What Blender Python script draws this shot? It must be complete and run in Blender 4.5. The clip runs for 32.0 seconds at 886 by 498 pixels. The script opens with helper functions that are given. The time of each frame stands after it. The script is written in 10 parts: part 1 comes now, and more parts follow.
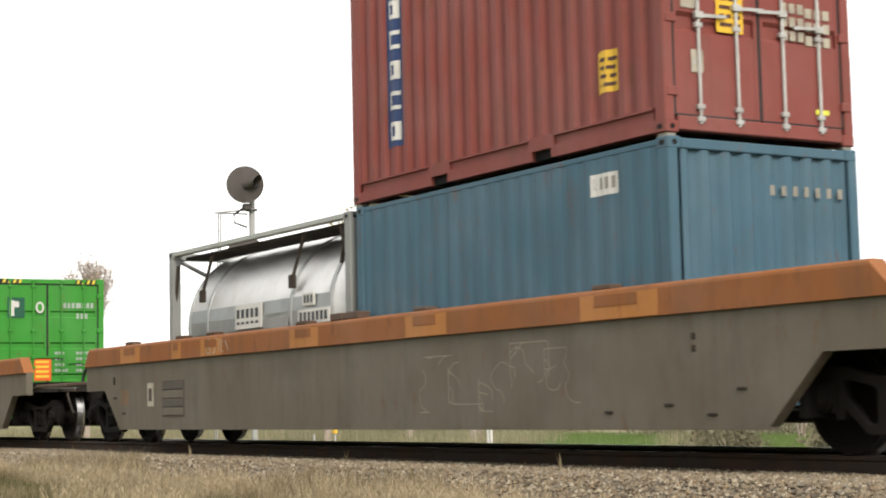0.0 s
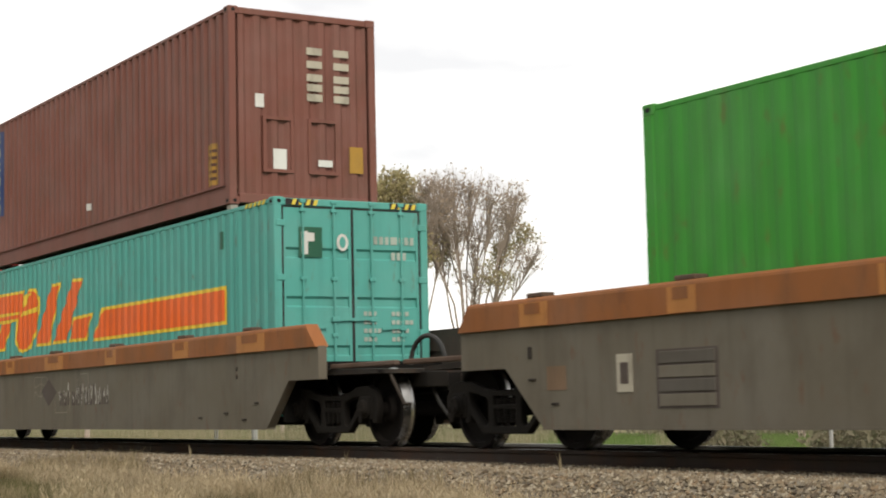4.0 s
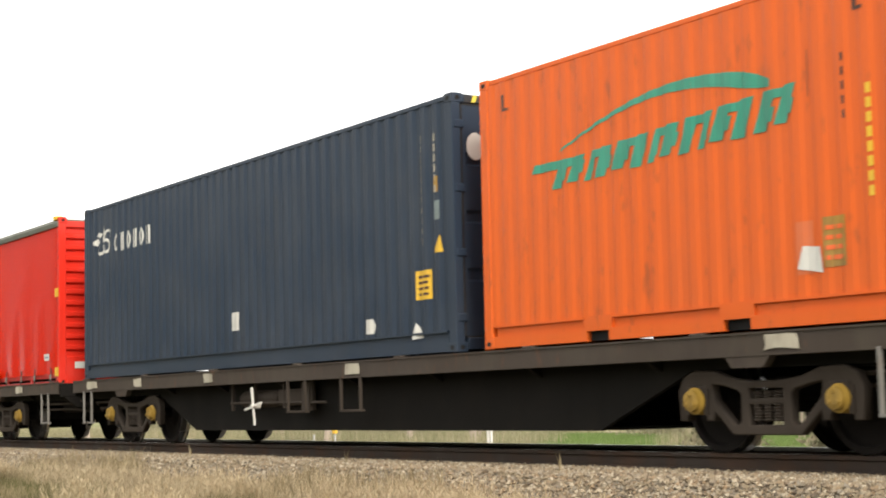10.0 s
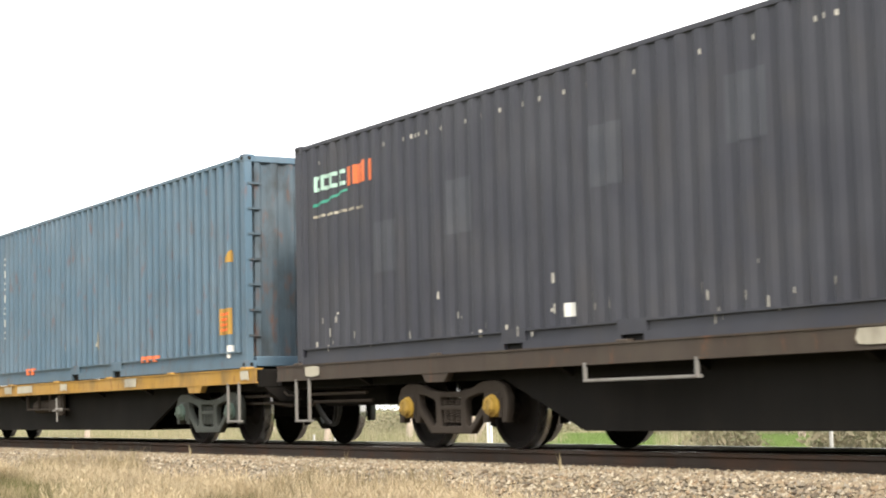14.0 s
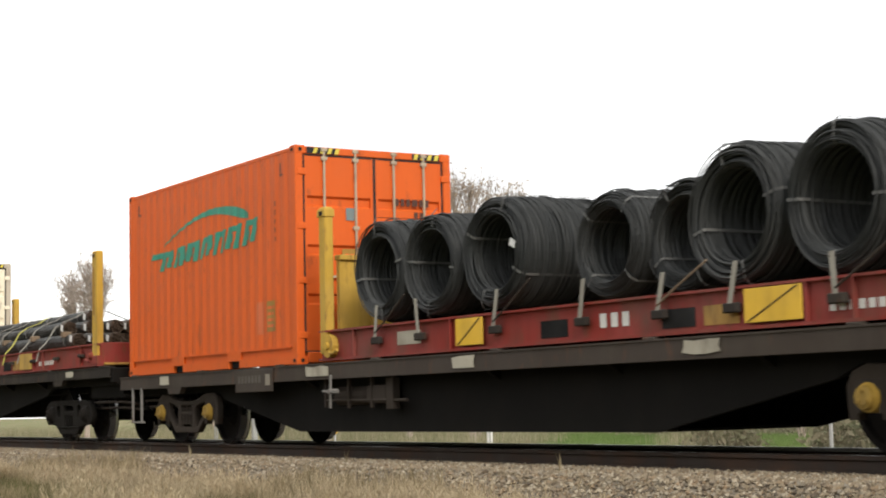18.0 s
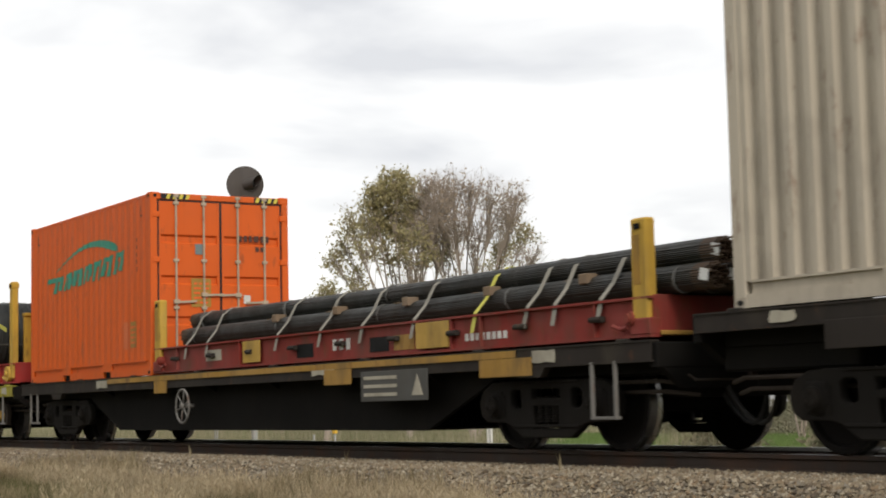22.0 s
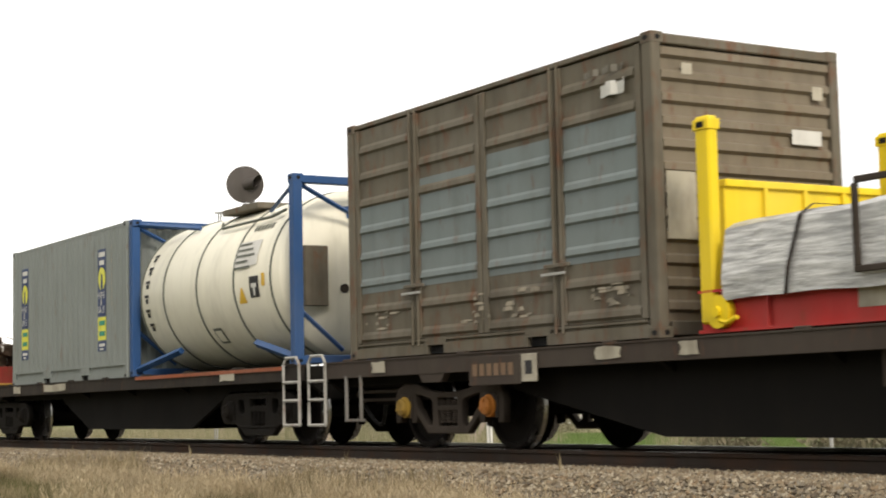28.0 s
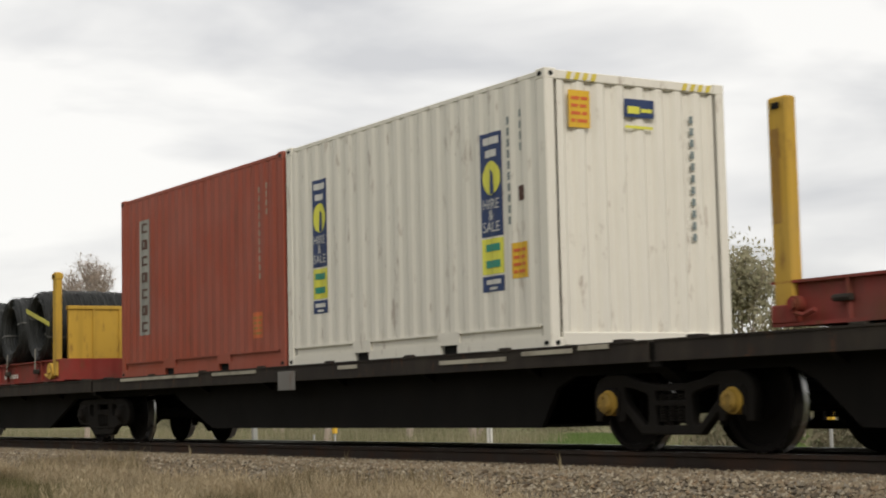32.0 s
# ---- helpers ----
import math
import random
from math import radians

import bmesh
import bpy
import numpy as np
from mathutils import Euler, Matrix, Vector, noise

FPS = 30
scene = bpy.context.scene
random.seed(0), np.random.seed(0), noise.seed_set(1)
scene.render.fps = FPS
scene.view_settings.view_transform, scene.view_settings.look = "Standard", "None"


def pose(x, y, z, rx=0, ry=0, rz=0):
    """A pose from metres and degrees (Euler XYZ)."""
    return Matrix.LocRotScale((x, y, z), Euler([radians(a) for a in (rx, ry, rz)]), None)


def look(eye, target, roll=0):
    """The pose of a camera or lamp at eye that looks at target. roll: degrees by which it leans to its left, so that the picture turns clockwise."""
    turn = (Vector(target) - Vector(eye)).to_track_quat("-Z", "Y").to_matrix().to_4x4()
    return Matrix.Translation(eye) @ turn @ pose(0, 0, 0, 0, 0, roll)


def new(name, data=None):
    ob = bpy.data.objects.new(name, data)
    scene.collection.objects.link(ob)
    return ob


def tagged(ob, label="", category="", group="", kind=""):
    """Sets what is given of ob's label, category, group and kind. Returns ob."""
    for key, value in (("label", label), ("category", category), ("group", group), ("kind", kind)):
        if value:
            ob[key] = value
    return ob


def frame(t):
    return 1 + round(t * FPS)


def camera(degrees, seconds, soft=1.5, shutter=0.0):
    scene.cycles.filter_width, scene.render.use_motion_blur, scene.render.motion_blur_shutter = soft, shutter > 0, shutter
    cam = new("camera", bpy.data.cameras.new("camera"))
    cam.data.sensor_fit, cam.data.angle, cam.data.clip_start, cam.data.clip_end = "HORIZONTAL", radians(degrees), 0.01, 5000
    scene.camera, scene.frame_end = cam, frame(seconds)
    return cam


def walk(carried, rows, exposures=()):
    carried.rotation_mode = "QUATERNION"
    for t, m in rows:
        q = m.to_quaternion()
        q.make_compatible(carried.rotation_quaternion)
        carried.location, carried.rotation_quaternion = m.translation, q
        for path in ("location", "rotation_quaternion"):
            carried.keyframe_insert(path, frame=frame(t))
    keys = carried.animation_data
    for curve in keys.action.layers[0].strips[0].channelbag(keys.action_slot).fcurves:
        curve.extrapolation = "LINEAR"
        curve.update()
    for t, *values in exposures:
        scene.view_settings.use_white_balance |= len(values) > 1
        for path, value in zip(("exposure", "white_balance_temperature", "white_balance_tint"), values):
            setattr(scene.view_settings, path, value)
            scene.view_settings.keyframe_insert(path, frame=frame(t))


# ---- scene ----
# x runs along the track (the train travels towards +x), y away from the camera, z = 0 at the top of the rails.
SPEED, GAIN = 8.7071, 0.01063        # m/s at 16 s, and half the acceleration
NEAR = 9.955                         # near face of the containers
MID = NEAR + 1.219                   # centre line of the track


def run(t):
    """How far the train has come at t seconds."""
    return SPEED * (t - 16) + GAIN * (t - 16) ** 2


# ---- camera ----
STAND = pose(0, 0, 0.4714, 95.3202, 0, 58.4907) @ pose(0, 0, 0, 0, 0, -1.2957)
cam = camera(29.5227, 32.0, soft=1.9, shutter=0.14)
walk(cam, [(0.0, STAND), (32.0, STAND)],
     exposures=[(0.0, 0.02, 6600, 10), (1.0, -0.52, 6500, 10), (2.0, -0.75, 6500, 10), (5.0, 0.03, 6850, 10), (6.0, 0.34, 6900, 10), (7.0, 0.17, 6850, 10), (8.0, 0.70, 6850, 10), (9.0, 0.42, 6850, 10), (10.0, 0.41, 6800, 10), (11.0, 0.95, 6700, 10), (12.0, 0.89, 6700, 10), (13.0, 0.80, 6650, 10), (14.0, 0.94, 6600, 10), (15.0, 0.68, 6600, 10), (18.0, -0.16, 6500, 10), (19.0, -0.12, 6700, 10), (20.0, -0.51, 6600, 10), (22.0, -0.62, 6500, 10), (23.0, -0.48, 6550, 10), (24.0, -0.13, 6650, 10), (25.0, 0.02, 6650, 10), (28.0, -0.19, 6800, 10), (29.0, -0.28, 6850, 10), (30.0, -0.46, 6600, 10), (31.0, -0.74, 6650, 10), (32.0, -0.86, 6600, 10)])

# ---- sky and sun ----
SUN_HEIGHT, SUN_TURN = 36.0, 104.0   # degrees; turn from +y towards +x
world = bpy.data.worlds.new("overcast_sky")
scene.world = world
world.use_nodes = True
wt = world.node_tree
wt.nodes.clear()


def sky_node(kind, **values):
    n = wt.nodes.new(kind)
    for key, value in values.items():
        n.inputs[key].default_value = value
    return n


w_out = sky_node("ShaderNodeOutputWorld")
w_bg = sky_node("ShaderNodeBackground", Strength=1.0)
w_sky = sky_node("ShaderNodeTexSky")
w_sky.sky_type = "NISHITA"
w_sky.sun_disc = False
w_sky.sun_elevation, w_sky.sun_rotation = radians(SUN_HEIGHT), radians(SUN_TURN)
w_gain = sky_node("ShaderNodeMix")
w_gain.data_type, w_gain.blend_type = "RGBA", "MULTIPLY"
w_gain.inputs[0].default_value = 1.0
w_gain.inputs[7].default_value = (0.10, 0.10, 0.10, 1)
wt.links.new(w_sky.outputs[0], w_gain.inputs[6])
w_co = sky_node("ShaderNodeTexCoord")
w_map = sky_node("ShaderNodeMapping", Location=(0.35, 0.9, 0.0), Scale=(1.9, 1.9, 6.5))
wt.links.new(w_co.outputs["Generated"], w_map.inputs[0])
w_noise = sky_node("ShaderNodeTexNoise", Scale=2.5, Detail=5.0, Roughness=0.47, Distortion=0.25)
wt.links.new(w_map.outputs[0], w_noise.inputs["Vector"])
w_ramp = sky_node("ShaderNodeValToRGB")
w_ramp.color_ramp.elements[0].position = 0.34
w_ramp.color_ramp.elements[0].color = (1.29, 1.305, 1.34, 1)
w_ramp.color_ramp.elements[1].position = 0.56
w_ramp.color_ramp.elements[1].color = (1.92, 1.91, 1.87, 1)
wt.links.new(w_noise.outputs["Fac"], w_ramp.inputs[0])
w_mix = sky_node("ShaderNodeMix")
w_mix.data_type = "RGBA"
w_mix.inputs[0].default_value = 0.90
wt.links.new(w_gain.outputs[2], w_mix.inputs[6])
wt.links.new(w_ramp.outputs[0], w_mix.inputs[7])
wt.links.new(w_mix.outputs[2], w_bg.inputs[0])
wt.links.new(w_bg.outputs[0], w_out.inputs[0])

sun_data = bpy.data.lights.new("veiled_sun", "SUN")
sun_data.energy, sun_data.angle, sun_data.color = 3.0, radians(16), (1.0, 0.93, 0.82)
sun = new("veiled_sun", sun_data)
sun_from = Vector((math.sin(radians(SUN_TURN)) * math.cos(radians(SUN_HEIGHT)),
                   math.cos(radians(SUN_TURN)) * math.cos(radians(SUN_HEIGHT)), math.sin(radians(SUN_HEIGHT))))
sun.matrix_world = look(sun_from * 200, (0, 0, 0))

# ---- materials ----
MATS = {}
TONE = 0.80          # darkens every base colour, so that the sky looks brighter beside it


def dulled(col):
    return tuple(v * TONE for v in col)



def tree_of(name):
    m = bpy.data.materials.new(name)
    m.use_nodes = True
    return m, m.node_tree, m.node_tree.nodes["Principled BSDF"]


def put(nt, kind, **values):
    n = nt.nodes.new(kind)
    for key, value in values.items():
        n.inputs[key].default_value = value
    return n


def ramp(nt, source, low, high):
    """A ramp from 0 to 1 between two values of the source."""
    n = put(nt, "ShaderNodeMapRange")
    n.inputs["From Min"].default_value, n.inputs["From Max"].default_value = low, high
    nt.links.new(source, n.inputs["Value"])
    return n.outputs[0]


def blend(nt, fac, a, b, kind="MIX"):
    """Mix of two colours, each a tuple or a socket."""
    n = nt.nodes.new("ShaderNodeMix")
    n.data_type, n.blend_type = "RGBA", kind
    for value, slot in ((fac, 0), (a, 6), (b, 7)):
        if isinstance(value, (int, float)):
            n.inputs[slot].default_value = value
        elif isinstance(value, tuple):
            n.inputs[slot].default_value = (*value, 1)
        else:
            nt.links.new(value, n.inputs[slot])
    return n.outputs[2]


def times(nt, a, b):
    n = nt.nodes.new("ShaderNodeMath")
    n.operation = "MULTIPLY"
    nt.links.new(a, n.inputs[0])
    if isinstance(b, (int, float)):
        n.inputs[1].default_value = b
    else:
        nt.links.new(b, n.inputs[1])
    return n.outputs[0]


def noise_at(nt, co, scale, detail=4.0, stretch=(1, 1, 1), rough=0.55):
    mp = put(nt, "ShaderNodeMapping", Scale=stretch)
    nt.links.new(co, mp.inputs[0])
    n = put(nt, "ShaderNodeTexNoise", Scale=scale, Detail=detail, Roughness=rough)
    nt.links.new(mp.outputs[0], n.inputs["Vector"])
    return n.outputs["Fac"]


def paint(name, col, rough=0.5, dirt=0.35, rust=0.0, streak=0.35, metal=0.0, bump=0.15, fade=0.12, grime=(0.09, 0.075, 0.055)):
    """Weathered paint: faded patches, rain streaks, grime and, where asked, rust."""
    if name in MATS:
        return MATS[name]
    m, nt, b = tree_of(name)
    col, grime = dulled(col), dulled(grime)
    co = put(nt, "ShaderNodeTexCoord").outputs["Object"]
    broad = noise_at(nt, co, 0.9, 6.0)
    lines = noise_at(nt, co, 5.0, 5.0, (1.0, 1.0, 0.09))
    fine = noise_at(nt, co, 38.0, 3.0)
    pale = tuple(min(1.0, c * 0.72 + 0.13) for c in col)
    c = blend(nt, times(nt, ramp(nt, broad, 0.42, 0.72), fade * 2), col, pale)
    c = blend(nt, times(nt, ramp(nt, lines, 0.50, 0.78), streak), c, tuple(v * 0.55 for v in col))
    c = blend(nt, times(nt, ramp(nt, noise_at(nt, co, 2.3, 8.0, (1, 1, 0.6)), 0.48, 0.75), dirt), c, grime)
    if rust:
        spots = times(nt, ramp(nt, noise_at(nt, co, 7.0, 8.0, (1, 1, 0.35), 0.65), 0.60 - 0.12 * rust, 0.70), min(1.0, 0.45 + rust * 0.5))
        c = blend(nt, spots, c, (0.13, 0.052, 0.025))
    nt.links.new(c, b.inputs["Base Color"])
    nt.links.new(ramp(nt, broad, 0.0, 1.0), b.inputs["Roughness"])
    mr = b.inputs["Roughness"].links[0].from_node
    mr.inputs["To Min"].default_value, mr.inputs["To Max"].default_value = rough - 0.12, rough + 0.14
    b.inputs["Metallic"].default_value = metal
    b.inputs["Specular IOR Level"].default_value = 0.10 if rough >= 0.75 else 0.22
    bp = put(nt, "ShaderNodeBump", Strength=bump, Distance=0.004)
    nt.links.new(fine, bp.inputs["Height"])
    nt.links.new(bp.outputs[0], b.inputs["Normal"])
    MATS[name] = m
    return m


def cloth(name, col, sheen=0.35, blotch=0.3, gloss=0.28):
    """Coated curtain fabric with soft dents and traffic film."""
    if name in MATS:
        return MATS[name]
    m, nt, b = tree_of(name)
    co = put(nt, "ShaderNodeTexCoord").outputs["Object"]
    col = dulled(col)
    broad = noise_at(nt, co, 0.6, 5.0)
    weave = noise_at(nt, co, 130.0, 2.0)
    c = blend(nt, times(nt, ramp(nt, broad, 0.4, 0.75), blotch), col, tuple(v * 0.62 + 0.02 for v in col))
    c = blend(nt, times(nt, ramp(nt, noise_at(nt, co, 4.0, 6.0, (1, 1, 0.12)), 0.55, 0.8), blotch * 0.7), c, (0.10, 0.07, 0.055))
    rubs = ramp(nt, noise_at(nt, co, 2.1, 9.0, (1, 1, 1), 0.72), 0.55, 0.66)
    c = blend(nt, times(nt, rubs, blotch * 0.6), c, tuple(v * 1.45 for v in col))
    c = blend(nt, times(nt, ramp(nt, noise_at(nt, co, 1.1, 7.0, (1, 1, 0.8), 0.7), 0.60, 0.70), blotch * 0.5), c, tuple(v * 0.35 + 0.008 for v in col))
    nt.links.new(c, b.inputs["Base Color"])
    b.inputs["Roughness"].default_value = sheen
    b.inputs["Specular IOR Level"].default_value = gloss
    bp = put(nt, "ShaderNodeBump", Strength=0.10, Distance=0.002)
    nt.links.new(weave, bp.inputs["Height"])
    bp2 = put(nt, "ShaderNodeBump", Strength=0.35, Distance=0.05)
    nt.links.new(noise_at(nt, co, 0.8, 2.0), bp2.inputs["Height"])
    nt.links.new(bp.outputs[0], bp2.inputs["Normal"])
    nt.links.new(bp2.outputs[0], b.inputs["Normal"])
    MATS[name] = m
    return m


def steel(name, col, rough=0.35, metal=1.0, rust=0.2, bump=0.2):
    if name in MATS:
        return MATS[name]
    m, nt, b = tree_of(name)
    col = dulled(col)
    co = put(nt, "ShaderNodeTexCoord").outputs["Object"]
    broad = noise_at(nt, co, 3.0, 6.0)
    fac = times(nt, ramp(nt, broad, 0.45, 0.7), rust)
    nt.links.new(blend(nt, fac, col, (0.10, 0.05, 0.028)), b.inputs["Base Color"])
    b.inputs["Metallic"].default_value = metal
    r = ramp(nt, broad, 0.3, 0.7)
    mr = r.node
    mr.inputs["To Min"].default_value, mr.inputs["To Max"].default_value = rough - 0.08, rough + 0.18
    nt.links.new(r, b.inputs["Roughness"])
    bp = put(nt, "ShaderNodeBump", Strength=bump, Distance=0.003)
    nt.links.new(noise_at(nt, co, 45.0, 3.0), bp.inputs["Height"])
    nt.links.new(bp.outputs[0], b.inputs["Normal"])
    MATS[name] = m
    return m


def varied(name, cols, rough=0.9, per="Random Per Island", scale=30.0, bump=0.4, translucent=0.0, grime=(0.10, 0.085, 0.065)):
    """A different tint for each loose piece of one mesh (or for each object)."""
    m, nt, b = tree_of(name)
    if per == "Object":
        source = put(nt, "ShaderNodeObjectInfo").outputs["Random"]
    else:
        source = put(nt, "ShaderNodeNewGeometry").outputs["Random Per Island"]
    cr = nt.nodes.new("ShaderNodeValToRGB")
    while len(cr.color_ramp.elements) < len(cols):
        cr.color_ramp.elements.new(0.5)
    for i, c in enumerate(cols):
        cr.color_ramp.elements[i].position = i / (len(cols) - 1)
        cr.color_ramp.elements[i].color = (*dulled(c), 1)
    nt.links.new(source, cr.inputs[0])
    co = put(nt, "ShaderNodeTexCoord").outputs["Object"]
    grain = noise_at(nt, co, scale, 5.0)
    c = blend(nt, times(nt, ramp(nt, grain, 0.4, 0.8), 0.45), cr.outputs[0], grime)
    nt.links.new(c, b.inputs["Base Color"])
    b.inputs["Roughness"].default_value = rough
    b.inputs["Specular IOR Level"].default_value = 0.2
    bp = put(nt, "ShaderNodeBump", Strength=bump, Distance=0.01)
    nt.links.new(grain, bp.inputs["Height"])
    nt.links.new(bp.outputs[0], b.inputs["Normal"])
    if translucent:
        thin = put(nt, "ShaderNodeBsdfTranslucent")
        nt.links.new(c, thin.inputs["Color"])
        both = put(nt, "ShaderNodeMixShader", Fac=translucent)
        nt.links.new(b.outputs[0], both.inputs[1])
        nt.links.new(thin.outputs[0], both.inputs[2])
        nt.links.new(both.outputs[0], nt.nodes["Material Output"].inputs[0])
    MATS[name] = m
    return m


M_WHITE = paint("white_marking_paint", (0.72, 0.71, 0.67), 0.6, dirt=0.25, streak=0.2)
M_CREAMPLATE = paint("cream_plate_paint", (0.48, 0.44, 0.35), 0.6, dirt=0.7)
M_BLUEPANEL = paint("dark_blue_panel", (0.025, 0.052, 0.155), 0.5, dirt=0.15)
M_YELLOW = paint("yellow_label_paint", (0.82, 0.50, 0.045), 0.55, dirt=0.25)
M_LEMON = paint("lemon_panel", (0.80, 0.78, 0.10), 0.5, dirt=0.1)
M_ORANGEMARK = paint("orange_mark_paint", (0.85, 0.15, 0.03), 0.5, dirt=0.12)
M_GOLDMARK = paint("gold_outline_paint", (0.85, 0.60, 0.06), 0.5, dirt=0.12)
M_GREENMARK = paint("sea_green_mark_paint", (0.04, 0.30, 0.21), 0.5, dirt=0.15)
M_DARKGREEN = paint("dark_green_panel", (0.02, 0.11, 0.065), 0.5, dirt=0.12)
M_BLACKMARK = paint("black_mark_paint", (0.02, 0.02, 0.022), 0.6, dirt=0.1)
M_GALV = steel("galvanised_steel", (0.55, 0.55, 0.53), 0.5, 0.6, rust=0.3)
M_CHASSIS = paint("dirty_black_underframe", (0.011, 0.0100, 0.009), 0.85, dirt=0.5, rust=0.0, fade=0.0, grime=(0.018, 0.015, 0.0125))
M_BOGIE = paint("brake_dust_brown_iron", (0.060, 0.048, 0.039), 0.8, fade=0.02, dirt=0.55, bump=0.5, grime=(0.03, 0.023, 0.018))
M_BOGIEDARK = paint("oily_black_iron", (0.016, 0.014, 0.012), 0.8, dirt=0.5, bump=0.5, fade=0.0, grime=(0.026, 0.020, 0.015))
M_WHEEL = paint("grimy_black_wheel", (0.013, 0.011, 0.010), 0.85, dirt=0.5, fade=0.0, grime=(0.022, 0.017, 0.013))
M_TREAD = steel("polished_wheel_tread", (0.52, 0.51, 0.50), 0.22, 1.0, rust=0.0, bump=0.05)
M_CAP = paint("yellow_axle_cap", (0.52, 0.32, 0.045), 0.6, dirt=0.9, grime=(0.06, 0.045, 0.03))
M_SILL = paint("brown_grey_sill_paint", (0.056, 0.042, 0.033), 0.7, fade=0.04, dirt=0.5, rust=0.15)
M_SILLDARK = paint("blackened_sill_paint", (0.036, 0.030, 0.026), 0.75, fade=0.03, dirt=0.5, rust=0.1)
M_SILLYELLOW = paint("mustard_sill_paint", (0.42, 0.235, 0.045), 0.65, dirt=0.7, rust=0.35)
M_SILLLIME = paint("lime_yellow_sill_paint", (0.40, 0.355, 0.045), 0.65, dirt=0.5, rust=0.15)
M_RUBBER = paint("black_rubber", (0.015, 0.015, 0.015), 0.6, dirt=0.3)
M_POST = paint("safety_yellow_post", (0.60, 0.37, 0.055), 0.6, dirt=0.5, rust=0.25, streak=0.5, grime=(0.20, 0.13, 0.05))
M_POSTNEW = paint("fresh_yellow_post", (0.90, 0.66, 0.02), 0.45, dirt=0.08)
M_RACK = paint("worn_red_rack_paint", (0.270, 0.034, 0.024), 0.65, dirt=0.6, rust=0.55, streak=0.5)
M_RACKNEW = paint("bright_red_rack_paint", (0.50, 0.024, 0.020), 0.5, dirt=0.25, rust=0.05)
M_RACKMID = paint("scuffed_red_rack_paint", (0.37, 0.028, 0.023), 0.6, dirt=0.4, rust=0.3)
M_STRAP = paint("grey_webbing", (0.33, 0.31, 0.265), 0.85, dirt=0.3)
M_STRAPYELLOW = paint("yellow_webbing", (0.62, 0.58, 0.12), 0.85, dirt=0.2)
M_TIMBER = paint("weathered_timber", (0.25, 0.18, 0.12), 0.85, dirt=0.3, streak=0.5)
M_ROD = steel("mill_scale_rod", (0.040, 0.041, 0.037), 0.5, 0.25, rust=0.15, bump=0.3)
M_COIL = varied("cool_grey_wire_rod", [(0.023, 0.025, 0.0255), (0.047, 0.050, 0.050), (0.032, 0.0345, 0.035), (0.066, 0.068, 0.067)], 0.5, scale=6.0, bump=0.1, grime=(0.045, 0.046, 0.044))
M_LOCKROD = steel("weathered_lock_rod", (0.17, 0.155, 0.13), 0.6, 0.4, rust=0.5)
M_TAG = paint("white_tag_card", (0.80, 0.80, 0.78), 0.7, dirt=0.05)

# ---- mesh tools ----
TRAIN = []          # (thing, place along the train, offset across, height)
WHEELSETS = []


def link(name, bm, mat, parent=None, label="", m=None, smooth=False):
    me = bpy.data.meshes.new(name)
    bm.to_mesh(me)
    bm.free()
    return link_mesh(name, me, mat, parent, label, m, smooth)


def link_mesh(name, me, mat, parent=None, label="", m=None, smooth=False):
    mats = mat if isinstance(mat, (list, tuple)) else [mat]
    for one in mats:
        if len(me.materials) < len(mats):
            me.materials.append(one)
    if smooth:
        me.polygons.foreach_set("use_smooth", [True] * len(me.polygons))
    ob = new(name, me)
    if parent:
        ob.parent = parent
    if m is not None:
        ob.matrix_basis = m
    if label:
        ob["label"] = label
    return ob


def part(name, bm, mat, parent, label="", m=None, smooth=False):
    """ONE mesh object under a thing or under a part."""
    return link(name, bm, mat, parent, label, m, smooth)


def again(ob, parent, m):
    """The same mesh once more, under a parent."""
    o = new(ob.name.split(".")[0], ob.data)
    o.parent = parent
    o.matrix_basis = m
    if "label" in ob:
        o["label"] = ob["label"]
    return o


def train_thing(name, s, z, label, category, group="", across=0.0):
    """A top-level thing of the train at s metres along it, standing at height z."""
    ob = new(name)
    ob.empty_display_size = 0.3
    tagged(ob, label, category, group)
    ob.location = (s + run(0), MID + across, z)
    TRAIN.append((ob, s, across, z))
    return ob


def box(bm, x0, x1, y0, y1, z0, z1, bevel=0.0):
    vs = [bm.verts.new((x, y, z)) for x in (x0, x1) for y in (y0, y1) for z in (z0, z1)]
    faces = []
    for i in ((0, 1, 3, 2), (4, 6, 7, 5), (0, 4, 5, 1), (2, 3, 7, 6), (0, 2, 6, 4), (1, 5, 7, 3)):
        faces.append(bm.faces.new([vs[k] for k in i]))
    if bevel:
        edges = list({e for f in faces for e in f.edges})
        bmesh.ops.bevel(bm, geom=edges, offset=bevel, segments=1, profile=0.5, affect="EDGES")
    return bm


def boxed(x0, x1, y0, y1, z0, z1, bevel=0.0):
    return box(bmesh.new(), x0, x1, y0, y1, z0, z1, bevel)


def slab(bm, pts, axis, a, b):
    """A flat outline, given in the two other axes in order, drawn out along an axis from a to b."""
    def place(p, h):
        return {"x": (h, p[0], p[1]), "y": (p[0], h, p[1]), "z": (p[0], p[1], h)}[axis]
    lo = [bm.verts.new(place(p, a)) for p in pts]
    hi = [bm.verts.new(place(p, b)) for p in pts]
    bm.faces.new(lo)
    bm.faces.new(hi[::-1])
    n = len(pts)
    for i in range(n):
        bm.faces.new((lo[i], hi[i], hi[(i + 1) % n], lo[(i + 1) % n]))
    return bm


def tidy(bm):
    bmesh.ops.recalc_face_normals(bm, faces=bm.faces[:])
    return bm


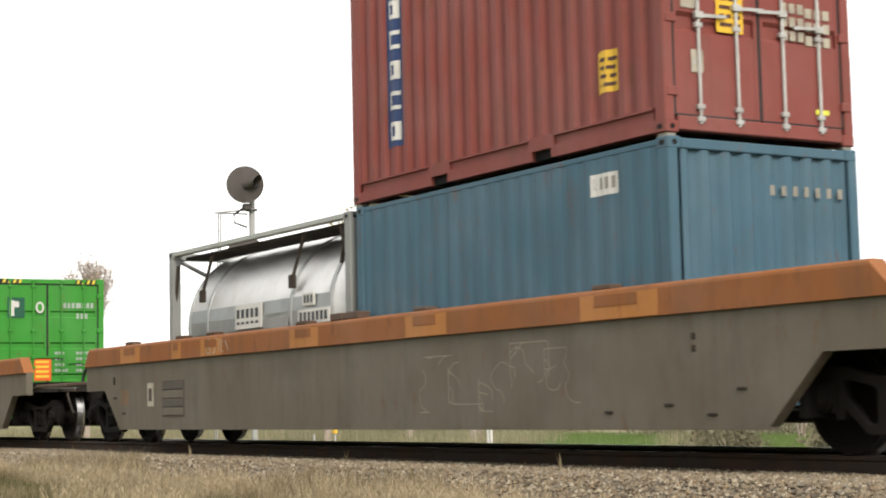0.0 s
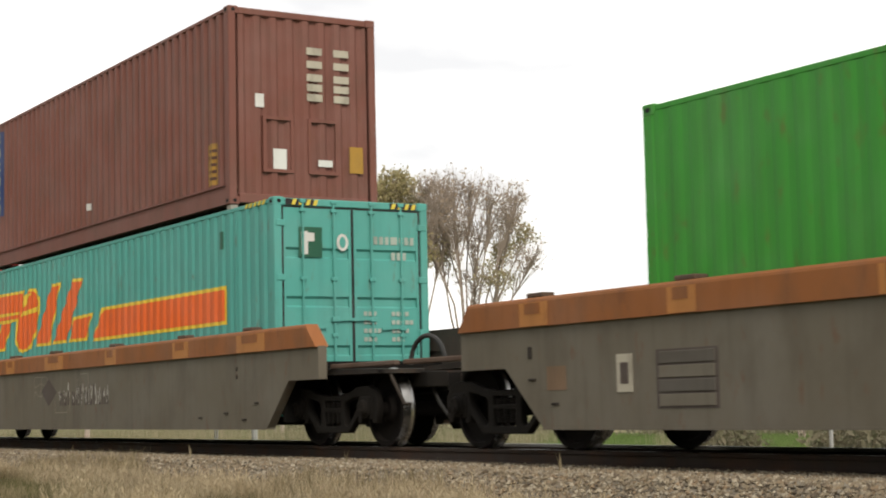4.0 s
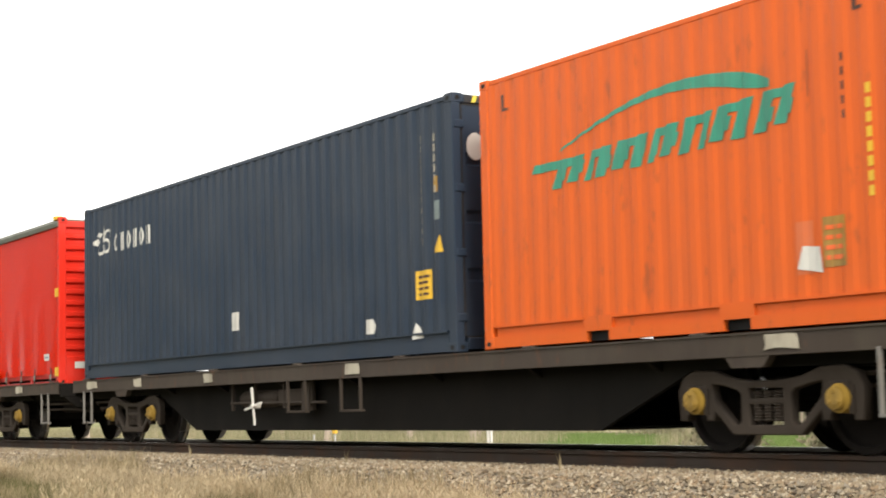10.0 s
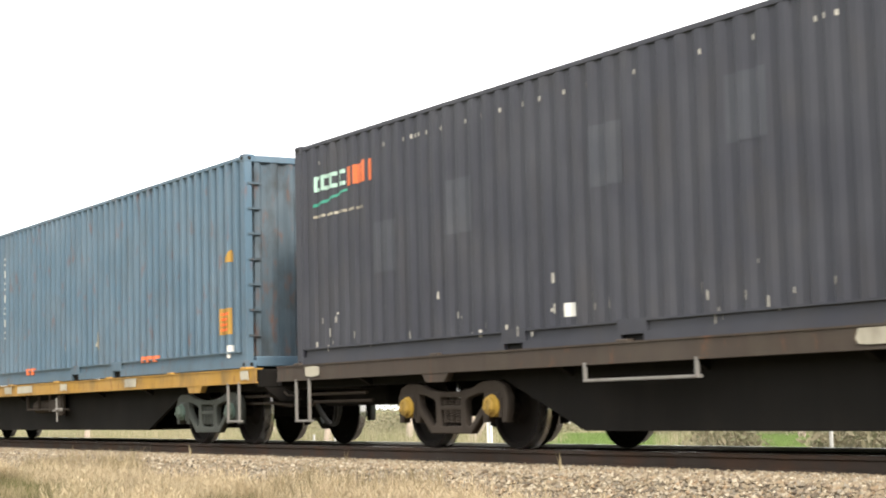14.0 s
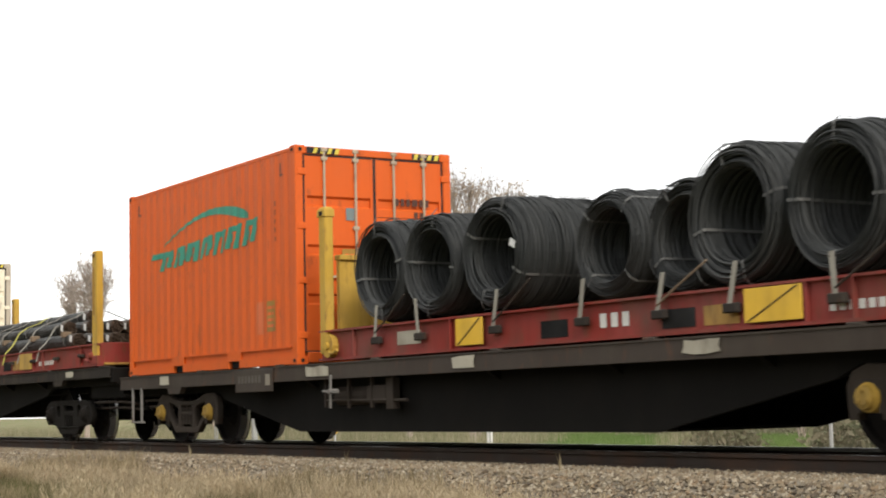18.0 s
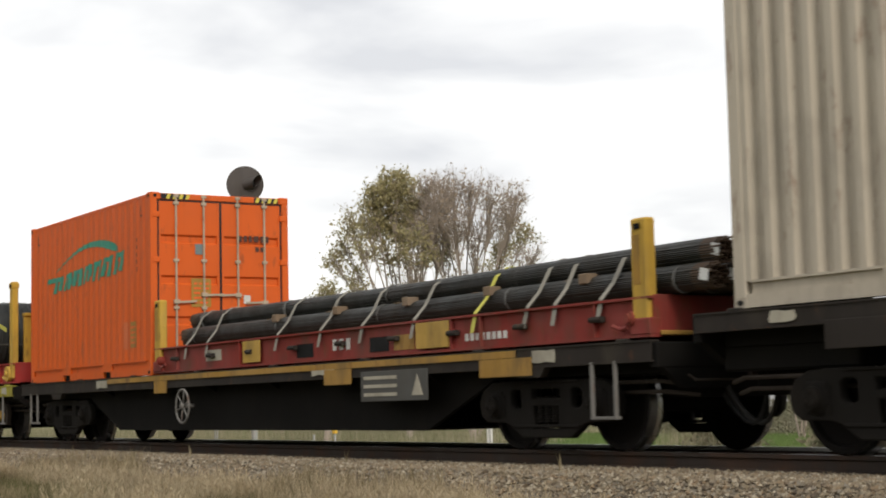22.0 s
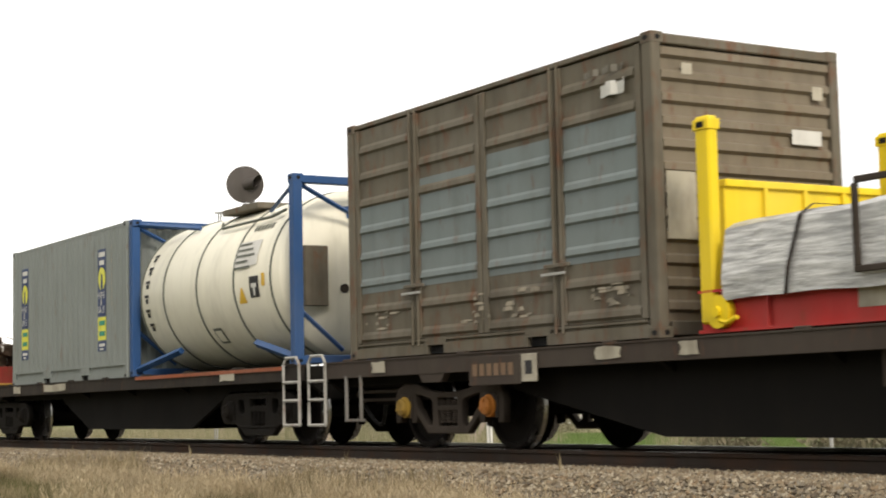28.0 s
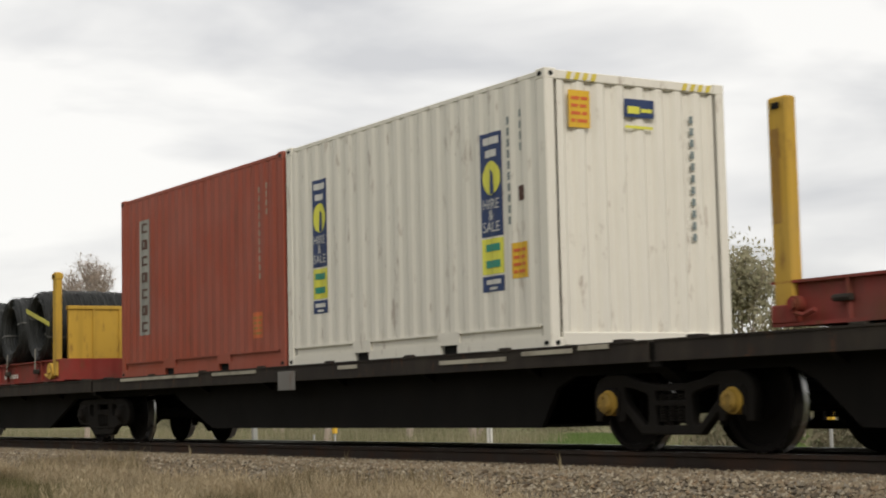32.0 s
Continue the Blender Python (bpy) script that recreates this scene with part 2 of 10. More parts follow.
def pipe(bm, pts, r, n=8, closed=False):
    """A round bar along a run of points."""
    pts = [Vector(p) for p in pts]
    rings = []
    count = len(pts)
    for i, p in enumerate(pts):
        if closed:
            d = pts[(i + 1) % count] - pts[i - 1]
        else:
            d = pts[min(i + 1, count - 1)] - pts[max(i - 1, 0)]
        d.normalize()
        side = d.cross(Vector((0, 0, 1)))
        if side.length < 0.05:
            side = d.cross(Vector((0, 1, 0)))
        side.normalize()
        up = side.cross(d)
        rr = r[i] if isinstance(r, (list, tuple)) else r
        rings.append([bm.verts.new(p + rr * (math.cos(a) * side + math.sin(a) * up)) for a in (2 * math.pi * k / n for k in range(n))])
    for i in range(count if closed else count - 1):
        a, b = rings[i], rings[(i + 1) % count]
        for k in range(n):
            bm.faces.new((a[k], b[k], b[(k + 1) % n], a[(k + 1) % n]))
    if not closed:
        bm.faces.new(rings[0][::-1])
        bm.faces.new(rings[-1])
    return bm


def lathe(bm, prof, axis="y", n=32, centre=(0, 0, 0), wobble=0.0, seed=0):
    """Turns a run of (distance along the axis, radius) round the axis."""
    rng = random.Random(seed)
    rings = []
    for a, r in prof:
        ring = []
        off = (rng.uniform(-1, 1) * wobble, rng.uniform(-1, 1) * wobble)
        for k in range(n):
            w = 2 * math.pi * k / n
            u, v = r * math.cos(w) + off[0], r * math.sin(w) + off[1]
            p = {"y": (u, a, v), "x": (a, u, v), "z": (u, v, a)}[axis]
            ring.append(bm.verts.new(Vector(p) + Vector(centre)))
        rings.append(ring)
    for a, b in zip(rings, rings[1:]):
        for k in range(n):
            bm.faces.new((a[k], a[(k + 1) % n], b[(k + 1) % n], b[k]))
    for ring, flip in ((rings[0], True), (rings[-1], False)):
        if prof[0 if flip else -1][1] > 1e-6:
            bm.faces.new(ring[::-1] if flip else ring)
    return bm


def bar_run(x, z, n, w, h, gap, down=True, slant=0.0):
    """Outlines of n small bars under (or beside) one another, for writing that stands for itself only as bars."""
    out = []
    for i in range(n):
        px, pz = (x, z - i * (h + gap)) if down else (x + i * (w + gap), z)
        out.append([(px, pz - h), (px + w, pz - h), (px + w + slant, pz), (px + slant, pz)])
    return out


def rect(x0, x1, z0, z1, slant=0.0):
    return [(x0, z0), (x1, z0), (x1 + slant, z1), (x0 + slant, z1)]


def disc(x, z, rx, rz, n=20):
    return [(x + rx * math.cos(2 * math.pi * k / n), z + rz * math.sin(2 * math.pi * k / n)) for k in range(n)]


def arc_strip(x, z, rx, rz, wide, a0=0.0, a1=360.0, n=16):
    """Four-sided pieces along part of an oval ring."""
    out = []
    for k in range(n):
        u, v = radians(a0 + (a1 - a0) * k / n), radians(a0 + (a1 - a0) * (k + 1) / n)
        out.append([(x + (rx + d) * math.cos(a), z + (rz + d) * math.sin(a)) for a, d in ((u, 0), (v, 0), (v, -wide), (u, -wide))])
    return out


# ---- bogies ----
AXLE, WHEEL_R, TREAD_R = 0.915, 0.45, 0.475
M_CAPGREEN = paint("grey_green_axle_cap", (0.085, 0.135, 0.11), 0.65, dirt=0.6)
M_BOGIEGREY = paint("grey_green_bogie_paint", (0.085, 0.092, 0.082), 0.75, dirt=0.6, bump=0.4, fade=0.04, grime=(0.035, 0.029, 0.024))
M_BOARD = paint("dark_grey_notice_board", (0.085, 0.083, 0.076), 0.6, dirt=0.4)
M_DULLSTEEL = paint("dirty_grey_step_paint", (0.21, 0.20, 0.185), 0.7, dirt=0.5, rust=0.2)


def cast_frame(half, holes):
    """A cast side frame, given as half of its outline and its windows."""
    outer = half + [(-x, z) for x, z in reversed(half[1:])]
    flat = bpy.data.curves.new("side_frame", "CURVE")
    flat.dimensions, flat.fill_mode, flat.extrude, flat.bevel_depth, flat.bevel_resolution = "2D", "BOTH", 0.034, 0.014, 1
    for ring in [outer] + holes:
        sp = flat.splines.new("POLY")
        sp.points.add(len(ring) - 1)
        for p, (x, z) in zip(sp.points, ring):
            p.co = (x, z, 0, 1)
        sp.use_cyclic_u = True
    holder = bpy.data.objects.new("side_frame", flat)
    bm = bmesh.new()
    me = holder.to_mesh()
    bm.from_mesh(me)
    holder.to_mesh_clear()
    bpy.data.objects.remove(holder)
    bmesh.ops.transform(bm, matrix=pose(0, 0, 0, 90, 0, 0), verts=bm.verts[:])
    return tidy(bm)


def bogie_shapes():
    """The meshes that all bogies share: side frames, wheelset, cap, spring, brake beam."""
    shapes = {}
    # three-piece side frame: humps over the axles, oval windows, a spring opening
    half = [(0.0, 0.615), (0.20, 0.615), (0.45, 0.645), (0.68, 0.715), (0.95, 0.725), (1.10, 0.67), (1.17, 0.55), (1.15, 0.29), (1.07, 0.29), (1.05, 0.50), (0.97, 0.585),
            (0.86, 0.585), (0.79, 0.50), (0.78, 0.29), (0.70, 0.29), (0.69, 0.39), (0.43, 0.165)]
    holes = [[(k * 0.72, 0.625), (k * 0.56, 0.605), (k * 0.36, 0.56), (k * 0.31, 0.52), (k * 0.31, 0.27), (k * 0.36, 0.225), (k * 0.43, 0.235), (k * 0.69, 0.465)] for k in (-1, 1)]
    holes += [[(-0.23, 0.575), (0.23, 0.575), (0.23, 0.46), (-0.23, 0.46)], [(-0.225, 0.435), (0.225, 0.435), (0.225, 0.225), (-0.225, 0.225)]]
    shapes["side_frame"] = cast_frame(half, holes)
    # heavy plate side frame: rounded ends over the axles, three windows in a row
    half = [(0.0, 0.69), (0.80, 0.70), (1.02, 0.685), (1.18, 0.61), (1.25, 0.48), (1.22, 0.36), (1.12, 0.29), (0.78, 0.285), (0.66, 0.26), (0.44, 0.125)]
    holes = [[(k * 0.66, 0.60), (k * 0.60, 0.635), (k * 0.48, 0.635), (k * 0.44, 0.60), (k * 0.44, 0.43), (k * 0.50, 0.40), (k * 0.60, 0.41), (k * 0.66, 0.46)] for k in (-1, 1)]
    holes += [[(-0.27, 0.635), (0.27, 0.635), (0.27, 0.51), (-0.27, 0.51)], [(-0.24, 0.46), (0.24, 0.46), (0.24, 0.20), (-0.24, 0.20)]]
    bm = cast_frame(half, holes)
    for k in (-1, 1):
        lathe(bm, [(-0.075, 0.0), (-0.075, 0.13), (-0.05, 0.155), (0.0, 0.16)], "y", 18, (k * 0.915, 0, 0.46))
    for z in (0.24, 0.70):
        box(bm, -0.60, 0.60, -0.065, -0.03, z - 0.02, z + 0.012, 0.006)
    shapes["plate_frame"] = tidy(bm)
    bm = bmesh.new()
    lathe(bm, [(-1.10, 0.0), (-1.10, 0.075), (-0.80, 0.085), (0.80, 0.085), (1.10, 0.075), (1.10, 0.0)], "y", 14)
    for k in (-1, 1):
        prof = [(0.665, 0.10), (0.660, 0.16), (0.700, 0.20), (0.700, 0.385), (0.680, 0.40), (0.680, 0.487), (0.700, 0.490), (0.712, 0.470), (0.722, 0.455),
                (0.822, 0.447), (0.828, 0.43), (0.828, 0.39), (0.770, 0.375), (0.755, 0.20), (0.820, 0.15), (0.822, 0.085)]
        lathe(bm, [(k * a, r * 1.045 if r > 0.2 else r) for a, r in prof], "y", 36)
    tidy(bm)
    me = bpy.data.meshes.new("wheelset")
    bm.to_mesh(me)
    bm.free()
    me.materials.append(M_WHEEL)
    me.materials.append(M_TREAD)
    for poly in me.polygons:
        c = poly.center
        r = math.hypot(c.x, c.z)
        if r > 0.462 and 0.70 < abs(c.y) < 0.8225:
            poly.material_index = 1
    shapes["wheelset"] = me
    bm = bmesh.new()
    lathe(bm, [(-0.085, 0.0), (-0.085, 0.06), (-0.075, 0.095), (-0.03, 0.105), (-0.02, 0.125), (0.10, 0.13), (0.10, 0.0)], "y", 18)
    for k in range(3):
        a = math.pi / 2 + k * 2 * math.pi / 3
        lathe(bm, [(-0.10, 0.0), (-0.10, 0.022), (-0.07, 0.022)], "y", 6, (0.058 * math.cos(a), 0, 0.058 * math.sin(a)))
    shapes["axle_cap"] = tidy(bm)
    bm = bmesh.new()
    box(bm, -0.13, 0.13, -0.07, 0.07, 0.06, 0.16, 0.02)
    box(bm, -0.16, -0.10, -0.06, 0.06, -0.12, 0.12)
    box(bm, 0.10, 0.16, -0.06, 0.06, -0.12, 0.12)
    shapes["adapter"] = bm
    bm = bmesh.new()
    for x in (-0.13, 0.0, 0.13):
        prof = []
        for i in range(11):
            z = 0.27 + i * 0.026
            prof += [(z, 0.040), (z + 0.013, 0.056)]
        lathe(bm, prof, "z", 10, (x, 0, 0))
    shapes["spring_nest"] = tidy(bm)
    bm = bmesh.new()
    box(bm, -0.14, 0.14, -0.90, 0.90, 0.44, 0.66, 0.03)
    shapes["bolster"] = bm
    bm = bmesh.new()
    box(bm, -0.04, 0.04, -0.78, 0.78, -0.04, 0.04, 0.01)
    for y in (-0.75, 0.75):
        slab(bm, [(-0.05, -0.14), (0.03, -0.16), (0.05, 0.16), (-0.02, 0.15)], "y", y - 0.04, y + 0.04)
    shapes["brake_beam"] = tidy(bm)
    out = {}
    for key, value in shapes.items():
        if key == "wheelset":
            out[key] = value
            continue
        me = bpy.data.meshes.new(key)
        value.to_mesh(me)
        value.free()
        out[key] = me
    return out


SHAPES = bogie_shapes()
TONED = {}


def toned(key, mat):
    """A shared bogie mesh in one material."""
    if (key, mat.name) not in TONED:
        me = SHAPES[key].copy()
        me.materials.append(mat)
        TONED[(key, mat.name)] = me
    return TONED[(key, mat.name)]


def bogie(wagon, x, iron=M_BOGIE, cap=M_CAP, side_y=1.06, frame_kind="side_frame"):
    """A bogie under a wagon, x metres from its middle."""
    b = link_mesh("bogie", toned("bolster", M_CHASSIS), M_CHASSIS, wagon, m=pose(x, 0, 0))
    for k in (-1, 1):
        link_mesh("side_frame", toned(frame_kind, iron), iron, b, m=pose(0, k * side_y, 0))
        link_mesh("spring_nest", toned("spring_nest", iron), iron, b, m=pose(0, k * side_y, 0))
        for a in (-AXLE, AXLE):
            link_mesh("axle_cap", toned("axle_cap", cap), cap, b, m=pose(a, k * (side_y + 0.06), WHEEL_R + 0.01, 0, 0, 0 if k < 0 else 180), smooth=False)
            link_mesh("bearing_adapter", toned("adapter", iron), iron, b, m=pose(a, k * side_y, WHEEL_R))
    for a in (-AXLE, AXLE):
        w = link_mesh("wheelset", SHAPES["wheelset"], [M_WHEEL, M_TREAD], b, m=pose(a, 0, WHEEL_R))
        WHEELSETS.append((w, a))
        link_mesh("brake_beam", toned("brake_beam", M_BOGIEDARK), M_BOGIEDARK, b, m=pose(a * 0.42, 0, 0.38, 0, 0, 0 if a > 0 else 180))
    return b


def coupler(wagon, x, k, z=0.86):
    """Coupler head and shank at an end; k is +1 for the leading end."""
    bm = bmesh.new()
    box(bm, min(0, k * 0.55), max(0, k * 0.55), -0.07, 0.07, z - 0.09, z + 0.07, 0.015)
    slab(bm, [(k * 0.52, -0.16), (k * 0.78, -0.17), (k * 0.80, -0.03), (k * 0.66, 0.00), (k * 0.80, 0.08), (k * 0.76, 0.17), (k * 0.52, 0.15)], "z", z - 0.16, z + 0.14)
    part("coupler", tidy(bm), M_BOGIE, wagon, "rusty automatic coupler", pose(x, 0, 0))


def hose(wagon, x, k, z=0.66):
    bm = bmesh.new()
    pts = []
    for i in range(9):
        u = i / 8
        pts.append((k * (0.05 + 0.75 * u), -0.42 + 0.12 * math.sin(3 * u), z - 0.42 * math.sin(math.pi * u) ** 0.8))
    pipe(bm, pts, 0.026, 8)
    part("brake_hose", bm, M_RUBBER, wagon, "black rubber brake hose", pose(x, 0, 0), True)


def stirrup(wagon, x, w, z1, z0, y=-1.30, mat=None):
    """A U-shaped foot step of flat bar."""
    bm = bmesh.new()
    box(bm, x - w / 2, x - w / 2 + 0.045, y - 0.015, y + 0.015, z0, z1, 0.004)
    box(bm, x + w / 2 - 0.045, x + w / 2, y - 0.015, y + 0.015, z0, z1, 0.004)
    box(bm, x - w / 2, x + w / 2, y - 0.018, y + 0.05, z0 - 0.03, z0, 0.004)
    part("foot_step", bm, mat or M_DULLSTEEL, wagon, "dull grey steel foot step")


def handrail(wagon, x, w, z0, h, y=-1.24):
    bm = bmesh.new()
    pipe(bm, [(x - w / 2, y, z0), (x - w / 2, y, z0 + h * 0.8), (x - w / 2 + 0.05, y, z0 + h), (x + w / 2 - 0.05, y, z0 + h), (x + w / 2, y, z0 + h * 0.8), (x + w / 2, y, z0)], 0.016, 6)
    part("handrail", bm, M_DULLSTEEL, wagon, "bent steel handrail")


def star_handle(wagon, x, z, y=-1.36, turn=20, r=0.21, spokes=4, mat=None, slim=0.020):
    """White painted brake handles that cross like a star."""
    bm = bmesh.new()
    for k in range(spokes):
        a = radians(turn) + 2 * math.pi * k / spokes
        d = Vector((math.cos(a), 0, math.sin(a)))
        n = Vector((-d.z, 0, d.x)) * slim
        pts = [(d * 0.02 + n), (d * r + n), (d * r - n), (d * 0.02 - n)]
        slab(bm, [(p.x, p.z) for p in pts], "y", -0.012, 0.012)
    lathe(bm, [(-0.03, 0.0), (-0.03, 0.035), (0.10, 0.035), (0.10, 0.0)], "y", 10)
    part("brake_handle", tidy(bm), mat or M_WHITE, wagon, "white painted cross-shaped brake handle", pose(x, y, z))


def hand_wheel(wagon, x, z, r=0.25, y=-1.36, mat=None):
    bm = bmesh.new()
    pipe(bm, [(r * math.cos(2 * math.pi * k / 24), 0, r * math.sin(2 * math.pi * k / 24)) for k in range(24)], 0.017, 6, True)
    for k in range(6):
        a = 2 * math.pi * k / 6 + 0.3
        pipe(bm, [(0.03 * math.cos(a), 0.01, 0.03 * math.sin(a)), (r * math.cos(a), 0, r * math.sin(a))], 0.012, 6)
    lathe(bm, [(-0.03, 0.0), (-0.03, 0.045), (0.18, 0.035), (0.18, 0.0)], "y", 10)
    part("hand_wheel", tidy(bm), mat or M_DULLSTEEL, wagon, "six-spoked handbrake wheel", pose(x, y, z), True)


def plates(wagon, rows, y, mat=M_CREAMPLATE, name="label_plate"):
    """Thin plates on the sill: (x, z0, width, height)."""
    for x, z0, w, h in rows:
        rng = random.Random(int(1000 * abs(x)))
        rim = [(0, 0), (0.3, 0), (0.62, 0), (1, 0), (1, 0.5), (1, 1), (0.7, 1), (0.35, 1), (0, 1), (0, 0.45)]
        bm = bmesh.new()
        slab(bm, [(x + w * u + rng.uniform(-0.022, 0.022), z0 + h * min(1.0, max(0.0, v + rng.uniform(-0.16, 0.16)))) for u, v in rim], "y", y - 0.005, y)
        part(name, tidy(bm), mat, wagon)


def valve_gear(wagon, x, w, seed):
    """Brake cylinder, reservoir, levers and hangers under the sill."""
    rng = random.Random(seed)
    bm = bmesh.new()
    lathe(bm, [(x - w * 0.45, 0.0), (x - w * 0.45, 0.10), (x - w * 0.42, 0.13), (x - w * 0.05, 0.13), (x - w * 0.02, 0.10), (x - w * 0.02, 0.0)], "x", 14, (0, -1.0, 0.62))
    part("air_reservoir", tidy(bm), M_BOGIE, wagon, "grimy air reservoir", smooth=False)
    bm = bmesh.new()
    box(bm, x + w * 0.05, x + w * 0.30, -1.18, -0.80, 0.52, 0.74, 0.02)
    box(bm, x + w * 0.32, x + w * 0.40, -1.20, -1.10, 0.45, 0.82)
    part("brake_cylinder", bm, M_BOGIE, wagon)
    bm = bmesh.new()
    for k in range(4):
        px = x - w * 0.5 + k * w * 0.3 + rng.uniform(-0.05, 0.05)
        box(bm, px, px + 0.04, -1.19, -1.15, 0.56 - rng.uniform(0, 0.1), 0.88)
    pipe(bm, [(x - w * 0.5, -1.17, 0.57), (x + w * 0.55, -1.17, 0.55)], 0.02, 6)
    part("brake_rigging", tidy(bm), M_BOGIE, wagon)


# ---- flat wagons ----
def flat_wagon(s0, s1, bogies, label, sill=M_SILL, deck_z=1.04, belly=0.185, plate_rows=(), iron=M_BOGIE, cap=M_CAP, open_belly=False, shared=False, drop=0.19, slope=(1.25, 1.25)):
    """A container flat from s0 to s1; bogies: their centres along the train."""
    mid, half = (s0 + s1) / 2, (s1 - s0) / 2
    w = train_thing("flat_wagon", mid, 0, label, "railway wagon", "wagons of the train")
    rise = deck_z - 1.04
    # side sills: channels with a web and two flanges
    for k in (-1, 1):
        y = k * 1.30
        bm = bmesh.new()
        o, web, i = y + k * 0.012, y - k * 0.012, y - k * 0.10
        t, b = deck_z + 0.004, deck_z - drop - 0.012
        slab(bm, [(i, t), (o, t), (o, t - 0.018), (y, t - 0.018), (y, b + 0.018), (o, b + 0.018), (o, b), (i, b), (i, b + 0.018), (web, b + 0.018), (web, t - 0.018), (i, t - 0.018)], "x", -half, half)
        part("side_sill", tidy(bm), sill, w)
    part("deck", boxed(-half + 0.02, half - 0.02, -1.19, 1.19, deck_z - 0.03, deck_z - 0.012), M_CHASSIS, w)
    # fish-bellied centre sill
    outer = sorted(b - mid for b in bogies)
    a, b = outer[0] + 1.25, outer[-1] - 1.25
    bm = bmesh.new()
    pts = [(-half + 0.15, deck_z - 0.05), (half - 0.15, deck_z - 0.05), (half - 0.15, 0.74 + rise), (b + 0.2, 0.74 + rise), (b - 0.1, 0.62 + rise), (b - slope[1], belly), (a + slope[0], belly), (a + 0.1, 0.62 + rise), (a - 0.2, 0.74 + rise), (-half + 0.15, 0.74 + rise)]
    for y in (-1.02, 1.02):
        slab(bm, pts, "y", y - 0.03, y + 0.03)
    if not open_belly:
        box(bm, a + slope[0], b - slope[1], -0.80, 0.80, belly, belly + 0.03)
    box(bm, -half + 0.3, half - 0.3, -0.22, 0.22, 0.66 + rise, deck_z - 0.04)
    part("centre_sill", tidy(bm), M_CHASSIS, w, "black fish-bellied centre sill")
    # cross bearers
    n = int((2 * half) / 2.0)
    for i in range(1, n):
        x = -half + 2 * half * i / n
        if min(abs(x - c) for c in outer) < 1.3:
            continue
        bm = bmesh.new()
        slab(bm, [(-1.28, deck_z - 0.02), (-1.28, deck_z - 0.16), (-1.06, deck_z - 0.30), (1.06, deck_z - 0.30), (1.28, deck_z - 0.16), (1.28, deck_z - 0.02)], "x", x - 0.04, x + 0.04)
        part("cross_bearer", tidy(bm), M_CHASSIS, w)
    for k in (-1, 1):
        bm = bmesh.new()
        box(bm, k * half - 0.06, k * half + 0.06, -1.27, 1.27, deck_z - 0.26, deck_z - 0.02, 0.01)
        slab(bm, [(-1.2, deck_z - 0.26), (-0.95, deck_z - 0.45), (0.95, deck_z - 0.45), (1.2, deck_z - 0.26)], "x", k * half - 0.05, k * half + 0.05)
        part("headstock", tidy(bm), M_CHASSIS, w, "grimy black headstock")
        if not shared:
            x0, x1 = sorted((k * (half - 0.04), k * (half - 1.75)))
            bm = bmesh.new()
            box(bm, x0, x1, -0.62, 0.62, 0.50, deck_z - 0.06, 0.03)
            box(bm, x0, x1, -1.0, -0.62, 0.72, deck_z - 0.06, 0.02)
            part("draft_gear", bm, M_CHASSIS, w, "grimy black draft gear box")
            bm = bmesh.new()
            for y, z in ((-0.98, 0.66), (-0.90, 0.56)):
                pipe(bm, [(k * (half - 1.9), y, z), (k * (half - 0.3), y, z), (k * (half + 0.02), y + 0.15, z - 0.04)], 0.022, 6)
            part("brake_pipe", bm, M_BOGIE, w, "dirty brake pipes")
            coupler(w, k * (half + 0.0), k)
            hose(w, k * (half - 0.05), k)
            if k > 0:
                bm = bmesh.new()
                pipe(bm, [(half + 0.03, -0.9, 0.72), (half + 0.16, -0.9, 0.66), (half + 0.16, 0.2, 0.66), (half + 0.03, 0.2, 0.72)], 0.014, 6)
                part("uncoupling_bar", bm, M_BOGIE, w)
    # container locks on the sill
    for i in range(8):
        x = -half + 0.5 + (2 * half - 1.0) * i / 7
        bm = boxed(x - 0.09, x + 0.09, -1.27, -1.13, deck_z + 0.0, deck_z + 0.03, 0.008)
        part("twist_lock", bm, sill, w)
    if not shared:
        for c in bogies:
            for k in (-1, 1):
                bm = bmesh.new()
                slab(bm, [(c - mid - 0.30, deck_z - drop), (c - mid - 0.20, deck_z - drop - 0.11), (c - mid + 0.20, deck_z - drop - 0.11), (c - mid + 0.30, deck_z - drop)], "y", *sorted((k * 1.305, k * 1.22)))
                part("jacking_pad", tidy(bm), sill, w)
    if plate_rows:
        plates(w, [(x - mid, deck_z - drop + 0.03, l, drop - 0.055) for x, l in plate_rows], -1.312)
    if not shared:
        for c in bogies:
            bogie(w, c - mid, iron, cap, frame_kind="plate_frame" if iron == M_BOGIEDARK else "side_frame")
    return w


# ---- well wagons ----
M_WELLGREY = paint("dull_grey_well_paint", (0.152, 0.132, 0.099), 0.65, dirt=0.5, rust=0.2, streak=0.4)
M_CHORD = paint("rust_brown_chord_paint", (0.30, 0.11, 0.034), 0.7, dirt=0.35, rust=0.35)
M_CHORDPATCH = paint("orange_primer_patch", (0.48, 0.20, 0.055), 0.65, dirt=0.2, rust=0.1)
M_EDGE = paint("rusty_brown_tube", (0.115, 0.075, 0.055), 0.75, dirt=0.4, rust=0.3)
M_OLDWHITE = paint("worn_white_lettering", (0.46, 0.44, 0.39), 0.7, dirt=0.5)
M_OLDBROWN = paint("brown_grey_scrawl", (0.30, 0.265, 0.205), 0.7, dirt=0.4)
M_DULLPRIMER = paint("dull_primer_patch", (0.215, 0.135, 0.080), 0.7, dirt=0.4)
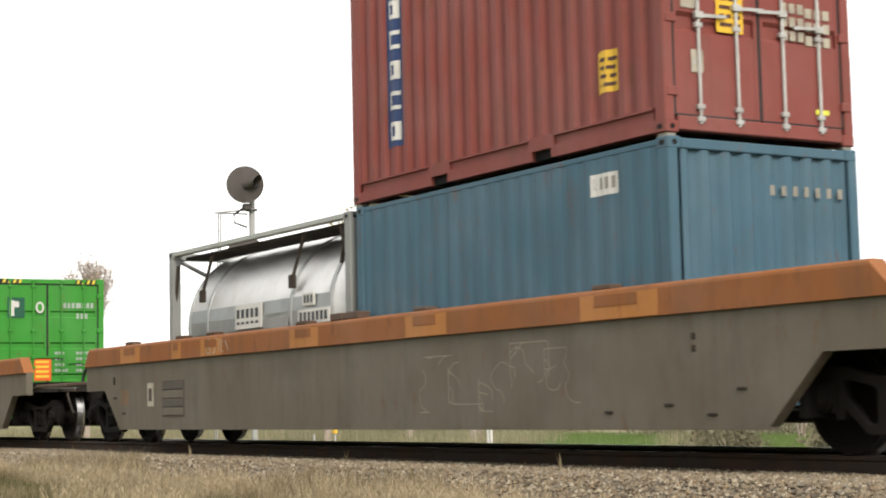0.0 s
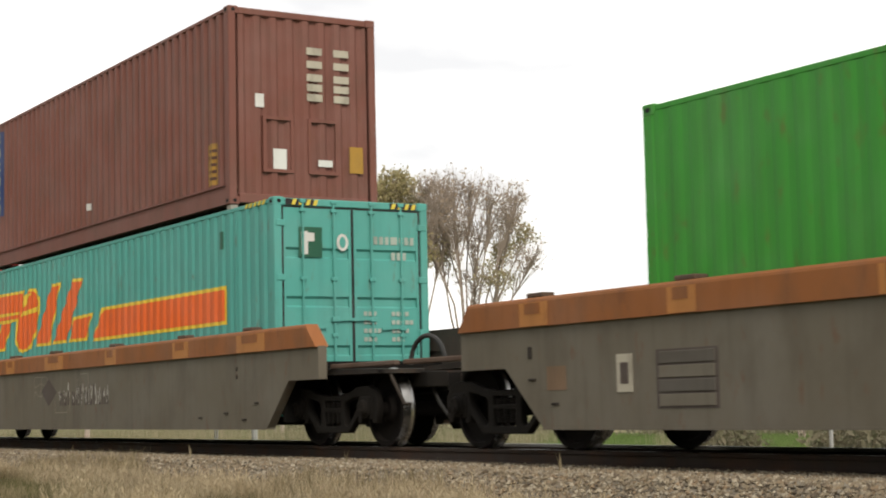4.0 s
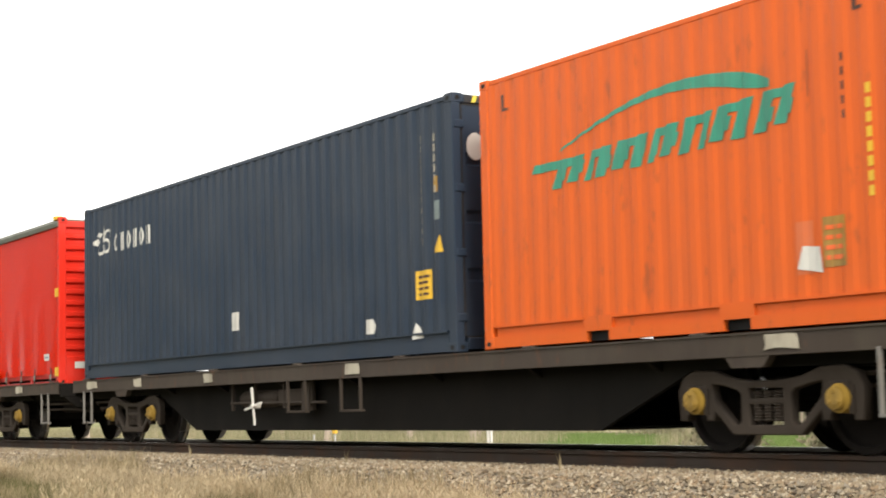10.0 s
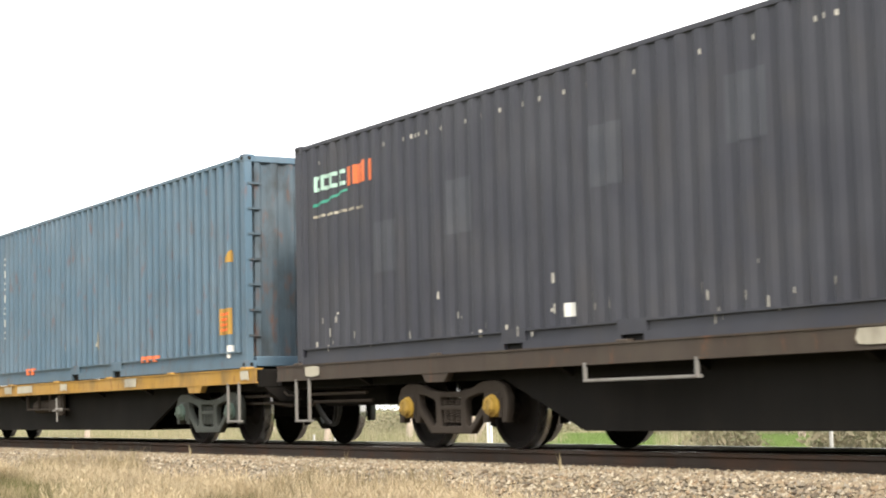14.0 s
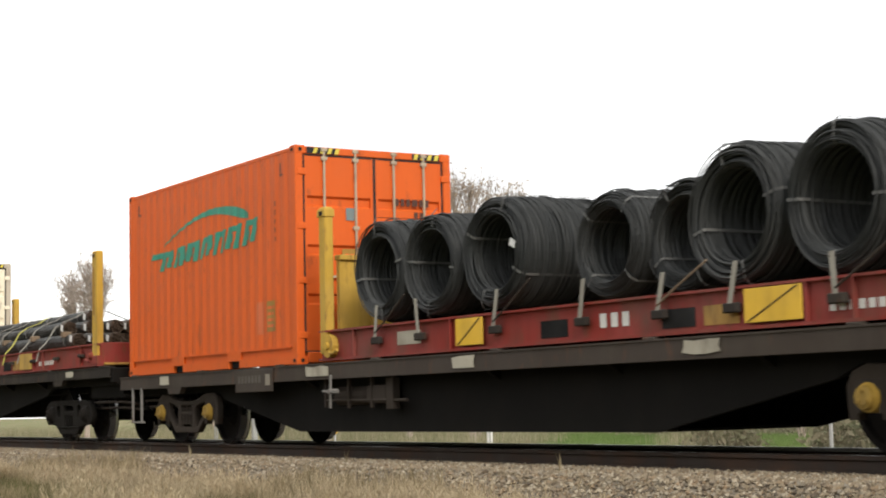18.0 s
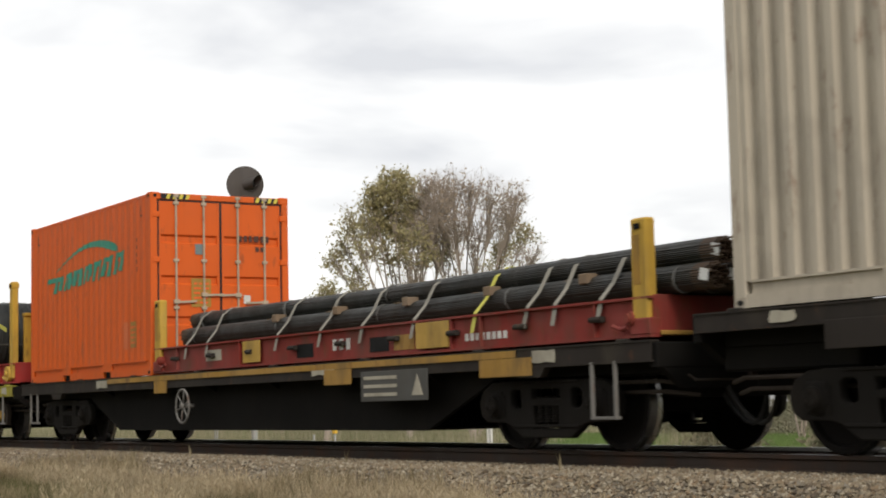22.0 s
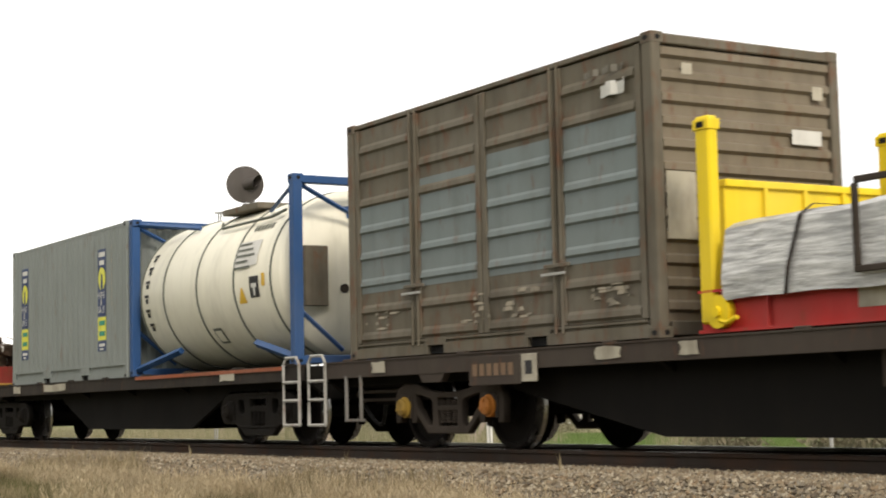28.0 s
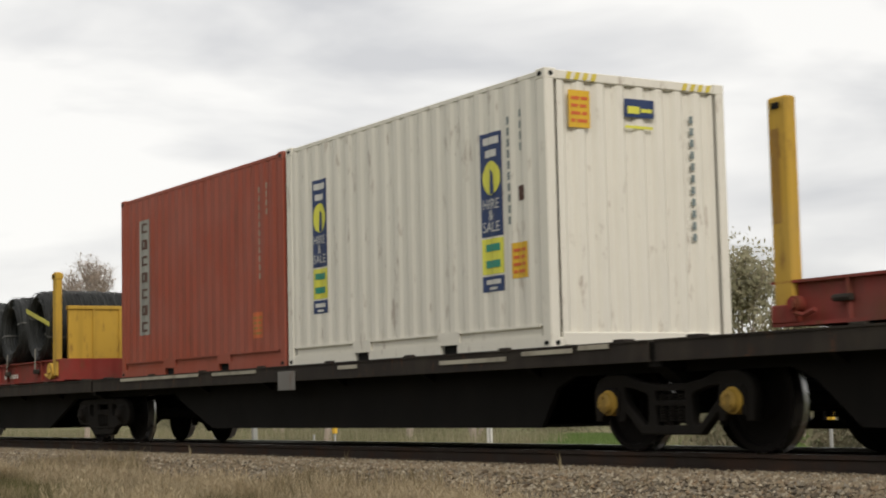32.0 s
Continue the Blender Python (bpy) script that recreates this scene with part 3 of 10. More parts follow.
M_GHOSTRUST = paint("rust_brown_ghost_panel", (0.115, 0.072, 0.050), 0.7, dirt=0.4)
M_LOUVREPALE = paint("faint_grey_print", (0.20, 0.185, 0.155), 0.7, dirt=0.4)
M_LOUVRE = paint("dark_grey_louvre_paint", (0.095, 0.083, 0.067), 0.7, dirt=0.4)
M_GHOST = paint("shadow_of_old_lettering", (0.085, 0.065, 0.055), 0.7, dirt=0.3)


def well_wagon(s0, label, seed, patches, plate=None):
    """A well wagon whose brown top chord starts at s0; 18.36 m long at the chord."""
    length = 18.36
    half = length / 2
    w = train_thing("well_wagon", s0 + half, 0, label, "railway wagon", "wagons of the train")
    rng = random.Random(seed)
    for k in (-1, 1):
        y0, y1 = k * 1.43, k * 1.31
        bm = bmesh.new()
        pts = [(-half, 0.84), (-half, 1.26), (half, 1.26), (half, 0.84), (half - 0.86, 0.84), (half - 1.52, 0.23), (-half + 1.52, 0.23), (-half + 0.86, 0.84)]
        slab(bm, pts, "y", y0, y1)
        part("side_wall", tidy(bm), M_WELLGREY if k < 0 else M_SILL, w)
        bm = bmesh.new()
        pts = [(-half, 1.25), (-half + 0.22, 1.55), (half - 0.30, 1.55), (half, 1.25)]
        slab(bm, pts, "y", k * 1.47, k * 1.28)
        tidy(bm)
        crest = [e for e in bm.edges if e.calc_length() > 10 and min(v.co.z for v in e.verts) > 1.5 and abs(e.verts[0].co.y) > 1.4]
        bmesh.ops.bevel(bm, geom=crest, offset=0.05, segments=3, profile=0.5, affect="EDGES")
        part("top_chord", bm, M_CHORD if k < 0 else M_SILL, w, "rust-brown top chord of the well")
        bm = bmesh.new()
        box(bm, -half + 1.52, half - 1.52, min(y0, y1), max(y0, y1) + 0.0, 0.205, 0.229)
        part("bottom_flange", bm, M_WELLGREY, w)
    for x, l in patches:
        part("primer_patch", boxed(x - s0 - half, x - s0 - half + l, -1.474, -1.4705, 1.256, 1.497), M_CHORDPATCH, w)
        part("bracket_slot", boxed(x - s0 - half + l * 0.2, x - s0 - half + l * 0.75, -1.479, -1.4745, 1.38, 1.49), M_CHORD, w)
        bm = boxed(x - s0 - half + l * 0.1, x - s0 - half + l * 0.1 + 0.3, -1.42, -1.26, 1.55, 1.60, 0.01)
        part("guide_bracket", bm, M_EDGE, w)
    part("well_floor", boxed(-half + 1.7, half - 1.7, -1.30, 1.30, 0.27, 0.36), M_CHASSIS, w)
    for k in (-1, 1):
        bm = bmesh.new()
        slab(bm, [(k * (half - 1.3), 0.30), (k * (half - 1.3), 1.1), (k * (half - 1.22), 1.1), (k * (half - 1.22), 0.30)], "y", -1.3, 1.3)
        part("bulkhead", tidy(bm), M_CHASSIS, w)
        # end platform: a deck plate over the bogie and a tall draft sill
        bm = bmesh.new()
        slab(bm, [(k * (half - 1.25), 1.00), (k * (half + 1.15), 0.93), (k * (half + 1.15), 0.88), (k * (half - 1.25), 0.90)], "y", -1.22, 1.22)
        part("end_platform", tidy(bm), M_SILLDARK, w, "dirty brown end platform")
        bm = bmesh.new()
        slab(bm, [(k * (half - 1.25), 0.90), (k * (half + 1.2), 0.88), (k * (half + 1.2), 0.66), (k * (half - 0.2), 0.62), (k * (half - 1.25), 0.40)], "y", -0.26, 0.26)
        part("draft_sill", tidy(bm), M_CHASSIS, w)
        bm = bmesh.new()
        slab(bm, [(k * (half - 0.9), 1.00), (k * (half + 0.95), 0.95), (k * (half + 0.60), 1.38), (k * (half - 0.9), 1.42)], "y", 0.95, 1.0)
        part("wing_plate", tidy(bm), M_SILL, w)
        coupler(w, k * (half + 1.0), k, 0.80)
        hose(w, k * (half + 1.05), k, 0.70)
        bogie(w, k * (half - 0.35) + (0.05 if k > 0 else -0.05), M_BOGIEDARK, M_BOGIEDARK, 1.04)
    bm = bmesh.new()
    ring = [(half + 1.55 + 0.40 * math.cos(a), -0.75, 0.98 + 0.34 * math.sin(a)) for a in (math.pi * i / 14 for i in range(15))]
    pipe(bm, ring, 0.030, 8)
    part("brake_hose", bm, M_RUBBER, w, "arched black rubber hose between wagons", smooth=True)
    bm = bmesh.new()
    pipe(bm, [(half + 1.05, -1.0, 0.90), (half + 1.22, -1.05, 0.80), (half + 1.50, -1.05, 0.50), (half + 1.62, -1.05, 0.50)], 0.022, 6)
    part("brake_lever", bm, M_BOGIE, w)
    for k in (-1, 1):
        x0, x1 = sorted((k * (half - 0.05), k * (half + 1.60)))
        part("platform_edge", boxed(x0, x1, -1.245, -1.16, 0.965, 1.025, 0.012), M_EDGE, w, "rusty tube along the platform edge")
        x0, x1 = sorted((k * (half + 0.35), k * (half + 1.30)))
        part("draft_box", boxed(x0, x1, -0.62, -0.30, 0.70, 0.90, 0.015), M_BOGIEDARK, w)
    for i in range(2):
        part("bolt_plate", boxed(half - 2.50, half - 2.44, -1.4365, -1.4305, 0.90 + i * 0.11, 0.96 + i * 0.11, 0.003), M_SILLDARK, w)
    # louvre panel, plates, rivets
    for i in range(4):
        part("louvre", boxed(-half + 3.42, -half + 4.20, -1.445, -1.432, 0.42 + i * 0.13, 0.53 + i * 0.13, 0.004), M_LOUVRE if i % 2 else M_WELLGREY, w)
    part("louvre_backing", boxed(-half + 3.38, -half + 4.24, -1.4345, -1.431, 0.40, 0.94), M_GHOST, w)
    part("label_plate", boxed(-half + 2.78, -half + 3.02, -1.438, -1.431, 0.56, 0.92), M_CREAMPLATE, w)
    part("marking", boxed(-half + 2.84, -half + 2.96, -1.4425, -1.4385, 0.64, 0.84), M_GHOST, w)
    part("primer_patch", boxed(-half + 1.62, -half + 1.95, -1.4345, -1.4305, 0.60, 0.84), plate or M_DULLPRIMER, w)
    if plate:
        part("label_plate", boxed(-half + 1.66, -half + 1.97, -1.438, -1.4348, 0.55, 0.69), M_CREAMPLATE, w)
        for k in range(4):
            part("marking", boxed(-half + 1.70 + k * 0.065, -half + 1.74 + k * 0.065, -1.4405, -1.4382, 0.58, 0.66), plate, w)
        part("rust_patch", boxed(-half + 2.45, -half + 2.72, -1.4345, -1.4305, 0.60, 0.92), M_GHOSTRUST, w, "old rust-brown panel")
    for x, z in ((half - 1.9, 0.55), (half - 2.9, 0.42), (half - 2.3, 0.33), (half - 3.8, 0.36), (-half + 1.3, 0.7), (-half + 1.7, 0.45)):
        part("lashing_eye", boxed(x, x + 0.12, -1.448, -1.4305, z, z + 0.025, 0.004), M_SILLDARK, w)
    part("bolt_plate", boxed(-half + 1.30, -half + 1.36, -1.446, -1.4305, 0.93, 1.05, 0.006), M_SILLDARK, w)
    return w


def scribble(w, x, z, wd, ht, seed, mat):
    """A looping chalk line on a side wall."""
    rng = random.Random(seed)
    bm = bmesh.new()
    for _ in range(3):
        px, pz = x + rng.uniform(0, wd), z + rng.uniform(0, ht)
        pts = []
        a = rng.uniform(0, 6)
        for i in range(22):
            a += rng.uniform(-0.9, 1.0)
            px = min(max(px + 0.10 * math.cos(a), x), x + wd)
            pz = min(max(pz + 0.07 * math.sin(a), z), z + ht)
            pts.append((px, -1.4335, pz))
        for p, q in zip(pts, pts[1:]):
            d = Vector(q) - Vector(p)
            if d.length < 0.01:
                continue
            n = Vector((-d.z, 0, d.x)).normalized() * 0.006
            vs = [bm.verts.new(Vector(v)) for v in (Vector(p) + n, Vector(q) + n, Vector(q) - n, Vector(p) - n)]
            bm.faces.new(vs)
    part("chalk_scribble", bm, mat, w, "faint chalk scribble")

# ---- containers ----
M_HAZARD = paint("yellow_hazard_stripe", (0.75, 0.60, 0.08), 0.55, dirt=0.2)
# near-black that stands in for the shade inside holes, pockets and openings
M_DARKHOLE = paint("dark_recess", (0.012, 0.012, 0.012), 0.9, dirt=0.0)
CAST = {}


def casting(mat):
    if mat.name not in CAST:
        bm = boxed(-0.089, 0.089, -0.081, 0.081, -0.059, 0.059, 0.012)
        for pos, sx, sz in ((-0.0815, 0.042, 0.026),):
            slab(bm, [(sx * math.cos(a), sz * math.sin(a)) for a in (2 * math.pi * k / 10 for k in range(10))], "y", pos, pos - 0.002)
        slab(bm, [(0.03 * math.cos(a), 0.028 * math.sin(a)) for a in (2 * math.pi * k / 10 for k in range(10))], "x", 0.0895, 0.0915)
        me = bpy.data.meshes.new("corner_casting")
        bm.to_mesh(me)
        bm.free()
        me.materials.append(mat)
        me.materials.append(M_DARKHOLE)
        # the holes are flat discs, their inner shade painted black
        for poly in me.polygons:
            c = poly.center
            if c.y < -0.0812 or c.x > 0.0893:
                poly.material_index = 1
        CAST[mat.name] = me
    return CAST[mat.name]


class Side:
    """The wave of a corrugated wall, so that markings can follow it."""

    def __init__(self, x0, x1, pitch, depth, face):
        self.x0, self.x1, self.depth, self.face = x0, x1, depth, face
        self.n = max(1, round((x1 - x0) / pitch))
        self.p = (x1 - x0) / self.n

    def breaks(self):
        return [self.x0 + self.p * (i + f) for i in range(self.n) for f in (0.0, 0.30, 0.5, 0.80)] + [self.x1]

    def y(self, x):
        if x <= self.x0 or x >= self.x1 or self.depth == 0:
            return self.face
        u = ((x - self.x0) / self.p) % 1.0
        if u < 0.30:
            f = 0.0
        elif u < 0.5:
            f = (u - 0.30) / 0.20
        elif u < 0.80:
            f = 1.0
        else:
            f = (1.0 - u) / 0.20
        return self.face + self.depth * f


def sheet(side, z0, z1, back=0.06):
    """A corrugated wall sheet with a flat inner lining."""
    bm = bmesh.new()
    xs = side.breaks()
    lo = [bm.verts.new((x, side.y(x), z0)) for x in xs]
    hi = [bm.verts.new((x, side.y(x), z1)) for x in xs]
    for i in range(len(xs) - 1):
        bm.faces.new((lo[i], lo[i + 1], hi[i + 1], hi[i]))
    b = [bm.verts.new(p) for p in ((xs[0], side.face + back, z0), (xs[-1], side.face + back, z0), (xs[-1], side.face + back, z1), (xs[0], side.face + back, z1))]
    bm.faces.new(b[::-1])
    bm.faces.new(lo[::-1] + [b[0], b[1]])
    bm.faces.new(hi + [b[2], b[3]])
    return tidy(bm)


def mark(c, polys, mat, lift=0.004, label="", name="marking"):
    """Flat painted shapes on the near wall of a container, laid over its corrugation."""
    side = c["side"]
    bm = bmesh.new()
    cuts = side.breaks() if side.depth else []
    for i, p in enumerate(polys):
        one = bmesh.new()
        one.faces.new([one.verts.new((x, 0, z)) for x, z in p])
        lo, hi = min(x for x, z in p), max(x for x, z in p)
        for b in cuts:
            if lo < b < hi:
                bmesh.ops.bisect_plane(one, geom=one.verts[:] + one.edges[:] + one.faces[:], plane_co=(b, 0, 0), plane_no=(1, 0, 0), dist=1e-5)
        for f in one.faces:
            bm.faces.new([bm.verts.new((v.co.x, side.y(v.co.x) - lift - 0.0006 * (i % 4), v.co.z)) for v in f.verts])
        one.free()
    for f in bm.faces:
        f.normal_update()
        if f.normal.y > 0:
            f.normal_flip()
    ob = part(name, bm, mat, c["ob"], label)
    if len(polys) > 1:
        ob["kind"] = "stuff"
    return ob


def mark_end(c, polys, mat, lift=0.004, label="", name="marking", proud=0.0):
    """The same on the leading end: outlines in (y, z)."""
    bm = bmesh.new()
    x = c["end_x"] + lift + proud
    for p in polys:
        f = bm.faces.new([bm.verts.new((x, y, z)) for y, z in p])
        f.normal_update()
        if f.normal.x < 0:
            f.normal_flip()
    ob = part(name, bm, mat, c["ob"], label)
    if len(polys) > 1:
        ob["kind"] = "stuff"
    return ob


def container(s0, s1, z0, z1, mat, label, pitch=0.28, depth=0.045, end="doors", pockets=True, rods=None, base=0.16, rail=0.07, name="shipping_container",
              category="shipping container", group="containers on the train", door_bars=4, hazard=True, band=True, side_sheet=True, end_mat=None, cones=0.0):
    """A steel box from s0 to s1 along the train and from z0 to z1."""
    L, H = s1 - s0, z1 - z0
    h = L / 2
    if base == 0.16:
        base = 0.245
    ob = train_thing(name, (s0 + s1) / 2, z0, label, category, group)
    c = {"ob": ob, "L": L, "H": H, "h": h, "mat": mat, "end_x": h - 0.02, "mid": (s0 + s1) / 2, "z0": z0}
    c["side"] = Side(-h + 0.15, h - 0.15, pitch, depth, -1.210)
    rods = rods or M_GALV
    if side_sheet:
        near = part("side_panel", sheet(c["side"], base, H - rail, depth + 0.03), mat, ob)
        again(near, ob, pose(0, 0, 0, 0, 0, 180))
    # corner posts
    for kx in (-1, 1):
        for ky in (-1, 1):
            bm = bmesh.new()
            x0, x1 = sorted((kx * h, kx * (h - 0.16)))
            y0, y1 = sorted((ky * 1.219, ky * 1.10))
            box(bm, x0, x1, y0, y1, 0.10, H - 0.10, 0.012)
            part("corner_post", bm, mat, ob)
    for kx in (-1, 1):
        for ky in (-1, 1):
            for z in (0.059, H - 0.055):
                link_mesh("corner_casting", casting(mat), [mat, M_DARKHOLE], ob, m=pose(kx * (h - 0.088), ky * 1.14, z, 0, 0, 0 if ky < 0 else 180))
    # rails along the top and the bottom
    for ky in (-1, 1):
        y0, y1 = sorted((ky * 1.205, ky * 1.14))
        part("top_rail", boxed(-h + 0.16, h - 0.16, y0, y1, H - rail, H - 0.012, 0.008), mat, ob)
        yo, yi = ky * 1.214, ky * 1.10
        y0, y1 = sorted((yo, yi))
        cuts = [(-1.205, -0.845), (0.845, 1.205)] if pockets else []
        pts = [(-h + 0.16, 0.015)]
        for a, b in cuts:
            pts += [(a, 0.015), (a, 0.115), (b, 0.115), (b, 0.015)]
        low = 0.135 if pockets else base - 0.09
        pts += [(h - 0.16, 0.015), (h - 0.16, low), (-h + 0.16, low)]
        bm = bmesh.new()
        slab(bm, pts, "y", y0, y1)
        rail_part = part("bottom_rail", tidy(bm), mat, ob)
        x = -h + 0.16
        for a, b in cuts + [(h - 0.16, None)]:
            part("rail_web", boxed(x + 0.05, a - 0.05, *sorted((ky * 1.188, yi)), low, base - 0.012), mat, rail_part)
            part("rail_ledge", boxed(x + 0.05, a - 0.05, *sorted((ky * 1.2175, ky * 1.16)), base - 0.012, base + 0.012), mat, rail_part)
            if b is None:
                break
            part("pocket_plate", boxed(a - 0.049, b + 0.049, y0, y1, 0.1355, base + 0.02), mat, rail_part)
            y2, y3 = sorted((ky * 1.16, ky * 1.0))
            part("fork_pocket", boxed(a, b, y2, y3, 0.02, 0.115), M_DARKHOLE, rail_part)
            x = b
    # roof and floor
    roof = Side(-h + 0.2, h - 0.2, 0.21, 0.018, 0.0)
    bm = bmesh.new()
    xs = roof.breaks()
    a = [bm.verts.new((x, -1.15, H - 0.016 - roof.y(x))) for x in xs]
    b = [bm.verts.new((x, 1.15, H - 0.016 - roof.y(x))) for x in xs]
    for i in range(len(xs) - 1):
        bm.faces.new((a[i], a[i + 1], b[i + 1], b[i]))
    box(bm, -h + 0.1, h - 0.1, -1.15, 1.15, H - 0.07, H - 0.05)
    part("roof", tidy(bm), mat, ob)
    part("floor", boxed(-h + 0.1, h - 0.1, -1.12, 1.12, base - 0.06, base - 0.005), M_TIMBER, ob)
    if cones:
        for kx in (-1, 1):
            for ky in (-1, 1):
                x, y = kx * (h - 0.088), ky * 1.14
                part("twist_lock", boxed(x - 0.07, x + 0.07, y - 0.06, y + 0.06, -cones, 0.0, 0.01), M_STRAP, ob, "stacking lock between two containers")
    # trailing end: vertical waves
    es = Side(-1.06, 1.06, 0.265, 0.04, 0.0)
    em = part("end_panel", sheet(es, 0.15, H - 0.10), mat, ob, m=pose(-h + 0.02, 0, 0, 0, 0, -90))
    for z in (0.03, H - 0.11):
        part("end_rail", boxed(-h + 0.005, -h + 0.12, -1.06, 1.06, z, z + 0.10, 0.01), mat, ob)
        part("end_rail", boxed(h - 0.12, h - 0.005, -1.06, 1.06, z, z + (0.14 if z < 1 else 0.10), 0.01), mat, ob)
    if hazard:
        for y in (-1.04, 0.60) if band else ():
            part("hazard_band", boxed(h - 0.012, h - 0.0035, y, y + 0.44, H - 0.103, H - 0.017), M_BLACKMARK, ob, "black ground of the hazard stripes")
        bm = bmesh.new()
        slab(bm, [(0.0, H - 0.10), (0.055, H - 0.10), (0.085, H - 0.02), (0.03, H - 0.02)], "x", h - 0.006, h + 0.001)
        first = part("hazard_stripe", tidy(bm), M_HAZARD, ob, "yellow hazard stripe on the header", pose(0, 0.62, 0))
        for y in (0.73, 0.84, 0.95, -0.62, -0.73, -0.84, -0.95):
            again(first, ob, pose(0, y, 0))
    if end == "waves":
        if end_mat:
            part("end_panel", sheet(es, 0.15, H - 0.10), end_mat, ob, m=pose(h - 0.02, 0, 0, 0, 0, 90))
        else:
            again(em, ob, pose(h - 0.02, 0, 0, 0, 0, 90))
        c["end_x"] = h - 0.02
    elif end == "ribs":
        bm = bmesh.new()
        n = 12
        pts = [(h - 0.06, 0.15)]
        dz = (H - 0.27) / n
        for i in range(n):
            z = 0.15 + i * dz
            pts += [(h - 0.06, z + dz * 0.45), (h - 0.015, z + dz * 0.58), (h - 0.015, z + dz * 0.88), (h - 0.06, z + dz)]
        pts += [(h - 0.12, H - 0.12), (h - 0.12, 0.15)]
        slab(bm, pts, "y", -1.09, 1.09)
        part("end_panel", tidy(bm), end_mat or mat, ob)
        c["end_x"] = h - 0.012
    elif end == "doors":
        doors(c, end_mat or mat, rods, door_bars)
        c["end_x"] = h - 0.018
    elif end == "plain":
        part("end_panel", boxed(h - 0.10, h - 0.03, -1.09, 1.09, 0.15, H - 0.11, 0.006), mat, ob)
        c["end_x"] = h - 0.028
    return c


def doors(c, mat, rods, bars):
    """Two door leaves with pressed panels, lock rods, handles and hinges."""
    h, H, ob = c["h"], c["H"], c["ob"]
    for k in (-1, 1):
        y0, y1 = sorted((k * 0.012, k * 1.085))
        z0, z1 = 0.18, H - 0.125
        bm = bmesh.new()
        n = bars
        dz = (z1 - z0) / n
        pts = [(h - 0.10, z0), (h - 0.026, z0)]
        for i in range(n):
            a = z0 + i * dz
            if i:
                pts += [(h - 0.026, a - dz * 0.06), (h - 0.062, a - dz * 0.02), (h - 0.062, a + dz * 0.12), (h - 0.026, a + dz * 0.17)]
        pts += [(h - 0.026, z1), (h - 0.10, z1)]
        slab(bm, pts, "y", y0 + 0.05, y1 - 0.05)
        leaf = part("door", tidy(bm), mat, ob)
        for y in (y0, y1 - 0.05):
            part("door_stile", boxed(h - 0.10, h - 0.022, y, y + 0.05, z0, z1), mat, leaf)
        bm = bmesh.new()
        box(bm, h - 0.075, h - 0.021, *sorted((k * 0.001, k * 0.022)), z0, z1)
        box(bm, h - 0.075, h - 0.021, *sorted((k * 1.068, k * 1.094)), z0, z1)
        for z in (z0 - 0.012, z1 - 0.010):
            box(bm, h - 0.075, h - 0.0205, y0 + 0.022, y1 - 0.018, z, z + 0.022)
        part("door_gasket", bm, M_RUBBER, leaf, "black rubber door seal")
        for y in (k * 0.30, k * 0.78):
            bm = bmesh.new()
            pipe(bm, [(h - 0.004, y, 0.10), (h - 0.004, y, H - 0.05)], 0.018, 8)
            for z in (0.12, 0.24, H * 0.36, H * 0.62, H - 0.19, H - 0.07):
                box(bm, h - 0.03, h + 0.016, y - 0.045, y + 0.045, z, z + 0.05, 0.006)
            part("lock_rod", tidy(bm), rods, leaf, "galvanised door lock rod")
            bm = bmesh.new()
            z = H * (0.44 if y == k * 0.30 else 0.40)
            yy = sorted((y, y - k * 0.34))
            slab(bm, [(yy[0], z - 0.02), (yy[1], z + 0.0), (yy[1], z + 0.03), (yy[0], z + 0.015)], "x", h + 0.008, h + 0.024)
            box(bm, h - 0.02, h + 0.03, y - 0.05, y + 0.05, z - 0.03, z + 0.04, 0.006)
            part("door_handle", tidy(bm), rods, leaf)
        for i in range(4):
            z = 0.35 + i * (H - 0.75) / 3
            part("hinge", boxed(h - 0.03, h + 0.012, *sorted((k * 1.06, k * 1.19)), z, z + 0.09, 0.008), mat, leaf)


def end_bars(c, y, z, n, mat, w=0.07, h=0.085, gap=0.035, down=True):
    mark_end(c, bar_run(y, z, n, w, h, gap, down), mat)


def decal(c, x, z, w, h, mat, ink, rows=4, seed=1):
    """A warning label with unreadable print as bars."""
    mark(c, [rect(x, x + w, z, z + h)], mat, 0.004)
    rng = random.Random(seed)
    out = []
    dz = h / (rows + 1)
    for r in range(rows):
        zz = z + dz * (r + 0.7)
        a = x + w * 0.12
        while a < x + w * 0.8:
            l = w * rng.uniform(0.15, 0.5)
            out.append(rect(a, min(a + l, x + w * 0.9), zz, zz + dz * 0.45))
            a += l + w * 0.08
    mark(c, out, ink, 0.007)


def decal_end(c, y, z, w, h, mat, ink, rows=4, seed=1, proud=0.0):
    mark_end(c, [rect(y, y + w, z, z + h)], mat, 0.004, proud=proud)
    rng = random.Random(seed)
    out = []
    dz = h / (rows + 1)
    for r in range(rows):
        zz = z + dz * (r + 0.7)
        a = y + w * 0.12
        while a < y + w * 0.8:
            l = w * rng.uniform(0.15, 0.5)
            out.append(rect(a, min(a + l, y + w * 0.9), zz, zz + dz * 0.45))
            a += l + w * 0.08
    mark_end(c, out, ink, 0.007, proud=proud)

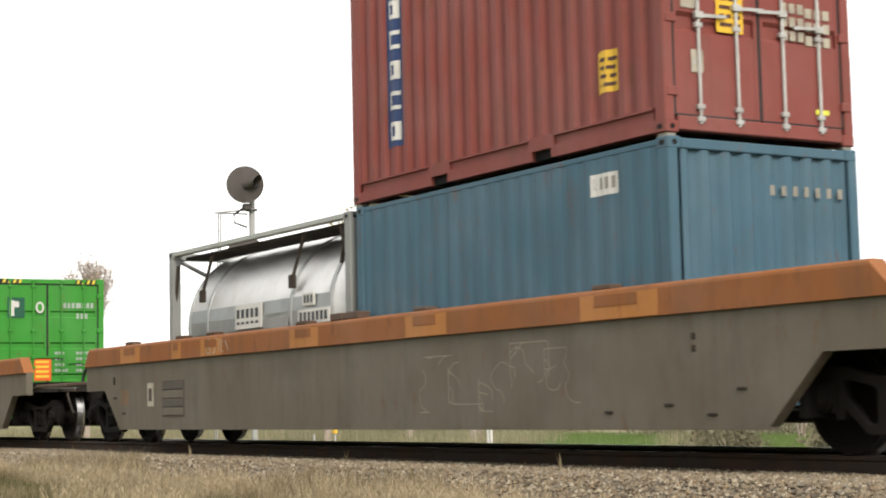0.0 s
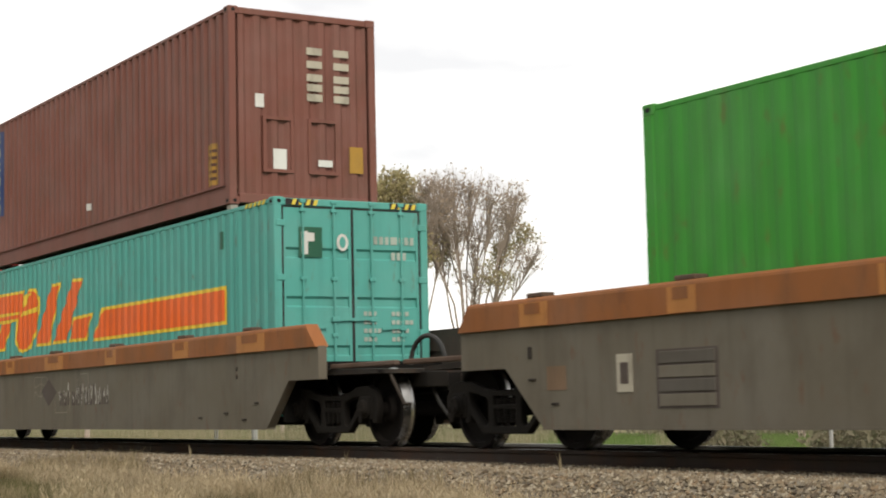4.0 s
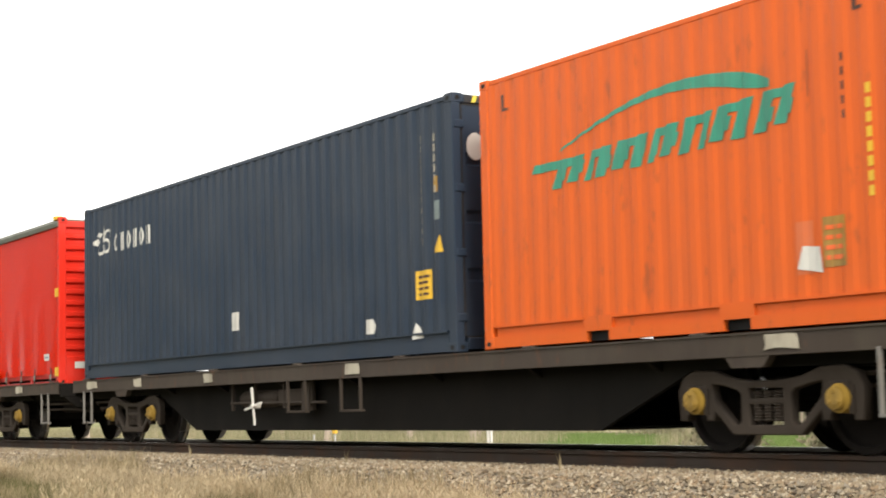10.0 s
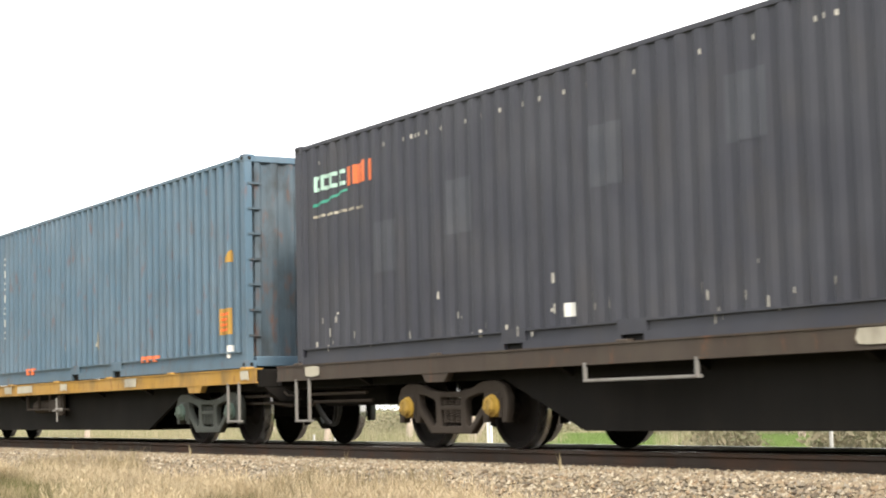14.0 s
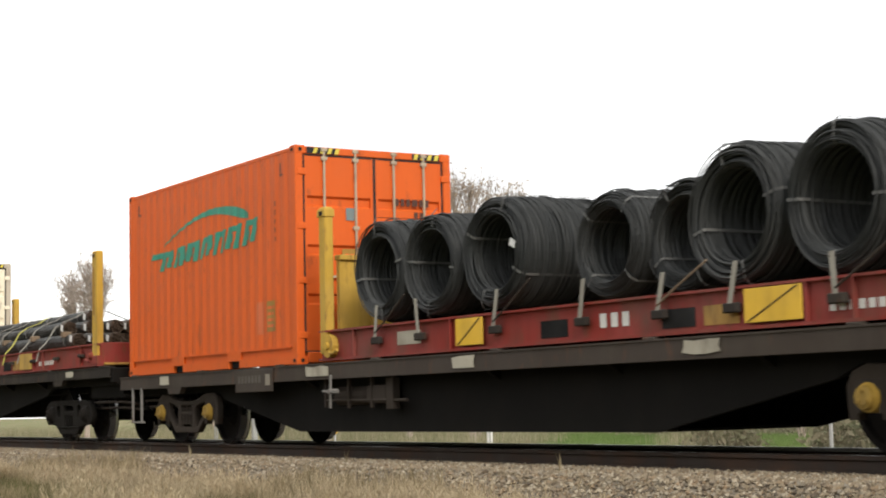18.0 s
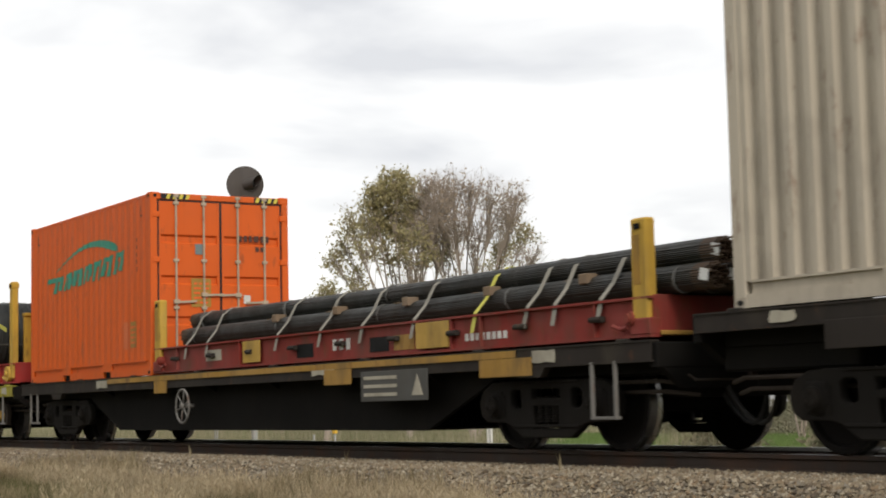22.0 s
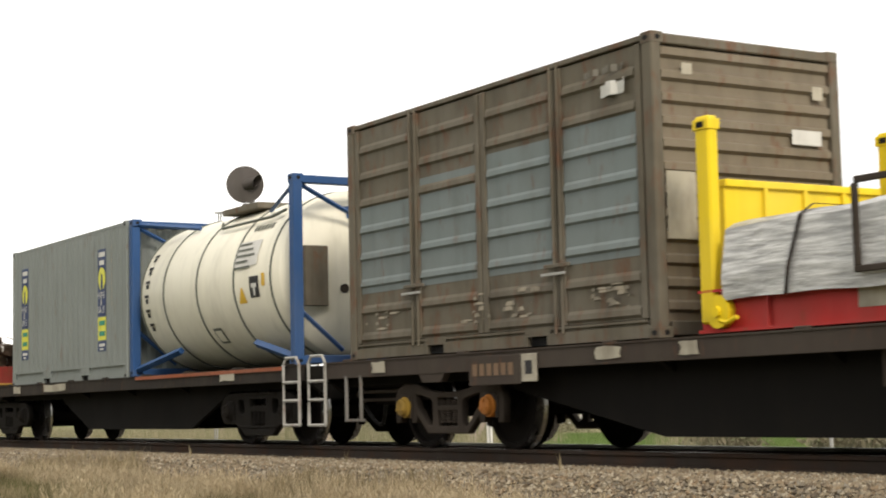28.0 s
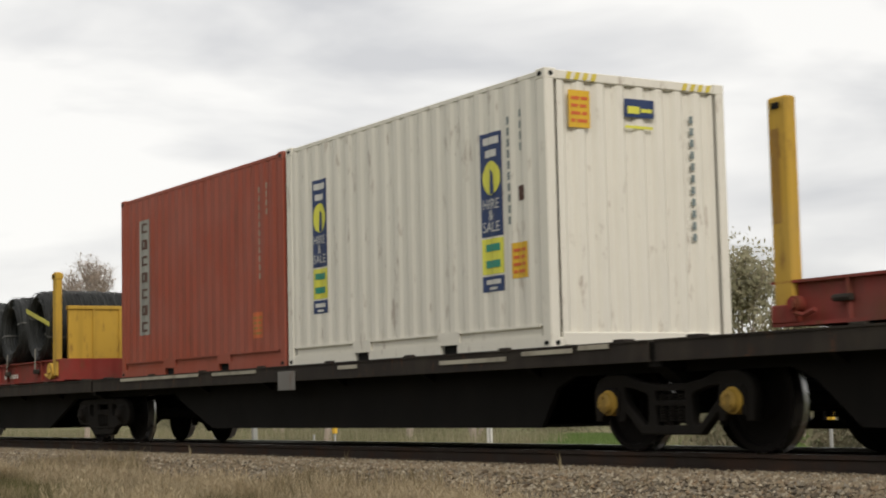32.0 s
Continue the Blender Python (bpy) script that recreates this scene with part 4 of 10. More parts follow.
# ---- the wagons, from the head of the train to its tail ----
well_a = well_wagon(109.05, "grey well wagon with rusty brown top chords and chalk scribbles", 1,
                    [(110.75, 0.85), (112.9, 0.35), (114.0, 0.75), (116.9, 0.8), (119.9, 0.9), (123.3, 1.2)])
well_b = well_wagon(87.39, "grey well wagon with rusty brown top chords", 2,
                    [(88.6, 0.5), (91.0, 0.4), (93.6, 0.45), (96.2, 0.45), (99.0, 0.5), (102.3, 0.7)])
well_c = well_wagon(65.63, "grey well wagon with old peeling lettering and brown top chords", 3,
                    [(66.5, 0.6), (68.6, 0.7), (71.0, 0.5), (73.3, 1.0), (76.4, 0.5), (79.3, 0.6), (81.6, 0.9)], M_CHORDPATCH)
for k in range(5):
    scribble(well_a, 1.9 + k * 0.62, 0.40 + 0.08 * (k % 2), 0.7, 0.62, 40 + k, M_OLDBROWN)

flat_d = flat_wagon(43.85, 64.85, (61.30, 46.14), "brown-grey container flat wagon with yellow axle caps",
                    plate_rows=[(45.0, 0.25), (46.8, 0.3), (50.0, 0.2), (52.6, 0.35), (56.3, 0.35), (59.5, 0.2), (60.3, 0.3), (63.0, 0.35)])
flat_e = flat_wagon(23.25, 43.25, (40.76, 25.60), "dark brown container flat wagon with yellow axle caps", M_SILL,
                    plate_rows=[(24.0, 0.5), (26.2, 0.3), (29.0, 0.3), (33.4, 0.35), (41.0, 0.4)])
flat_f = flat_wagon(-3.05, 22.45, (18.72, 1.03), "long brown container flat wagon with a handbrake wheel",
                    plate_rows=[(-2.2, 0.4), (7.6, 0.45), (8.6, 0.2), (11.8, 0.4), (20.0, 0.4)])
flat_g = flat_wagon(-23.65, -3.72, (-5.85, -20.72), "mustard-yellow container flat wagon with white label plates", M_SILLYELLOW, iron=M_BOGIEGREY, cap=M_CAPGREEN,
                    plate_rows=[(-22.6, 0.5), (-20.0, 0.4), (-18.6, 0.3), (-15.2, 0.45), (-14.4, 0.9), (-11.9, 0.35), (-8.7, 0.5), (-4.2, 0.25)])
flat_h = flat_wagon(-43.75, -24.15, (-26.40, -41.47), "brown container flat wagon with yellow axle caps", belly=0.17, slope=(2.5, 2.5),
                    plate_rows=[(-42.0, 0.35), (-37.0, 0.6), (-33.4, 0.45), (-29.4, 0.5), (-25.6, 0.4)])
flat_i = flat_wagon(-64.42, -44.25, (-46.89, -62.17), "black skeletal flat wagon with deep open side girders", M_SILLDARK, deck_z=1.24, belly=0.41, iron=M_BOGIEDARK,
                    cap=M_BOGIEDARK, open_belly=True, plate_rows=[(-63.4, 0.3), (-58.0, 0.35), (-51.8, 0.4), (-46.4, 0.35)], drop=0.16, slope=(2.85, 3.3))
flat_j = flat_wagon(-84.15, -65.05, (-67.08, -82.12), "black flat wagon with a worn yellow edge and handbrake wheel", M_SILLDARK, iron=M_BOGIEDARK, cap=M_BOGIEDARK,
                    plate_rows=[(-80.0, 0.5), (-72.0, 0.6), (-67.0, 0.4)])
flat_k = flat_wagon(-104.70, -84.80, (-86.89, -101.94), "lime-yellow container flat wagon with yellow axle caps", M_SILLLIME,
                    plate_rows=[(-103.4, 0.4), (-99.6, 0.5), (-95.7, 0.5), (-91.6, 0.6), (-85.4, 0.3)])
flat_l = flat_wagon(-125.05, -105.20, (-107.20, -122.43), "brown container flat wagon with orange and yellow axle caps", belly=0.13, slope=(2.6, 2.6),
                    plate_rows=[(-123.8, 0.3), (-119.3, 0.4), (-118.0, 0.25), (-115.2, 0.5), (-113.0, 1.0), (-108.0, 0.4)])
flat_m = flat_wagon(-138.95, -125.65, (-127.48, -137.0), "black articulated flat wagon with a rusty orange edge", M_SILLDARK, shared=True, belly=0.20,
                    plate_rows=[(-138.0, 0.4), (-136.2, 1.2), (-128.3, 0.5)])
flat_n = flat_wagon(-154.40, -139.05, (-139.5, -153.9), "black articulated flat wagon with a single label plate", M_SILLDARK, shared=True, belly=0.215, slope=(0.6, 0.4),
                    plate_rows=[(-142.4, 0.35)])
flat_o = flat_wagon(-169.65, -154.50, (-155.0, -167.7), "black articulated flat wagon with scraped white edge", M_SILLDARK, shared=True, belly=0.215, slope=(1.25, 0.4),
                    plate_rows=[])
flat_p = flat_wagon(-185.0, -169.75, (-170.2, -183.0), "black articulated flat wagon", M_SILLDARK, shared=True, belly=0.215)
for owner, s, mid, iron, cap in ((flat_m, -127.48, -132.30, M_BOGIEDARK, M_BOGIEDARK), (flat_n, -138.98, -146.725, M_BOGIEDARK, M_BOGIEDARK),
                                 (flat_o, -154.45, -162.075, M_BOGIEDARK, M_CAP), (flat_p, -169.70, -177.375, M_BOGIEDARK, M_BOGIEDARK), (flat_p, -183.0, -177.375, M_BOGIEDARK, M_BOGIEDARK)):
    bogie(owner, s - mid, iron, cap, frame_kind="side_frame" if cap == M_CAP else "plate_frame")

for s, l, z in ((-168.3, 3.2, 1.012), (-164.6, 1.5, 1.005), (-160.7, 0.5, 0.985), (-158.25, 1.35, 0.96), (-156.6, 0.9, 1.0), (-155.6, 0.5, 1.02)):
    part("scraped_edge", boxed(s + 162.075, s + l + 162.075, -1.3165, -1.3125, z - 0.035, z + 0.012), M_CREAMPLATE, flat_o, "scraped pale edge of the sill")

M_CAPORANGE = paint("orange_axle_cap", (0.62, 0.21, 0.02), 0.6, dirt=0.5)
for b in flat_l.children:
    if b.name.startswith("bogie"):
        for o in b.children:
            if o.name.startswith("axle_cap") and o.location.y < 0 and o.location.x * b.location.x < 0:
                o.data = toned("axle_cap", M_CAPORANGE)

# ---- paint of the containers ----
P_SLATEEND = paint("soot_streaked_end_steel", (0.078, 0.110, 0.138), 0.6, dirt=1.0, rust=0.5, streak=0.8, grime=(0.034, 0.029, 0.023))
P_REDBROWN = paint("red_brown_container_paint", (0.245, 0.062, 0.050), 0.55, dirt=0.25, rust=0.12)
P_STEELBLUE = paint("steel_blue_container_paint", (0.066, 0.142, 0.195), 0.55, dirt=0.2, rust=0.08)
P_GREEN = paint("bright_green_container_paint", (0.046, 0.29, 0.036), 0.5, dirt=0.12, rust=0.05)
P_TEAL = paint("teal_container_paint", (0.095, 0.385, 0.335), 0.5, dirt=0.12, rust=0.05)
P_BROWN = paint("dull_brown_container_paint", (0.205, 0.080, 0.060), 0.6, dirt=0.3, rust=0.1)
P_GREYGREEN = paint("faded_grey_green_paint", (0.265, 0.352, 0.328), 0.6, dirt=0.75, rust=0.3, streak=0.55, grime=(0.315, 0.285, 0.20))
P_ORANGE = paint("orange_container_paint", (0.74, 0.126, 0.016), 0.5, dirt=0.10, rust=0.06, fade=0.02, streak=0.10)
P_NAVY = paint("navy_container_paint", (0.021, 0.036, 0.062), 0.5, dirt=0.12, rust=0.0, streak=0.15, fade=0.05)
P_CHARCOAL = paint("charcoal_container_paint", (0.043, 0.045, 0.058), 0.6, dirt=0.15, rust=0.0, streak=0.2, fade=0.06)
P_SLATE = paint("faded_slate_blue_paint", (0.092, 0.150, 0.205), 0.5, dirt=0.25, rust=0.2)
P_WHITE = paint("clean_cream_white_paint", (0.82, 0.82, 0.77), 0.45, dirt=0.04, streak=0.08)
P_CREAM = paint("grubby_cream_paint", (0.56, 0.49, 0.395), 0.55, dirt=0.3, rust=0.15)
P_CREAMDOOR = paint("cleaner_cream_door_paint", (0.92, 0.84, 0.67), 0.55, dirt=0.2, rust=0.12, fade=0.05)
P_BLUE = paint("mid_blue_container_paint", (0.026, 0.100, 0.215), 0.5, dirt=0.12, rust=0.04)
P_KHAKI = paint("weathered_khaki_paint", (0.150, 0.130, 0.096), 0.7, dirt=0.55, rust=0.6, streak=0.6, grime=(0.05, 0.04, 0.028))
P_KHAKIBLUE = paint("faded_blue_grey_band", (0.20, 0.235, 0.235), 0.7, dirt=0.3, rust=0.15)
P_GREY = paint("plain_grey_container_paint", (0.25, 0.275, 0.262), 0.5, dirt=0.1, rust=0.03)
P_IVORY = paint("ivory_container_paint", (0.86, 0.825, 0.73), 0.5, dirt=0.05, rust=0.05, streak=0.10, fade=0.05)
P_OXIDE = paint("oxide_red_container_paint", (0.36, 0.085, 0.050), 0.55, dirt=0.12, rust=0.06)

M_CREAMROD = paint("cream_grey_lock_rod", (0.50, 0.40, 0.29), 0.55, dirt=0.35, rust=0.2)
redtop = container(118.24, 124.40, 2.985, 5.86, P_REDBROWN, "red-brown steel container stacked on a blue one, doors closed", door_bars=3, cones=0.05)
blue_a = container(118.30, 124.42, 0.36, 2.945, P_STEELBLUE, "steel-blue container sitting in a well wagon", end="waves", hazard=False, pitch=0.29, depth=0.014)
green = container(90.41, 102.64, 0.37, 3.28, P_GREEN, "bright green long container with dark sign panel in a well wagon", rods=P_GREEN, pockets=False, depth=0.014)
teal = container(67.44, 82.32, 0.37, 3.37, P_TEAL, "teal long container with orange emblem in a well wagon", rods=P_TEAL, pockets=False, depth=0.024)
brown = container(68.69, 80.88, 3.43, 6.35, P_BROWN, "dull brown long container stacked on a teal one", pockets=False, base=0.30, end="waves", hazard=False, cones=0.10)
greyg = container(44.04, 50.19, 1.07, 4.03, P_GREYGREEN, "faded grey-green container with blue paint patches and rust", pitch=0.40, depth=0.05, end="waves", hazard=False)
orange_a = container(36.45, 42.60, 1.06, 4.015, P_ORANGE, "orange container with a sea-green swoosh emblem", end="waves", depth=0.013, band=False)
navy = container(23.61, 35.87, 1.06, 4.015, P_NAVY, "navy-blue long container with a white emblem", pockets=False, depth=0.025)
charcoal = container(-2.61, 9.67, 1.00, 3.94, P_CHARCOAL, "charcoal long container with a pale vertical sign", depth=0.03)
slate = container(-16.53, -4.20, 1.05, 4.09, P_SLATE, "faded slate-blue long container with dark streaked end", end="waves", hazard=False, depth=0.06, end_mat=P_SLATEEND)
white_a = container(-23.02, -16.88, 1.05, 3.94, P_WHITE, "clean cream-white container on a mustard flat wagon", depth=0.012)
orange_b = container(-43.55, -37.43, 1.05, 3.99, P_ORANGE, "orange container with a sea-green swoosh emblem", depth=0.013, rods=M_CREAMROD)
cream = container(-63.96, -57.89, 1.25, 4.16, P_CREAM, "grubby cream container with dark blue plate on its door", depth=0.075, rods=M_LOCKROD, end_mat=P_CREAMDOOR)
orange_c = container(-83.86, -77.77, 1.045, 3.98, P_ORANGE, "orange container with a sea-green swoosh emblem", depth=0.013, rods=M_CREAMROD)
blue_b = container(-103.89, -97.86, 1.10, 4.00, P_BLUE, "mid-blue container with a white vertical sign", depth=0.03)
grey_b = container(-138.39, -132.21, 1.02, 3.63, P_GREY, "plain grey container with two blue and yellow signs", end="waves", hazard=False, depth=0.007)
ivory = container(-162.28, -156.18, 1.03, 3.96, P_IVORY, "ivory container with blue and yellow signs", end="waves", pitch=0.30, depth=0.014, band=False)
oxide = container(-168.48, -162.37, 1.03, 3.955, P_OXIDE, "oxide-red container with a grey vertical sign", end="waves", hazard=False, depth=0.014)

# ---- curtain-sided boxes ----
P_CURTAIN = cloth("dull_red_curtain", (0.205, 0.040, 0.034), 0.55, 0.6, 0.10)
P_CURTAINRED = cloth("bright_red_curtain", (0.70, 0.017, 0.004), 0.27, 0.06, 0.22)
P_BOXRED = paint("red_box_paint", (0.44, 0.042, 0.034), 0.5, dirt=0.15, rust=0.05)
P_RAILRED = paint("dull_dark_red_rail_paint", (0.235, 0.026, 0.022), 0.65, dirt=0.6, rust=0.5)
P_BOXREDNEW = paint("glossy_red_box_paint", (0.72, 0.028, 0.014), 0.4, dirt=0.06)
P_ROOFGREY = paint("grey_green_roof_rail", (0.135, 0.145, 0.120), 0.6, dirt=0.3)


def curtain_box(s0, s1, z0, z1, curtain, steelwork, label, end, seed, lower=0.34, low_mat=None, strap_mat=M_STRAP):
    L, H = s1 - s0, z1 - z0
    h = L / 2
    ob = train_thing("curtain_sided_container", (s0 + s1) / 2, z0, label, "container", "containers on the train")
    c = {"ob": ob, "L": L, "H": H, "h": h, "mid": (s0 + s1) / 2, "z0": z0, "end_x": h - 0.01, "side": Side(-h, h, 1.0, 0.0, -1.222)}
    # the curtain: a sheet with soft pleats and a scalloped pull at the bottom
    for ky in (-1, 1):
        bm = bmesh.new()
        nx, nz = 96, 14
        rows = []
        for i in range(nx + 1):
            x = -h + 0.10 + (L - 0.20) * i / nx
            col = []
            for j in range(nz + 1):
                v = j / nz
                z = lower + (H - 0.15 - lower) * v
                near_edge = max(0.0, 1 - min(i, nx - i) / 7.0)
                dent = 0.016 * noise.noise((x * 0.55 + seed, v * 1.6, ky)) + 0.010 * noise.noise((x * 1.7, v * 3.0, seed)) * (1 - v)
                dent += 0.012 * math.sin(x * 7.5 + seed) * (1 - v) ** 4 + 0.013 * near_edge * math.sin(v * 34 + x * (15 if x > 0 else -15))
                col.append(bm.verts.new((x, ky * (1.205 + dent), z)))
            rows.append(col)
        for i in range(nx):
            for j in range(nz):
                bm.faces.new((rows[i][j], rows[i + 1][j], rows[i + 1][j + 1], rows[i][j + 1]))
        part("curtain", tidy(bm), curtain, ob, "tensioned fabric side curtain", smooth=True)
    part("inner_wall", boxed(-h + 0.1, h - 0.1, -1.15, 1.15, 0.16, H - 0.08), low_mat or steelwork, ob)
    for ky in (-1, 1):
        bm = bmesh.new()
        pts = [(ky * 1.16, H - 0.16), (ky * 1.235, H - 0.16), (ky * 1.245, H - 0.08), (ky * 1.20, H - 0.02), (ky * 1.10, H)]
        slab(bm, pts, "x", -h + 0.02, h - 0.02)
        part("roof_rail", tidy(bm), P_ROOFGREY, ob, "grey-green roof edge rail")
        bm = bmesh.new()
        y0, y1 = sorted((ky * 1.215, ky * 1.10))
        box(bm, -h + 0.08, h - 0.08, y0, y1, 0.0, 0.075, 0.006)
        box(bm, -h + 0.08, h - 0.08, min(ky * 1.20, ky * 1.15), max(ky * 1.20, ky * 1.15), lower - 0.07, lower + 0.02)
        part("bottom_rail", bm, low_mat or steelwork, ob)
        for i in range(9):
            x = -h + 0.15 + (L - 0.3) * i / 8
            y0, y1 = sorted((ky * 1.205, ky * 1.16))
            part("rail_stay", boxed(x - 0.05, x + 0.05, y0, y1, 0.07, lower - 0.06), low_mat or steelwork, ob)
        for kx in (-1, 1):
            x0, x1 = sorted((kx * h, kx * (h - 0.11)))
            y0, y1 = sorted((ky * 1.219, ky * 1.08))
            part("corner_post", boxed(x0, x1, y0, y1, 0.10, H - 0.09, 0.015), steelwork, ob)
            for z in (0.059, H - 0.04):
                link_mesh("corner_casting", casting(steelwork), [steelwork, M_DARKHOLE], ob, m=pose(kx * (h - 0.088), ky * 1.14, z, 0, 0, 0 if ky < 0 else 180))
    part("roof", boxed(-h + 0.05, h - 0.05, -1.14, 1.14, H - 0.05, H - 0.015), P_ROOFGREY, ob)
    part("floor", boxed(-h + 0.05, h - 0.05, -1.13, 1.13, 0.02, 0.15), M_CHASSIS, ob)
    part("end_panel", boxed(-h + 0.01, -h + 0.07, -1.09, 1.09, 0.02, H - 0.06), steelwork, ob)
    # buckle straps from the hem to the rail
    n = 14
    rng = random.Random(seed)
    for i in range(n):
        x = -h + 0.45 + (L - 0.9) * i / (n - 1) + rng.uniform(-0.08, 0.08)
        bm = bmesh.new()
        lean = rng.uniform(-0.05, 0.05)
        slab(bm, [(x, 0.05), (x + 0.045, 0.05), (x + 0.045 + lean, lower + 0.12), (x + lean, lower + 0.12)], "y", -1.232, -1.226)
        strap = part("curtain_strap", tidy(bm), strap_mat, ob)
        part("buckle", boxed(x - 0.006 + lean, x + 0.051 + lean, -1.246, -1.232, lower - 0.10, lower + 0.0, 0.006), M_DULLSTEEL, strap, "steel over-centre buckle")
    if end == "flat":
        part("end_wall", boxed(h - 0.07, h - 0.012, -1.09, 1.09, 0.02, H - 0.05, 0.006), steelwork, ob)
        for y in (-1.0, 1.0):
            part("roof_knob", boxed(h - 0.12, h - 0.02, y - 0.05, y + 0.05, H - 0.05, H + 0.015, 0.01), steelwork, ob)
        c["end_x"] = h - 0.011
    else:
        bm = bmesh.new()
        n = 12
        z0e, z1e = 0.50, H - 0.10
        dz = (z1e - z0e) / n
        pts = [(h - 0.02, 0.02), (h - 0.02, z0e)]
        for i in range(n):
            z = z0e + i * dz
            pts += [(h - 0.075, z + dz * 0.12), (h - 0.075, z + dz * 0.55), (h - 0.02, z + dz * 0.72), (h - 0.02, z + dz)]
        pts += [(h - 0.02, H - 0.05), (h - 0.10, H - 0.05), (h - 0.10, 0.02)]
        slab(bm, pts, "y", -1.09, 1.09)
        part("end_wall", tidy(bm), steelwork, ob)
        c["end_x"] = h - 0.016
    return c


# darker copy of the box red: shade below the hem put into colour
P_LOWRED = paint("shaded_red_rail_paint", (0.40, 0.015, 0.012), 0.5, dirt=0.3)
curtain_a = curtain_box(50.74, 63.11, 1.05, 4.12, P_CURTAIN, P_BOXRED, "long box with dull red side curtains and bright red end", "flat", 3, 0.34, P_RAILRED, M_SILLDARK)
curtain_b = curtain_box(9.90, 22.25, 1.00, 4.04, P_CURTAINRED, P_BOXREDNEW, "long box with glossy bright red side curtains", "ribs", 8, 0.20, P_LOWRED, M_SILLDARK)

# ---- tank containers ----
P_FRAMEGREY = paint("grey_tank_frame_paint", (0.30, 0.31, 0.30), 0.5, dirt=0.3)
P_FRAMEBLUE = paint("blue_tank_frame_paint", (0.030, 0.090, 0.24), 0.5, dirt=0.15)
P_RAILGREY = paint("pale_grey_rail_paint", (0.46, 0.48, 0.455), 0.5, dirt=0.3)
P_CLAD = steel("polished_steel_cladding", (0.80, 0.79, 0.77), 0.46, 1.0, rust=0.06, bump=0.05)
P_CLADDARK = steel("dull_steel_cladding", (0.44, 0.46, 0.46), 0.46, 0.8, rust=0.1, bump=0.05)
P_TANKCREAM = paint("cream_tank_paint", (0.90, 0.86, 0.72), 0.45, dirt=0.22, streak=0.3, grime=(0.34, 0.30, 0.22))


def barrel(x0, x1, r, dish, z, n=48):
    prof = [(x0 - dish, 0.0), (x0 - dish * 0.93, r * 0.35), (x0 - dish * 0.72, r * 0.65), (x0 - dish * 0.36, r * 0.88), (x0 - 0.04, r * 0.985), (x0, r)]
    prof += [(x1, r), (x1 + 0.04, r * 0.985), (x1 + dish * 0.36, r * 0.88), (x1 + dish * 0.72, r * 0.65), (x1 + dish * 0.93, r * 0.35), (x1 + dish, 0.0)]
    bm = bmesh.new()
    lathe(bm, prof, "x", n, (0, 0, z))
    return tidy(bm)


def hoop(x, r, z, w=0.05, n=48):
    bm = bmesh.new()
    lathe(bm, [(x - w / 2, r), (x - w / 2, r + 0.014), (x + w / 2, r + 0.014), (x + w / 2, r)], "x", n, (0, 0, z))
    return tidy(bm)


def strut(bm, p, q, w=0.05):
    pipe(bm, [p, q], w, 4)


def tank(s0, s1, z0, z1, frame_mat, label, beam):
    L, H = s1 - s0, z1 - z0
    h = L / 2
    ob = train_thing("tank_container", (s0 + s1) / 2, z0, label, "tank container", "containers on the train")
    c = {"ob": ob, "h": h, "H": H, "mid": (s0 + s1) / 2, "z0": z0}
    for kx in (-1, 1):
        for ky in (-1, 1):
            x0, x1 = sorted((kx * h, kx * (h - 0.15)))
            y0, y1 = sorted((ky * 1.219, ky * 1.08))
            part("frame_post", boxed(x0, x1, y0, y1, 0.10, H - 0.10, 0.012), frame_mat, ob)
            for z in (0.059, H - 0.059):
                link_mesh("corner_casting", casting(frame_mat), [frame_mat, M_DARKHOLE], ob, m=pose(kx * (h - 0.088), ky * 1.14, z, 0, 0, 0 if ky < 0 else 180))
            bm = bmesh.new()
            strut(bm, (kx * (h - 0.12), ky * 1.13, 0.10), (kx * (h - 1.65), ky * 1.0, 0.36 if not beam else 0.30), 0.06)
            part("frame_brace", tidy(bm), frame_mat, ob)
            bm = bmesh.new()
            strut(bm, (kx * (h - 0.08), ky * 1.12, H - 0.12), (kx * (h - 0.10), ky * 0.25, H * 0.5 + 0.75), 0.035)
            part("end_brace", tidy(bm), frame_mat, ob)
            bm = bmesh.new()
            strut(bm, (kx * (h - 0.08), ky * 1.12, 0.75), (kx * (h - 0.10), ky * 0.45, 0.20), 0.035)
            part("end_brace", tidy(bm), frame_mat, ob)
        for z in (0.02, H - 0.13):
            x0, x1 = sorted((kx * h, kx * (h - 0.13)))
            part("frame_beam", boxed(x0, x1, -1.08, 1.08, z, z + 0.11, 0.01), frame_mat, ob)
        if not beam:
            for ky in (-1, 1):
                bm = bmesh.new()
                strut(bm, (kx * (h - 0.1), ky * 1.12, H - 0.08), (kx * (h - 1.75), ky * 0.70, H - 0.30), 0.035)
                part("top_brace", tidy(bm), frame_mat, ob)
    for ky in (-1, 1):
        y0, y1 = sorted((ky * 1.20, ky * 1.09))
        if beam:
            part("bottom_rail", boxed(-h + 0.14, h - 0.14, y0, y1, 0.03, 0.13, 0.008), frame_mat, ob)
            part("top_rail", boxed(-h + 0.14, h - 0.14, y0, y1, H - 0.075, H - 0.005, 0.008), P_RAILGREY, ob)
            part("walkway", boxed(-h + 0.3, h - 0.3, *sorted((ky * 1.06, ky * 0.55)), H - 0.14, H - 0.10), M_SILLDARK, ob, "dark grating walkway over the tank")
    return c


